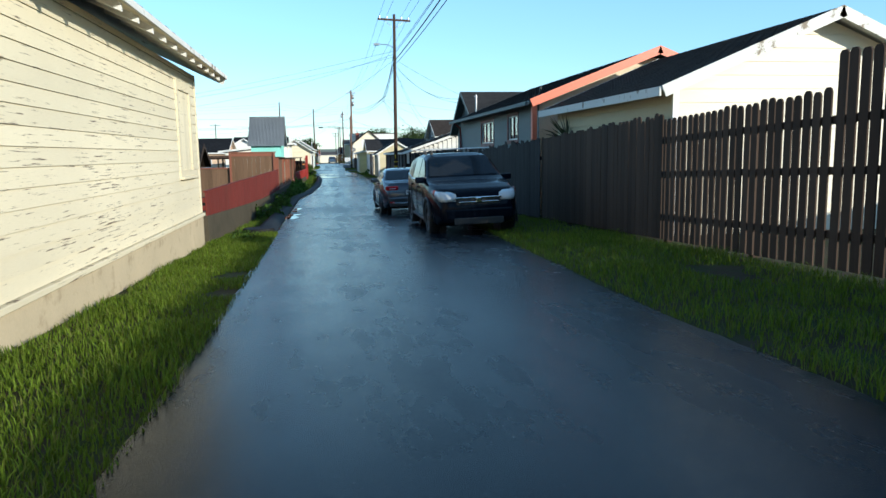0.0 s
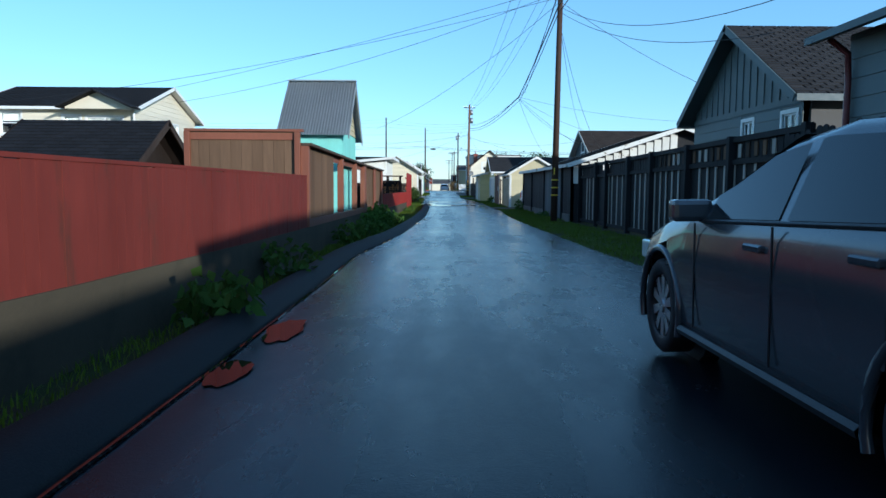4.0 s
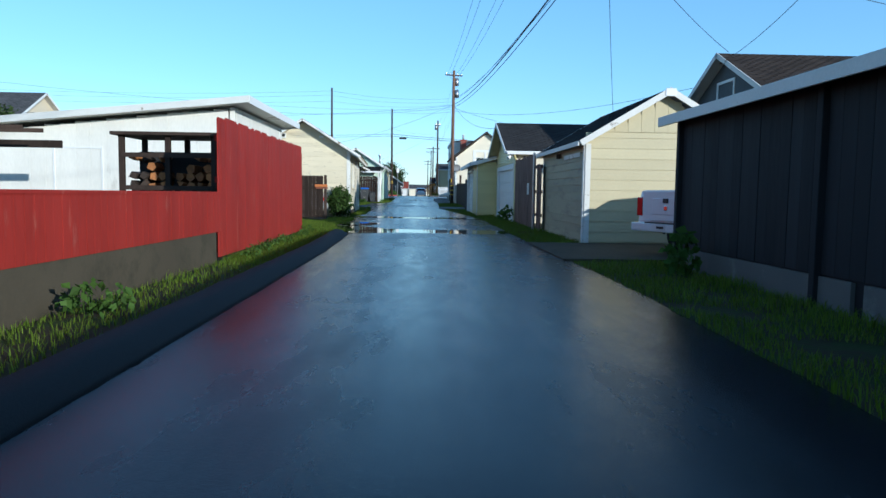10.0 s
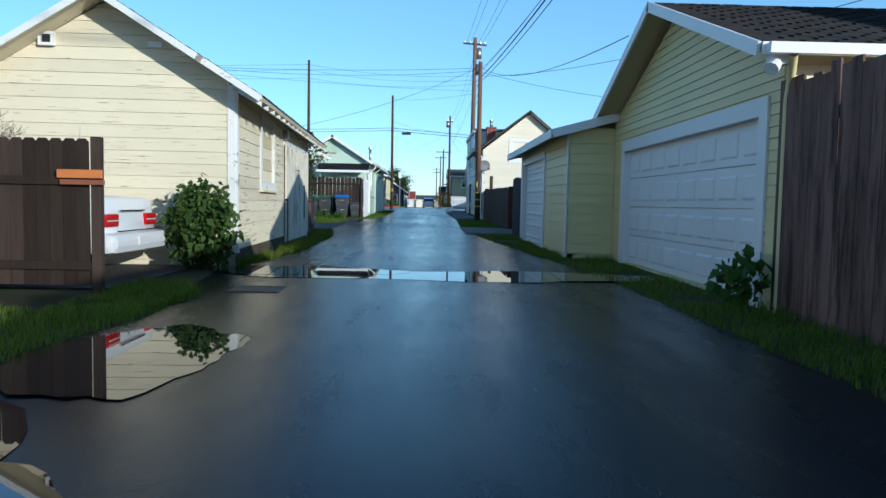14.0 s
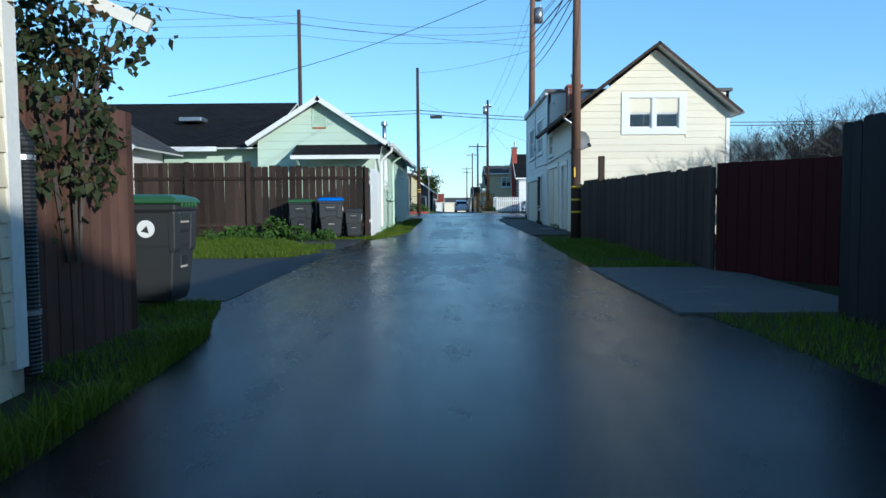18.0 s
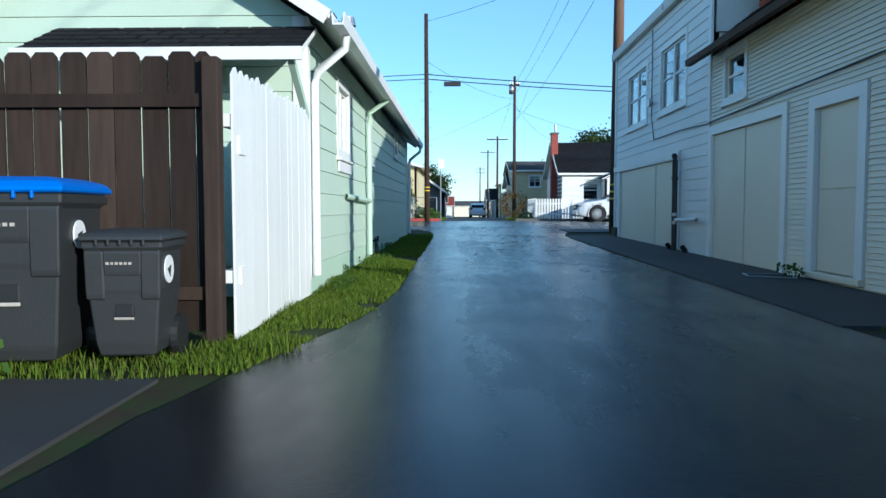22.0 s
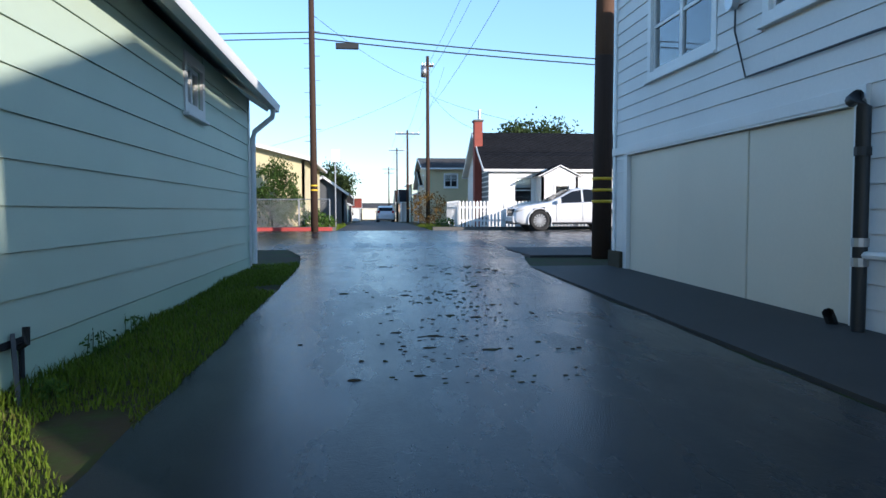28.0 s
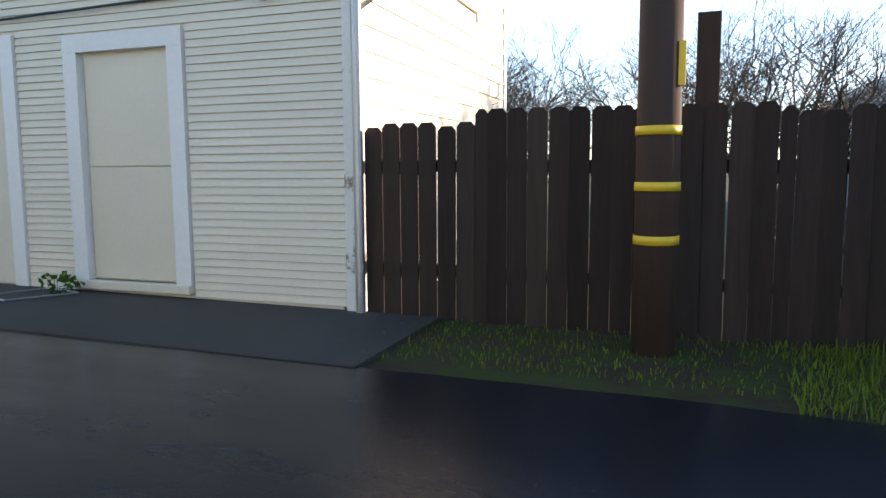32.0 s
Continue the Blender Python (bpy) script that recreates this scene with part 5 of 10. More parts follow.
def green_house():
    h = thing("house", "pale green house with wide siding and white gutters", "house", (-5, 115, G(112)))
    x0, x1, y0, y1 = -6.0, -2.15, 108.05, 121.65
    zb, ze, za, xm = G(112) - 0.1, 2.17, 3.40, -4.0
    wins = [(109.95, 110.78, 0.95, 1.78), (112.97, 113.31, 1.06, 1.80), (117.7, 118.4, 1.5, 1.95)]
    part("wall", slab(nb(), "+x", x1, y0, y1, zb, ze, wins), GREEN_WALL, h)
    part("wall", slab(nb(), "-y", y0, x0, x1, zb, ze, apex=(xm, za)), GREEN_WALL, h)
    part("wall", slab(nb(), "+y", y1, x0, x1, zb, ze, apex=(xm, za)), GREEN_WALL, h)
    part("wall", slab(nb(), "-x", x0, y0, y1, zb, ze), GREEN_WALL, h)
    siding(h, "+x", x1, y0 + 0.04, y1 - 0.06, zb + 0.36, ze, 0.262, GREEN_WALL, [(a - 0.12, b + 0.12, k - 0.16, l + 0.12) for a, b, k, l in wins])
    siding(h, "-y", y0, x0, x1 - 0.02, zb + 0.36, ze, 0.262, GREEN_WALL, [(-4.25, -3.75, 2.6, 3.2)], apex=(xm, za))
    part("plinth", wbox(nb(), "+x", x1, y0, y1, 0.002, 0.014, zb, zb + 0.35), GREEN_TRIM, h)
    for i, (a, b, k, l) in enumerate(wins):
        window(h, "+x", x1, a, b, k, l, WHITE_TRIM, WHITE_TRIM, 0.11, 2 if i < 2 else 2, False, True, 0.5 if i == 0 else 0.0, 0.035)
    part("apron", wbox(nb(), "+x", x1, 109.86, 110.84, 0.026, 0.05, 0.66, 0.80), WHITE_TRIM, h)
    for n, c, u in (("+x", x1, y1 - 0.03), ("-y", y0, x1 - 0.06), ("+x", x1, y0 + 0.05)):
        part("corner_board", wbox(nb(), n, c, u - 0.06, u + 0.06, 0.0, 0.034, zb + 0.2, ze), WHITE_TRIM, h)
    e1, e0 = (-1.80, 2.10), (-6.3, 2.10)
    top = 3.53
    ya, yb = 107.7, 122.0
    roof_slope(h, (e1[0], ya, e1[1]), (e1[0], yb, e1[1]), (xm, ya, top), (xm, yb, top), SHINGLE_DARK, WHITE_TRIM, 31)
    roof_slope(h, (e0[0], ya, e0[1]), (e0[0], yb, e0[1]), (xm, ya, top), (xm, yb, top), SHINGLE_DARK, WHITE_TRIM, 32)
    for e in (e0, e1):
        part("barge_board", plank(nb(), (e[0], ya - 0.02, e[1] + 0.03), (xm, ya - 0.02, top + 0.03), 0.035, 0.15), WHITE_TRIM, h)
        part("barge_board", plank(nb(), (e[0], yb + 0.02, e[1] + 0.03), (xm, yb + 0.02, top + 0.03), 0.035, 0.15), WHITE_TRIM, h)
    bm = prism(nb(), [(-1.79, 1.99), (-1.68, 1.99), (-1.66, 2.11), (-1.68, 2.11), (-1.69, 2.01), (-1.78, 2.01), (-1.79, 2.11), (-1.80, 2.11)], "y", ya - 0.02, yb)
    part("gutter", bm, WHITE_TRIM, h)
    for y, m in ((108.15, WHITE_TRIM), (121.6, WHITE_TRIM)):
        part("downspout", tube(nb(), [(-1.72, y, 2.0), (-1.74, y, 1.86), (-2.03, y, 1.62), (-2.06, y, 1.5), (-2.06, y, zb + 0.25)], 0.045, 8), m, h, smooth=True)
    part("downspout", tube(nb(), [(-1.74, 112.55, 2.0), (-2.06, 112.55, 1.78), (-2.06, 112.55, 1.5), (-2.06, 112.55, zb + 0.2)], 0.045, 8), GREEN_TRIM, h, smooth=True)
    part("vent_pipe", tube(nb(), [(-2.06, 112.5, 0.30), (-2.07, 110.6, 0.33), (-2.12, 110.42, 0.34)], 0.04, 8), GREEN_TRIM, h, smooth=True)
    v = part("gable_vent", wframe("-y", y0, -4.24, -3.78, 2.62, 3.2, -4.19, -3.83, 2.68, 3.15, 0.0, 0.04), GREEN_TRIM, h)
    for i in range(8):
        part("louver", wbox(nb(), "-y", y0, -4.19, -3.83, 0.005, 0.03, 2.69 + i * 0.058, 2.69 + i * 0.058 + 0.04), GREEN_TRIM, v)
    part("rust_tray", wbox(nb(), "-y", y0, -4.22, -3.8, 0.0, 0.05, 2.57, 2.615), surface("rusty_tray", (0.45, 0.16, 0.06), 0.8), h)
    # porch roof over the back door
    roof_slope(h, (-4.75, 107.27, 1.66), (-2.02, 107.27, 1.66), (-4.75, 108.03, 2.05), (-2.02, 108.03, 2.05), SHINGLE_DARK, WHITE_TRIM, 33, name="porch_roof")
    part("fascia", plank(nb(), (-4.78, 107.25, 1.68), (-2.0, 107.25, 1.68), 0.03, 0.12), WHITE_TRIM, h)
    part("bracket", plank(nb(), (-2.12, 108.0, 1.15), (-2.12, 107.35, 1.6), 0.06, 0.07), GREEN_TRIM, h)
    part("bracket", plank(nb(), (-4.6, 108.0, 1.15), (-4.6, 107.35, 1.6), 0.06, 0.07), GREEN_TRIM, h)
    part("flue", rod(nb(), (-2.35, 112.2, 2.3), (-2.35, 112.2, 3.12), 0.075, n=14), STEEL, h, smooth=True)
    part("flue_cap", rod(nb(), (-2.35, 112.2, 3.13), (-2.35, 112.2, 3.27), 0.13, 0.1, n=14), STEEL, h)
    # lower wing behind the fence
    part("wall", slab(nb(), "-y", 108.9, -14.0, x0, zb, 2.05), GREEN_WALL, h)
    part("wall", slab(nb(), "-x", -14.0, 108.9, 119, zb, 2.05), GREEN_WALL, h)
    roof_slope(h, (-14.4, 108.3, 2.02), (-6.0, 108.3, 2.02), (-14.4, 114.0, 4.25), (-6.0, 114.0, 4.25), SHINGLE_DARK, WHITE_TRIM, 34)
    roof_slope(h, (-14.4, 119.7, 2.02), (-6.0, 119.7, 2.02), (-14.4, 114.0, 4.25), (-6.0, 114.0, 4.25), SHINGLE_DARK, WHITE_TRIM, 35, course=0.3, tab=0.6)
    part("fascia", plank(nb(), (-14.4, 108.28, 2.05), (-7.4, 108.28, 2.05), 0.03, 0.15), WHITE_TRIM, h)
    part("skylight", bbox(-9.5, -8.7, 110.6, 111.3, 3.15, 3.30, 0.02), STEEL, h)
    g = part("crawl_hatch", wframe("+x", x1, 113.45, 113.9, zb + 0.08, zb + 0.4, 113.49, 113.86, zb + 0.12, zb + 0.36, 0.0, 0.03), BLACKWOOD, h, "broken dark wooden hatch low in the wall")
    part("hatch_board", wbox(nb(), "+x", x1, 113.49, 113.86, 0.002, 0.012, zb + 0.12, zb + 0.36), BLACKWOOD, g)
    part("leaning_board", plank(nb(), (x1 + 0.04, 113.75, zb + 0.44), (x1 + 0.16, 113.55, zb + 0.08), 0.022, 0.06), GREYBOARD, g)
    part("pipe_stub", tube(nb(), [(x1 + 0.02, 113.84, zb + 0.34), (x1 + 0.07, 113.84, zb + 0.37), (x1 + 0.07, 113.84, zb + 0.46)], 0.022, 8), BLACK_PLASTIC, g)


green_house()


def white_cottage():
    h = thing("house", "small white clapboard cottage with a gabled porch", "house", (-12, 108, G(105)))
    x0, x1, y0 = -15.2, -8.83, 105.0
    zb, ze, za, xm = G(105) - 0.1, 1.95, 3.75, -12.0
    win = (-10.4, -9.62, 0.45, 1.72)
    part("wall", slab(nb(), "-y", y0, x0, x1, zb, ze, [win], apex=(xm, za)), WHITE_WALL, h)
    part("wall", slab(nb(), "+x", x1, y0, 107.6, zb, ze), WHITE_WALL, h)
    part("wall", slab(nb(), "-x", x0, y0, 107.6, zb, ze), WHITE_WALL, h)
    part("wall", slab(nb(), "+y", 107.6, x0, x1, zb, ze, apex=(xm, za)), WHITE_WALL, h)
    siding(h, "-y", y0, x0, x1 - 0.02, zb + 0.2, ze, 0.16, WHITE_WALL, [(-10.3, -9.2, 0.05, 1.5)], apex=(xm, za))
    siding(h, "+x", x1, y0 + 0.02, 106.5, zb + 0.2, ze, 0.16, WHITE_WALL)
    window(h, "-y", y0, *win, WHITE_TRIM, WHITE_TRIM, 0.12, 1, True, True, 0.0)
    for k in range(16):
        part("blind_slat", wbox(nb(), "-y", y0, win[0] + 0.06, win[1] - 0.06, -0.10, -0.085, win[2] + 0.1 + k * 0.07, win[2] + 0.14 + k * 0.07), GREYBOARD, h)
    part("corner_board", wbox(nb(), "-y", y0, x1 - 0.12, x1 + 0.01, 0.0, 0.034, zb + 0.1, ze), WHITE_TRIM, h)
    for e in (x0 - 0.5, x1 + 0.5):
        ez = ze - 0.5 * (za - ze) / (x1 - xm)
        roof_slope(h, (e, y0 - 0.5, ez + 0.08), (e, 107.9, ez + 0.08), (xm, y0 - 0.5, za + 0.08), (xm, 107.9, za + 0.08), SHINGLE_GREY, WHITE_TRIM, 41)
        part("barge_board", plank(nb(), (e, y0 - 0.52, ez + 0.1), (xm, y0 - 0.52, za + 0.1), 0.035, 0.16), WHITE_TRIM, h)
    for e in (-12.3, -10.3):
        roof_slope(h, (e, 103.5, 1.75), (e, 105.0, 1.75), (-11.3, 103.5, 2.25), (-11.3, 105.0, 2.25), SHINGLE_GREY, WHITE_TRIM, 43, name="porch_roof")
        part("barge_board", plank(nb(), (e, 103.48, 1.78), (-11.3, 103.48, 2.28), 0.03, 0.12), WHITE_TRIM, h)
        post(h, "-y", 103.7, e + (0.15 if e < -11 else -0.15), 0.12, zb, 1.72, WHITE_TRIM, name="porch_post")


white_cottage()
# ---- right side of the alley ----
def picket_fence():
    f = thing("fence", "tall weathered grey-brown picket fence with gaps", "fence", (5.2, 4, G(4)), "weathered fences")
    g0 = lambda u: G(u) + 0.02
    boards(f, "-x", 5.2, -14.0, 2.7, g0, lambda u: G(u) + 2.2, 0.165, 0.02, GREYWOOD, "dog", 0.02, 0.03, 10)
    boards(f, "-x", 5.2, 2.7, 4.35, g0, lambda u: G(u) + 2.36, 0.165, 0.035, GREYWOOD, "dog", 0.02, 0.03, 11)
    boards(f, "-x", 5.2, 4.4, 8.3, g0, lambda u: G(u) + 1.98, 0.165, 0.038, GREYWOOD, "round", 0.02, 0.02, 12)
    boards(f, "-x", 5.2, 8.3, 14.9, g0, lambda u: G(u) + 2.05, 0.165, 0.012, GREYWOOD, "round", 0.02, 0.05, 13)
    for k in (0.35, 1.05, 1.6):
        part("rail", bar("-x", 5.2, -14.0, 14.9, -0.06, -0.005, lambda u, k=k: G(u) + k, 0.09), GREYWOOD, f)
    for u in np.arange(-13.3, 15, 2.4):
        post(f, "-x", 5.2, u, 0.1, G(u) - 0.2, G(u) + 1.9, GREYWOOD, -0.17)
    g = thing("fence", "blackened board fence with a ragged top", "fence", (5.15, 21, G(21)), "weathered fences")
    boards(g, "-x", 5.15, 14.9, 29.0, g0, lambda u: G(u) + 2.05 + 0.12 * noise.noise((u * 1.7, 0, 0)), 0.15, 0.003, BLACKWOOD, "round", 0.02, 0.06, 14)
    part("rail", bar("-x", 5.15, 14.9, 29.0, -0.06, -0.005, lambda u: G(u) + 1.5, 0.09), BLACKWOOD, g)


picket_fence()


def gable_roof_y(h, x0, x1, xm, ya, yb, ez, rz, mat, deck, trim, seed, board=0.15):
    """A roof whose ridge runs along y, with barge boards at both ends."""
    for e in (x0, x1):
        roof_slope(h, (e, ya, ez), (e, yb, ez), (xm, ya, rz), (xm, yb, rz), mat, deck, seed)
        for y in (ya - 0.018, yb + 0.018):
            part("barge_board", plank(nb(), (e, y, ez + 0.03), (xm, y, rz + 0.03), 0.032, board), trim, h)
        s = 1 if e > xm else -1
        part("fascia", plank(nb(), (e + s * 0.016, ya, ez + 0.02), (e + s * 0.016, yb, ez + 0.02), 0.03, board * 0.8), trim, h)


def gable_roof_x(h, y0, y1, ym, xa, xb, ez, rz, mat, deck, trim, seed, board=0.15):
    """A roof whose ridge runs along x."""
    for e in (y0, y1):
        roof_slope(h, (xa, e, ez), (xb, e, ez), (xa, ym, rz), (xb, ym, rz), mat, deck, seed)
        for x in (xa - 0.018, xb + 0.018):
            part("barge_board", plank(nb(), (x, e, ez + 0.03), (x, ym, rz + 0.03), 0.032, board), trim, h)
        s = 1 if e > ym else -1
        part("fascia", plank(nb(), (xa, e + s * 0.016, ez + 0.02), (xb, e + s * 0.016, ez + 0.02), 0.03, board * 0.8), trim, h)


def cream_gable_garage():
    h = thing("garage", "cream clapboard garage with a brown shingle gable roof", "garage", (8.8, 12, G(11)))
    x0, x1, y0, y1, zb, ze, za, xm = 5.85, 11.7, 9.3, 15.6, G(11) - 0.2, 2.36, 3.52, 8.78
    part("wall", slab(nb(), "-y", y0, x0, x1, zb, ze, apex=(xm, za)), CREAM_WALL, h)
    part("wall", slab(nb(), "-x", x0, y0, y1, zb, ze), PALE_YELLOW, h)
    part("wall", slab(nb(), "+x", x1, y0, y1, zb, ze), PALE_YELLOW, h)
    part("wall", slab(nb(), "+y", y1, x0, x1, zb, ze, apex=(xm, za)), PALE_YELLOW, h)
    siding(h, "-y", y0, x0, x1, zb + 0.2, ze, 0.24, CREAM_WALL, apex=(xm, za))
    siding(h, "-x", x0, y0, y1, zb + 0.2, ze, 0.24, PALE_YELLOW)
    part("corner_board", wbox(nb(), "-y", y0, x0 - 0.01, x0 + 0.1, 0.0, 0.034, zb, ze), WHITE_TRIM, h)
    gable_roof_y(h, x0 - 0.42, x1 + 0.42, xm, y0 - 0.4, y1 + 0.3, ze - 0.1, za + 0.12, SHINGLE_BROWN, WHITE_TRIM, WHITE_OLD, 51, 0.2)


cream_gable_garage()


def yucca(x, y, r=0.75, n=46):
    t = thing("yucca_plant", "spiky grey-green yucca behind the fence", "plant", (x, y, G(y)))
    part("trunk", rod(nb(), (x, y, G(y)), (x, y, 1.5), 0.09, 0.07), POLE_WOOD, t)
    rnd = random.Random(3)
    leaf = surface("yucca_leaf", (0.06, 0.085, 0.04), 0.5, var=0.2, rnd=0.3)
    for i in range(n):
        a, e = rnd.uniform(0, 6.28), rnd.uniform(-0.3, 1.45)
        d = Vector((math.cos(a) * math.cos(e), math.sin(a) * math.cos(e), math.sin(e)))
        s = d.cross(Vector((0, 0, 1))).normalized() * 0.022
        p, L = Vector((x, y, 1.5)), r * rnd.uniform(0.7, 1.1)
        bm = nb()
        v = [bm.verts.new(q) for q in (p - s, p + s, p + d * L * 0.6 + s * 0.7, p + d * L + Vector((0, 0, -0.05)), p + d * L * 0.6 - s * 0.7)]
        bm.faces.new(v)
        part("leaf", bm, leaf, t)


yucca(5.75, 14.6)


def orange_house():
    h = thing("house", "slate grey house with coral trim and dark red windows", "house", (9, 22, G(22)))
    x0, x1, y0, y1, zb, ze, za, xm = 5.72, 12.4, 16.9, 28.4, G(24) - 0.2, 2.58, 3.85, 9.05
    wins = [(22.35, 24.35, 1.55, 2.32), (19.1, 20.3, 1.6, 2.36)]
    part("wall", slab(nb(), "-x", x0, y0, y1, zb, ze, wins), SLATE, h)
    part("wall", slab(nb(), "-y", y0, x0, x1, zb, ze, apex=(xm, za)), BEIGE, h)
    part("wall", slab(nb(), "+y", y1, x0, x1, zb, ze, apex=(xm, za)), SLATE, h)
    part("wall", slab(nb(), "+x", x1, y0, y1, zb, ze), SLATE, h)
    siding(h, "-x", x0, y0, y1, zb + 0.2, ze, 0.27, SLATE, [(a - 0.1, b + 0.1, k - 0.1, l + 0.1) for a, b, k, l in wins])
    siding(h, "-y", y0, x0, x1, zb + 0.3, ze, 0.22, BEIGE, apex=(xm, za))
    window(h, "-x", x0, *wins[0], MAROON, WHITE_TRIM, 0.09, 3, False, True, 0.9)
    window(h, "-x", x0, *wins[1], MAROON, WHITE_TRIM, 0.09, 2, False, True, 0.9)
    gable_roof_y(h, x0 - 0.42, x1 + 0.42, xm, y0 - 0.5, y1 + 0.3, ze - 0.0, za + 0.18, SHINGLE_DARK, SLATE, SLATE, 61, 0.12)
    for e in (x0 - 0.42, x1 + 0.42):
        part("barge_board", plank(nb(), (e, y0 - 0.545, ze + 0.06), (xm, y0 - 0.545, za + 0.24), 0.04, 0.22), ORANGE, h, "coral orange barge board")
    post(h, "-x", 5.6, 16.75, 0.14, zb, ze, ORANGE, 0.0, "porch_post")
    post(h, "-y", 16.8, 6.4, 0.14, zb, ze, ORANGE, 0.0, "porch_post")
    part("downspout", tube(nb(), [(5.35, 28.3, 2.5), (5.62, 28.3, 2.3), (5.64, 28.3, 1.9), (5.64, 28.3, zb)], 0.045, 8), MAROON, h, smooth=True)
    part("gutter", prism(nb(), [(5.20, 2.48), (5.29, 2.48), (5.29, 2.58), (5.20, 2.58)], "y", y0 - 0.4, y1 + 0.3), SLATE, h)
    for y, z in ((20.6, 3.35), (26.9, 3.3)):
        part("vent_pipe", rod(nb(), (6.9, y, 2.9), (6.9, y, z), 0.04), BLACK_PLASTIC, h)
    m = part("service_mast", tube(nb(), [(6.2, 27.6, 2.8), (6.2, 27.6, 3.55), (6.12, 27.6, 3.62)], 0.035, 8), STEEL, h)
    part("mast_head", rod(nb(), (6.2, 27.6, 3.55), (6.2, 27.6, 3.68), 0.06, 0.03), STEEL, m)


orange_house()


def slate_gable():
    h = thing("house", "dark slate house with a steep board-and-batten gable", "house", (10, 35.7, G(36)))
    c, y0, y1, zb, ze, za, ym = 7.7, 33.5, 39.9, G(36) - 0.2, 2.6, 4.47, 36.9
    wins = [(33.75, 34.4, 1.38, 2.08), (35.9, 36.5, 1.38, 2.08)]
    part("wall", slab(nb(), "-x", c, y0, y1, zb, ze, wins, apex=(ym, za)), SLATE, h)
    part("wall", slab(nb(), "-y", y0, c, 13, zb, ze), SLATE, h)
    part("wall", slab(nb(), "+y", y1, c, 13, zb, ze), SLATE, h)
    part("wall", slab(nb(), "+x", 13, y0, y1, zb, ze, apex=(ym, za)), SLATE, h)
    siding(h, "-x", c, y0, y1, zb + 0.2, 2.28, 0.24, SLATE, [(a - 0.1, b + 0.1, k - 0.1, l + 0.1) for a, b, k, l in wins])
    for i, u in enumerate(np.arange(33.8, 39.8, 0.4)):
        top = za - abs(u - ym) * (za - ze) / ((ym - y0) if u < ym else (y1 - ym)) - 0.12
        if top > 2.5:
            part("batten", wbox(nb(), "-x", c, u - 0.025, u + 0.025, 0.0, 0.025, 2.42, top), SLATE, h)
    part("belt_board", wbox(nb(), "-x", c, y0, y1, 0.0, 0.03, 2.28, 2.42), SLATE, h)
    for q in wins:
        window(h, "-x", c, *q, WHITE_TRIM, WHITE_TRIM, 0.09, 2, False, True, 0.9)
    gable_roof_x(h, y0 - 0.45, y1 + 0.45, ym, c - 0.4, 13.3, ze - 0.24, za + 0.12, SHINGLE_WORN, SLATE, SLATE, 71, 0.18)


slate_gable()


def slit_fence():
    f = thing("fence", "black board fence with pale upright slats", "fence", (5.6, 36, G(36)), "black board fences")
    g0 = lambda u: G(u) + 0.02
    top = lambda u: G(u) + 2.12
    bd = lambda a, b, zb, zt, w=0.30, gap=0.003, sd=21: boards(f, "-x", 5.62, a, b, zb, zt, w, gap, BLACKWOOD, "flat", 0.02, 0.0, sd, "board")
    bd(29.0, 41.9, g0, lambda u: G(u) + 1.74)
    bd(29.0, 41.9, lambda u: G(u) + 1.74, top, 0.25, 0.04, 27)
    # solid bay with a small opening under its head, then the gate with open slits above its rail
    bd(41.9, 42.86, g0, lambda u: 1.01, 0.24, 0.003, 22)
    bd(41.9, 42.86, lambda u: 1.25, top, 0.24, 0.003, 23)
    bd(42.86, 43.42, g0, top, 0.28, 0.003, 24)
    bd(43.42, 46.4, g0, lambda u: G(u) + 1.74, 0.30, 0.003, 25)
    bd(43.42, 46.4, lambda u: G(u) + 1.74, top, 0.26, 0.035, 26)
    # pale strips on the boards stand in for sunlight showing through the gaps
    gap_lights = [45.19, 44.71, 44.12, 43.75, 41.76, 41.31, 40.66, 40.02, 39.52, 38.59, 38.11, 37.62, 37.14]
    for u in gap_lights + [30.0 + 0.45 * k for k in range(9)] + [34.5 + 0.45 * k for k in range(6)]:
        part("slat", wbox(nb(), "-x", 5.60, u, u + 0.08, 0.012, 0.034, G(u) + 0.12, G(u) + 1.72), PALE_STRIP, f)
    for k in (0.05, 1.70, 2.12):
        part("rail", bar("-x", 5.6, 29.0, 46.4, 0.004, 0.075, lambda u, k=k: G(u) + k, 0.10), BLACKWOOD, f)
    for u in (29.1, 31.9, 34.25, 36.95, 39.2, 41.9, 43.42, 46.3):
        post(f, "-x", 5.6, u, 0.14, G(u) - 0.1, G(u) + 2.24, BLACKWOOD, 0.01)
    for u in np.arange(30.2, 36.5, 0.34):
        part("infill", wbox(nb(), "-x", 5.60, u, u + 0.13, 0.012, 0.03, G(u) + 1.83, G(u) + 2.08), (REDWOOD, PALE_STRIP, GREYWOOD)[int(u * 7) % 3], f)
    s = part("plate", wbox(nb(), "-x", 5.6, 43.5, 43.72, 0.08, 0.09, G(43) + 1.7, G(43) + 1.81), GREYBOARD, f, "small dark plate with pale marks")
    for i in range(3):
        part("mark", wbox(nb(), "-x", 5.6, 43.53 + i * 0.06, 43.565 + i * 0.06, 0.091, 0.094, G(43) + 1.72, G(43) + 1.79), PALE_STRIP, s)


slit_fence()


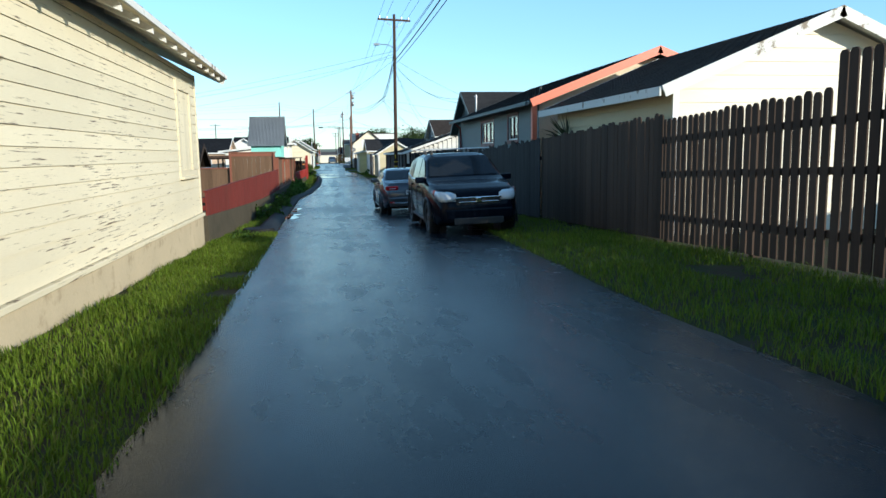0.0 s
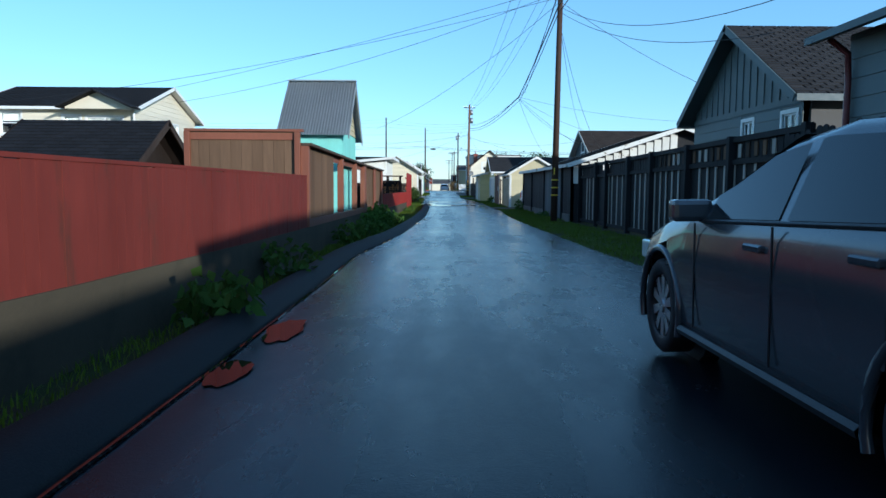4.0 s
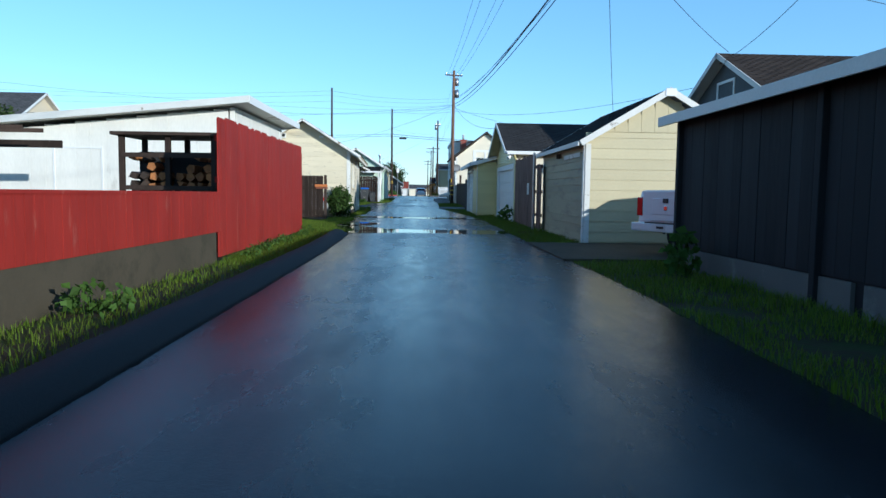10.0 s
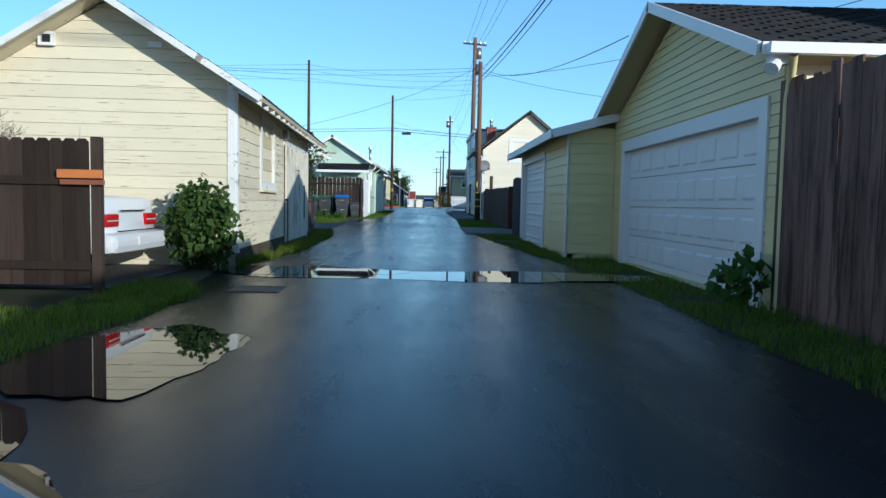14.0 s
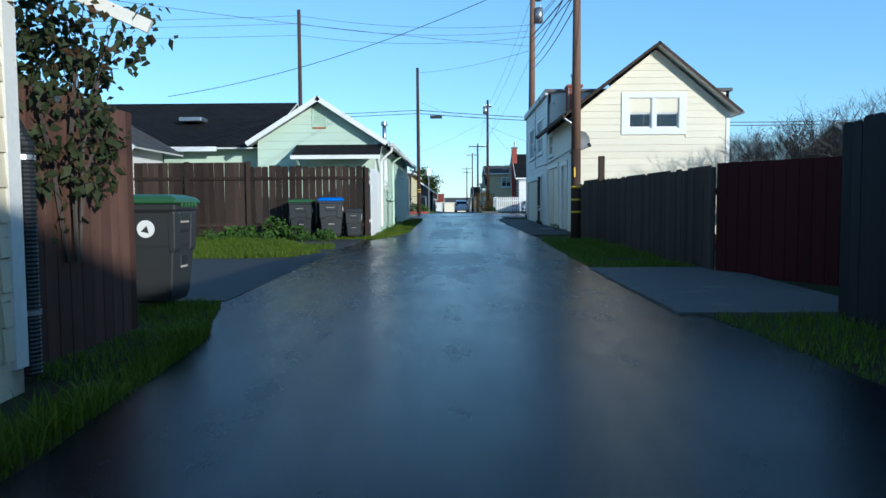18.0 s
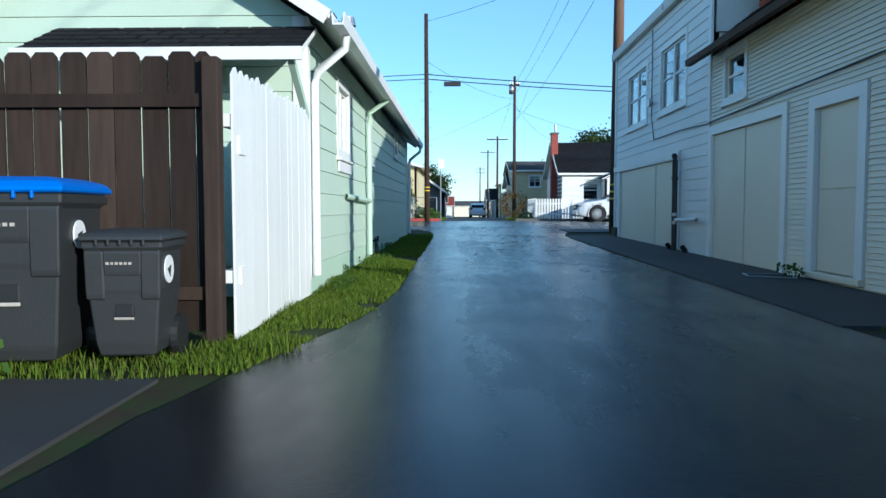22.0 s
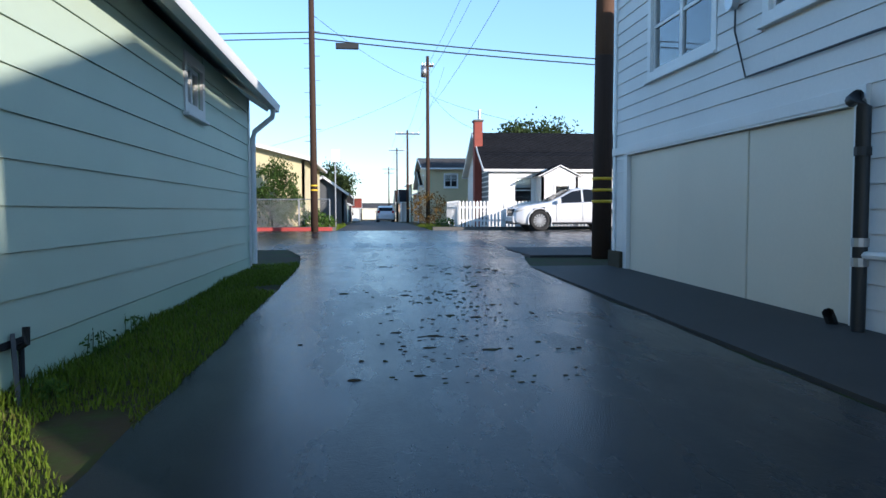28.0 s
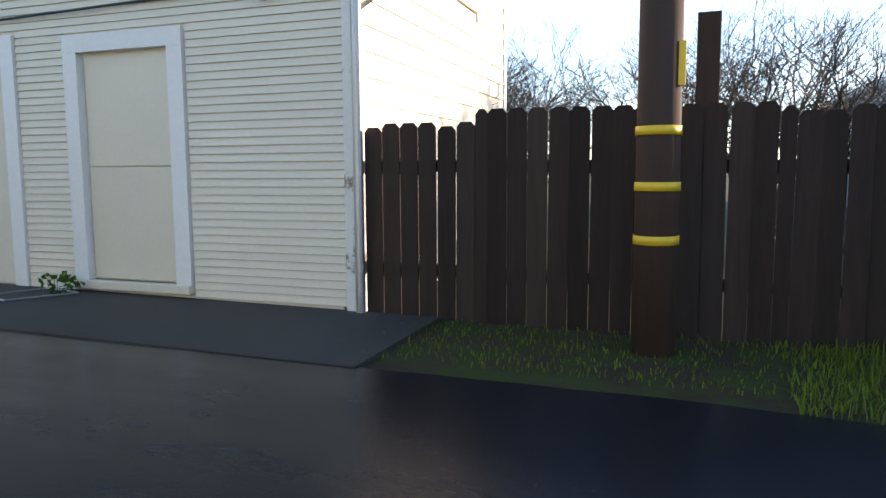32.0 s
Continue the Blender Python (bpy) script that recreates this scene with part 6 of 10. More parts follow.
def dark_barn():
    """A long low board shed; its nearer half stands under a taller gable."""
    h = thing("shed", "long dark board shed with grey doors and a shingle roof", "shed", (7, 54, G(54)))
    c, y0, ym, y1, zb, ze = 5.22, 46.6, 53.0, 62.0, G(54) - 0.15, 1.30
    xm, za, x1, xl, zl = 9.55, 2.70, 13.6, 7.4, 1.72
    part("wall", slab(nb(), "-x", c, y0, y1, zb, ze), BLACKWOOD, h)
    part("wall", slab(nb(), "-y", y0, c, x1, zb, ze, apex=(xm, za)), BLACKWOOD, h)
    part("wall", slab(nb(), "+y", ym, c, x1, zb, ze, apex=(xm, za)), BLACKWOOD, h)
    part("wall", slab(nb(), "+x", x1, y0, ym, zb, ze), BLACKWOOD, h)
    part("wall", slab(nb(), "+y", y1, c, xl, zb, ze), BLACKWOOD, h)
    part("wall", slab(nb(), "+x", xl, ym, y1, zb, zl - 0.08), BLACKWOOD, h)
    g = lambda k: (lambda u: G(u) + k)
    for a, b, m, k, sd in ((46.6, 48.4, BLACKWOOD, 0.3, 1), (48.5, 50.3, GREYBOARD, 0.04, 2), (50.4, 53.4, GREYBOARD, 0.04, 3), (53.4, 62.0, BLACKWOOD, 0.30, 4)):
        boards(h, "-x", c, a, b, g(k), lambda u: ze, 0.3 if m is GREYBOARD else 0.24, 0.006, m, "flat", 0.022, 0.0, sd, "board")
    for a, b in ((46.7, 48.3), (53.4, 54.7), (54.85, 55.6), (55.75, 57.2), (57.4, 62.0)):
        part("plinth", bar("-x", c, a, b, 0.002, 0.05, g(-0.1), 0.38), PALE_CONCRETE, h)
    for u in (48.42, 50.35, 53.42, 58.0, 61.95):
        post(h, "-x", c, u, 0.1, zb, ze, BLACKWOOD, 0.0)
    gable_roof_y(h, 4.95, x1 + 0.35, xm, y0 - 0.4, ym + 0.2, ze, za + 0.12, SHINGLE_BROWN, GREYWOOD, WHITE_OLD, 81, 0.16)
    roof_slope(h, (4.95, ym + 0.21, ze), (4.95, y1 + 0.3, ze), (xl + 0.1, ym + 0.21, zl), (xl + 0.1, y1 + 0.3, zl), SHINGLE_BROWN, WHITE_OLD, 83)
    part("eave_board", bbox(4.91, 4.948, ym + 0.2, y1 + 0.3, ze - 0.12, ze + 0.03), WHITE_OLD, h)
    for i in range(13):
        x = 5.3 + i * 0.32
        z = ze + (x - 4.95) * (za + 0.12 - ze) / (xm - 4.95)
        part("gable_board", bbox(x, x + 0.28, y0 - 0.022, y0 - 0.002, 0.55, z - 0.16), WHITE_OLD, h)


dark_barn()


def far_gable(name, label, c, y0, y1, x1, zb, ze, za, wall, roof, over=0.4, n="-x"):
    h = thing(name, label, "house", ((c + x1) / 2, (y0 + y1) / 2, zb))
    ym = (y0 + y1) / 2
    part("wall", slab(nb(), "-x", c, y0, y1, zb, ze, apex=(ym, za)), wall, h)
    part("wall", slab(nb(), "-y", y0, c, x1, zb, ze), wall, h)
    part("wall", slab(nb(), "+y", y1, c, x1, zb, ze), wall, h)
    part("wall", slab(nb(), "+x", x1, y0, y1, zb, ze, apex=(ym, za)), wall, h)
    gable_roof_x(h, y0 - over, y1 + over, ym, c - over, x1 + over, ze - 0.15, za + 0.1, roof, WHITE_OLD, WHITE_OLD, 91, 0.16)
    return h


_h = far_gable("house", "grey house with a broad brown shingle gable", 11.4, 71.2, 78.2, 18, G(75) - 0.2, 3.1, 4.75, GREYBOARD, SHINGLE_BROWN)
window(_h, "-x", 11.4, 74.2, 75.4, 3.2, 3.9, WHITE_TRIM, WHITE_TRIM, 0.09, 1, True)


def yellow_shed():
    h = thing("shed", "pale yellow clapboard shed with a dark gable roof", "shed", (6.6, 69, G(69)))
    x0, x1, y0, y1, zb, ze, za, xm = 4.8, 8.4, 66.8, 72.0, G(69) - 0.1, 1.22, 2.32, 6.6
    part("wall", slab(nb(), "-y", y0, x0, x1, zb, ze, apex=(xm, za)), PALE_YELLOW, h)
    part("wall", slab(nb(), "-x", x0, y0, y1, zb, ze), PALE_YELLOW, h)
    part("wall", slab(nb(), "+x", x1, y0, y1, zb, ze), PALE_YELLOW, h)
    part("wall", slab(nb(), "+y", y1, x0, x1, zb, ze, apex=(xm, za)), PALE_YELLOW, h)
    siding(h, "-y", y0, x0, x1, zb + 0.12, ze + 0.25, 0.235, PALE_YELLOW)
    boards(h, "-y", y0, x0 + 0.35, x1 - 0.35, lambda u: ze + 0.27, lambda u: max(ze + 0.33, za - abs(u + 0.15 - xm) * (za - ze) / (xm - x0) - 0.02), 0.3, 0.005, PALE_YELLOW, "flat", 0.02, 0.0, 3, "gable_board")
    # alley side: weathered boards with the wall's shade put into their colour
    siding(h, "-x", x0, y0, y1, zb + 0.12, ze, 0.185, YELLOW_WORN_SHADE)
    for n, c, u in (("-y", y0, x0 + 0.06), ("-x", x0, y0 + 0.05), ("-y", y0, x1 - 0.06), ("-x", x0, y1 - 0.06)):
        part("corner_board", wbox(nb(), n, c, u - 0.06, u + 0.06, 0.0, 0.034, zb + 0.05, ze), WHITE_OLD, h)
    part("hatch_trim", wbox(nb(), "-x", x0, 67.2, 69.0, 0.0, 0.035, 0.95, 1.05), WHITE_OLD, h)
    part("lamp_bracket", bbox(4.66, 4.76, 69.4, 69.5, 1.0, 1.12), GREYWOOD, h)
    gable_roof_y(h, x0 - 0.2, x1 + 0.25, xm, y0 - 0.25, y1 + 0.2, ze + 0.02, za + 0.12, SHINGLE_DARK, WHITE_OLD, WHITE_OLD, 95, 0.13)
    part("ridge_block", bbox(xm - 0.12, xm + 0.12, y0 - 0.30, y0 - 0.27, za - 0.05, za + 0.12), WHITE_TRIM, h)


yellow_shed()


def pink_fence():
    f = thing("fence", "tall faded red-brown board fence with peeling stain", "fence", (4.6, 74.8, G(75)))
    boards(f, "-x", 4.62, 72.45, 77.1, lambda u: G(u) - 0.04, lambda u: G(u) + 2.28, 0.15, 0.006, PINKWOOD, "flat", 0.02, 0.06, 31, "board")
    boards(f, "-x", 4.66, 71.6, 72.35, lambda u: G(u) - 0.04, lambda u: G(u) + 1.95, 0.15, 0.006, PINKWOOD, "flat", 0.02, 0.05, 32, "board")
    for k in (0.4, 1.1, 1.85):
        part("rail", bar("-x", 4.62, 71.6, 77.1, -0.07, -0.005, lambda u, k=k: G(u) + k, 0.09), PINKWOOD, f)
    part("metal_post", rod(nb(), (4.55, 72.38, G(73) - 0.1), (4.55, 72.38, G(73) + 2.32), 0.035, n=12), STEEL, f, "pale steel post")
    part("patch", wbox(nb(), "-x", 4.62, 73.55, 73.95, 0.028, 0.036, 0.05, 0.42), WHITE_OLD, f, "patch of flaking white paint")


pink_fence()


def panel_door(parent, n, c, u0, u1, z0, z1, cols, rows, mat):
    """A sectional garage door: each section a part, with pressed panels."""
    d = part("garage_door", wbox(nb(), n, c, u0, u1, -0.14, -0.10, z0, z1), mat, parent)
    dz, du = (z1 - z0) / rows, (u1 - u0) / cols
    for r in range(rows):
        s = part("section", bevel(wbox(nb(), n, c, u0 + 0.005, u1 - 0.005, -0.10, -0.07, z0 + r * dz + 0.006, z0 + (r + 1) * dz - 0.006), 0.006), mat, d)
        for k in range(cols):
            a, b = u0 + k * du + 0.07, u0 + (k + 1) * du - 0.07
            bm = nb()
            pr = [(a, -0.07), (a + 0.03, -0.055), (b - 0.03, -0.055), (b, -0.07)]
            zz = (z0 + r * dz + 0.10, z0 + (r + 1) * dz - 0.10)
            rings = []
            o = [(a, zz[0], -0.069), (b, zz[0], -0.069), (b, zz[1], -0.069), (a, zz[1], -0.069)]
            i = [(a + 0.03, zz[0] + 0.03, -0.056), (b - 0.03, zz[0] + 0.03, -0.056), (b - 0.03, zz[1] - 0.03, -0.056), (a + 0.03, zz[1] - 0.03, -0.056)]
            loft(bm, [[put(n, c, u, d_, z) for u, z, d_ in o], [put(n, c, u, d_, z) for u, z, d_ in i]])
            part("pressed_panel", bm, mat, s)
    return d


def door_casing(parent, n, c, u0, u1, z0, z1, w, mat, out=0.045):
    """Two jambs and a head round a doorway, standing 6 mm into the opening."""
    e = 0.006
    part("door_jamb", wbox(nb(), n, c, u0 - w, u0 + e, -0.10, out, z0, z1 - e), mat, parent)
    part("door_jamb", wbox(nb(), n, c, u1 - e, u1 + w, -0.10, out, z0, z1 - e), mat, parent)
    return part("door_head", wbox(nb(), n, c, u0 - w, u1 + w, -0.10, out + 0.003, z1 - e, z1 + w), mat, parent)


def yellow_garage():
    h = thing("garage", "yellow gabled garage with a white sectional door", "garage", (7.5, 80.2, G(80)))
    c, y0, y1, zb, ze, za, ym = 4.62, 77.05, 83.4, G(80) - 0.05, 1.62, 2.78, 80.3
    door = (77.5, 82.62, zb + 0.05, 1.02)
    part("wall", slab(nb(), "-x", c, y0, y1, zb, ze, [door], apex=(ym, za)), YELLOW, h)
    part("wall", slab(nb(), "-y", y0, c, 11, zb, ze), CREAM_WALL, h)
    part("wall", slab(nb(), "+y", y1, c, 11, zb, ze), YELLOW, h)
    part("wall", slab(nb(), "+x", 11, y0, y1, zb, ze, apex=(ym, za)), YELLOW, h)
    siding(h, "-x", c, y0, y1, zb + 0.1, ze, 0.12, YELLOW, [(77.3, 82.82, zb, 1.24)], apex=(ym, za))
    siding(h, "-y", y0, c, 7.5, zb + 0.1, ze, 0.16, CREAM_WALL)
    door_casing(h, "-x", c, door[0], door[1], zb, door[3], 0.19, WHITE_TRIM)
    panel_door(h, "-x", c, *door, 8, 4, WHITE_TRIM)
    gable_roof_x(h, y0 - 0.3, y1 + 0.3, ym, c - 0.4, 11.4, ze - 0.02, za + 0.18, SHINGLE_WORN, PALE_YELLOW, WHITE_TRIM, 101, 0.14)
    part("gutter", prism(nb(), [(76.62, 1.50), (76.72, 1.50), (76.73, 1.60), (76.61, 1.60)], "x", 4.25, 11.3), WHITE_TRIM, h)
    part("downspout", tube(nb(), [(4.5, 76.68, 1.5), (4.62, 76.95, 1.3), (4.62, 76.99, 1.1), (4.62, 76.99, zb)], 0.04, 8), YELLOW, h, smooth=True)
    l = part("flood_lamp", bbox(4.34, 4.5, 76.75, 76.9, 1.42, 1.52), WHITE_TRIM, h)
    part("lamp_head", rod(nb(), (4.36, 76.72, 1.42), (4.28, 76.66, 1.35), 0.05, 0.07), WHITE_TRIM, l)


yellow_garage()


def low_garage():
    h = thing("garage", "low yellow garage with a white sectional door and sloping roof", "garage", (6, 86.5, G(87)))
    c, y0, y1, zb, ze = 3.75, 83.42, 90.0, G(87) - 0.05, 1.5
    door = (86.15, 89.62, zb + 0.04, 1.12)
    part("wall", slab(nb(), "-x", c, y0, y1, zb, ze, [door]), YELLOW, h)
    part("wall", slab(nb(), "-y", y0, c, 8.5, zb, ze), YELLOW, h)
    part("wall", slab(nb(), "+y", y1, c, 8.5, zb, ze - 0.06), YELLOW, h)
    part("wall", slab(nb(), "+x", 8.5, y0, y1, zb, ze + 0.5), YELLOW, h)
    siding(h, "-x", c, y0, y1, zb + 0.1, ze, 0.19, YELLOW, [(86.0, 89.78, zb, 1.3)])
    siding(h, "-y", y0, c, 4.6, zb + 0.1, ze, 0.19, YELLOW)
    door_casing(h, "-x", c, door[0], door[1], zb, door[3], 0.13, WHITE_TRIM)
    panel_door(h, "-x", c, *door, 4, 7, WHITE_TRIM)
    for n, cc, u in (("-x", c, y0 + 0.05), ("-x", c, y1 - 0.05)):
        part("corner_board", wbox(nb(), n, cc, u - 0.05, u + 0.05, 0.0, 0.034, zb + 0.05, ze), WHITE_TRIM, h)
    ez = 1.42
    roof_slope(h, (3.38, y0 - 0.2, ez), (3.38, y1 + 0.35, ez), (8.9, y0 - 0.2, ez + 1.5), (8.9, y1 + 0.35, ez + 1.5), SHINGLE_WORN, WHITE_TRIM, 111)
    part("fascia", plank(nb(), (3.36, y0 - 0.2, ez + 0.03), (3.36, y1 + 0.35, ez + 0.03), 0.03, 0.16), WHITE_TRIM, h)
    for y in (y0 - 0.22, y1 + 0.37):
        part("barge_board", plank(nb(), (3.36, y, ez + 0.03), (8.9, y, ez + 1.53), 0.03, 0.16), WHITE_TRIM, h)


low_garage()


def right_dark_fences():
    f = thing("fence", "dark board fence with a deep red section", "fence", (4.0, 100, G(100)), "dark board fences")
    g0 = lambda u: G(u) - 0.06
    boards(f, "-x", 4.02, 95.7, 103.9, g0, lambda u: G(u) + 1.52, 0.15, 0.004, DARKWOOD, "dog", 0.02, 0.012, 41, "board")
    boards(f, "-x", 4.02, 103.9, 105.95, g0, lambda u: G(u) + 1.56, 0.15, 0.005, DARKWOOD, "dog", 0.02, 0.015, 43, "board")
    boards(f, "-x", 4.02, 105.95, 106.85, g0, lambda u: G(u) + 1.46, 0.15, 0.009, DARKWOOD, "dog", 0.02, 0.01, 44, "board")
    red = lambda u: 4.02 + 0.58 * (95.7 - u)
    for i in range(24):
        u, v = 91.9 + i * 3.8 / 24, 91.9 + (i + 1) * 3.8 / 24 - 0.006
        part("board", loft(nb(), [[(red(u), u, z), (red(v), v, z), (red(v) + 0.02, v + 0.015, z), (red(u) + 0.02, u + 0.015, z)] for z in (G(u) - 0.06, G(u) + 1.55)]), DEEPRED, f)
    part("backing", loft(nb(), [[(red(91.9) + 0.024, 91.91, z), (red(95.7) + 0.024, 95.7, z), (red(95.7) + 0.05, 95.72, z), (red(91.9) + 0.05, 91.93, z)] for z in (G(93) - 0.06, G(93) + 1.5)]), DEEPRED, f)
    for k in (0.3, 1.1):
        part("rail", bar("-x", 4.02, 95.7, 106.85, -0.06, -0.005, lambda u, k=k: G(u) + k, 0.09), DARKWOOD, f)
    for u in (96.6, 99.0, 101.4):
        post(f, "-x", 4.02, u, 0.1, G(u) - 0.1, G(u) + 1.5, DARKWOOD, -0.14)
    post(f, "-x", 4.1, 104.34, 0.15, G(103), G(103) + 2.18, GREYWOOD, -0.14, "tall_post")
    g = thing("fence", "tall black board fence between the garage and the driveway", "fence", (4.6, 92, G(91)), "dark board fences")
    boards(g, "-x", 3.74, 90.05, 91.9, g0, lambda u: G(u) + 1.72, 0.15, 0.003, BLACKWOOD, "dog", 0.02, 0.02, 45, "board")
    part("return_panel", wbox(nb(), "+y", 91.9, 3.75, 6.3, -0.03, 0.0, G(92) + 0.02, G(92) + 1.68), BLACKWOOD, g)


right_dark_fences()


def white_building():
    h = thing("house", "white two-storey clapboard building with big cream doors", "house", (6.5, 114, G(113)))
    c, y0, ym, y1 = 3.95, 106.9, 113.45, 121.2
    zb = -0.80
    ze, za, xm = 2.86, 4.72, 6.3
    fw = [(5.5, 6.17, 2.40, 3.28), (6.30, 6.98, 2.40, 3.28)]
    part("wall", slab(nb(), "-y", y0, c, 8.5, zb, ze, fw, apex=(xm, za)), CREAM_WALL, h)
    d1, d2, w0 = (108.62, 109.62, -0.62, 1.42), (110.52, 113.28, -0.72, 1.47), (111.92, 112.72, 2.02, 2.70)
    part("wall", slab(nb(), "-x", c, y0, ym, zb, ze, [d1, d2, w0]), CREAM_DOOR, h)
    d3 = (115.25, 120.55, -0.82, 1.2)
    w1, w2 = (117.85, 119.7, 2.32, 3.6), (114.9, 116.62, 2.35, 3.64)
    part("wall", slab(nb(), "-x", c, ym, y1, zb, 4.5, [d3, w1, w2]), WHITE_WALL, h)
    part("wall", slab(nb(), "+y", y1, c, 11, zb, 4.5), WHITE_WALL, h)
    part("wall", slab(nb(), "-y", ym, c, 8.5, ze, 4.5), WHITE_WALL, h)
    part("wall", slab(nb(), "+x", 8.5, y0, ym, zb, ze), WHITE_WALL, h)
    part("wall", slab(nb(), "+x", 11, ym, y1, zb, 4.5), WHITE_WALL, h)
    part("wall", slab(nb(), "-y", ym, 8.5, 11, zb, 4.5), WHITE_WALL, h)
    bm = box(nb(), c - 0.12, 11.1, ym - 0.1, y1 + 0.1, 4.5, 4.62)
    part("roof", bm, ROOF_FELT, h)
    part("cornice", bevel(wbox(nb(), "-x", c, ym - 0.05, y1 + 0.12, 0.0, 0.14, 4.38, 4.62), 0.02), WHITE_OLD, h)
    siding(h, "-y", y0, c + 0.05, 8.5, zb + 0.3, ze, 0.2, CREAM_WALL, [(5.27, 7.2, 2.2, 3.45)], apex=(xm, za))
    siding(h, "-x", c, y0 + 0.04, ym - 0.06, zb + 0.08, ze, 0.068, CREAM_DOOR, [(108.45, 109.79, -1, 1.6), (110.36, ym, -1, 1.62), (111.8, 112.84, 1.9, 2.84)])
    siding(h, "-x", c, ym + 0.06, y1 - 0.06, zb + 0.1, 4.38, 0.205, WHITE_WALL, [(115.1, 120.7, -1, 1.36), (117.72, 119.83, 2.19, 3.74), (114.77, 116.75, 2.22, 3.78)])
    w = window(h, "-y", y0, *fw[0], WHITE_TRIM, WHITE_TRIM, 0.02, 1, True, False, 0.55)
    w = window(h, "-y", y0, *fw[1], WHITE_TRIM, WHITE_TRIM, 0.02, 1, True, False, 0.55)
    part("window_casing", wframe("-y", y0, 5.28, 7.2, 2.2, 3.45, 5.48, 7.0, 2.38, 3.3, 0.0, 0.045), WHITE_TRIM, h)
    part("mullion", wbox(nb(), "-y", y0, 6.19, 6.28, 0.0, 0.045, 2.38, 3.3), WHITE_TRIM, h)
    window(h, "-x", c, *w0, WHITE_TRIM, WHITE_TRIM, 0.11, 1, True, True, 0.0)
    window(h, "-x", c, *w1, WHITE_TRIM, WHITE_TRIM, 0.12, 2, True, True, 0.2)
    window(h, "-x", c, *w2, WHITE_TRIM, WHITE_TRIM, 0.12, 2, True, True, 0.2)
    # single door with a plain blind panel
    door_casing(h, "-x", c, d1[0], d1[1], d1[2], d1[3], 0.15, WHITE_TRIM)
    d = part("door", wbox(nb(), "-x", c, d1[0], d1[1], -0.075, -0.04, d1[2], d1[3]), CREAM_DOOR, h, "plain cream door in two panels")
    for k, l in ((d1[2] + 0.01, 0.40), (0.41, d1[3] - 0.02)):
        part("door_panel", bevel(wbox(nb(), "-x", c, d1[0] + 0.03, d1[1] - 0.03, -0.04, -0.022, k, l), 0.006), CREAM_DOOR, d)
    part("threshold", bevel(wbox(nb(), "-x", c, d1[0] - 0.15, d1[1] + 0.15, -0.1, 0.08, d1[2] - 0.08, d1[2]), 0.008), CREAM_DOOR, d)
    # pair of big garage doors
    for q, leaves, lab in ((d2, 2, "pair of flat cream garage doors"), (d3, 3, "wide flat cream sliding doors")):
        door_casing(h, "-x", c, q[0], q[1], q[2], q[3], 0.15, WHITE_TRIM)
        d = part("garage_door", wbox(nb(), "-x", c, q[0], q[1], -0.09, -0.05, q[2], q[3]), CREAM_DOOR, h, lab)
        s = (q[1] - q[0]) / leaves
        for i in range(leaves):
            part("door_leaf", bevel(wbox(nb(), "-x", c, q[0] + i * s + 0.006, q[0] + (i + 1) * s - 0.006, -0.05, -0.018 + 0.012 * (i % 2), q[2] + 0.01, q[3] - 0.015), 0.006), CREAM_DOOR, d)
        for z in (-0.45, 0.35, 1.1):
            part("hinge", wbox(nb(), "-x", c, q[0] + 0.02, q[0] + 0.1, -0.016, -0.006, z, z + 0.1), CREAM_DOOR, d)
    part("corner_board", wbox(nb(), "-x", c, ym - 0.06, ym + 0.06, 0.0, 0.045, 1.6, 4.4), WHITE_TRIM, h)
    part("corner_board", wbox(nb(), "-x", c, y1 - 0.1, y1 + 0.01, 0.0, 0.045, zb, 4.4), WHITE_TRIM, h)
    part("corner_board", wbox(nb(), "-x", c, y0, y0 + 0.08, 0.0, 0.035, zb, ze), WHITE_OLD, h)
    part("corner_board", wbox(nb(), "-y", y0, c - 0.02, c + 0.1, 0.0, 0.035, zb, ze), WHITE_OLD, h)
    part("corner_board", wbox(nb(), "-y", y0, 8.4, 8.51, 0.0, 0.035, zb, ze), WHITE_TRIM, h)
    part("belt_board", wbox(nb(), "-x", c, 115.1, y1, 0.046, 0.06, 1.22, 1.34), WHITE_TRIM, h)
    part("foundation", wbox(nb(), "-x", c, 120.7, y1 + 0.05, 0.002, 0.1, -0.9, -0.35), CONCRETE, h)
    gable_roof_y(h, c - 0.36, 8.78, xm, y0 - 0.35, ym + 0.0, ze - 0.05, za + 0.14, SHINGLE_DARK, WHITE_TRIM, GREYWOOD, 121, 0.075)
    part("gutter", prism(nb(), [(3.48, 2.70), (3.58, 2.70), (3.59, 2.80), (3.47, 2.80)], "y", y0 - 0.3, ym), GREYWOOD, h)
    part("downspout", tube(nb(), [(3.53, 106.85, 2.72), (3.86, 106.85, 2.5), (3.9, 106.85, 2.1), (3.9, 106.85, zb)], 0.04, 8), STEEL, h, smooth=True)
    # drain pipes and meter
    p = part("soil_pipe", tube(nb(), [(3.84, 115.2, 1.22), (3.80, 115.08, 1.24), (3.79, 114.98, 1.14), (3.79, 114.98, zb + 0.05)], 0.055, 10), BLACK_PLASTIC, h, "black drain pipe with couplings", smooth=True)
    for z in (0.02, -0.14, 0.75):
        part("coupling", rod(nb(), (3.79, 114.98, z), (3.79, 114.98, z + 0.07), 0.066, n=12), STEEL if z < 0.5 else BLACK_PLASTIC, p)
    part("branch_pipe", tube(nb(), [(3.8, 114.95, -0.05), (3.83, 114.3, -0.04), (3.83, 113.75, -0.03)], 0.035, 8), WHITE_TRIM, p)
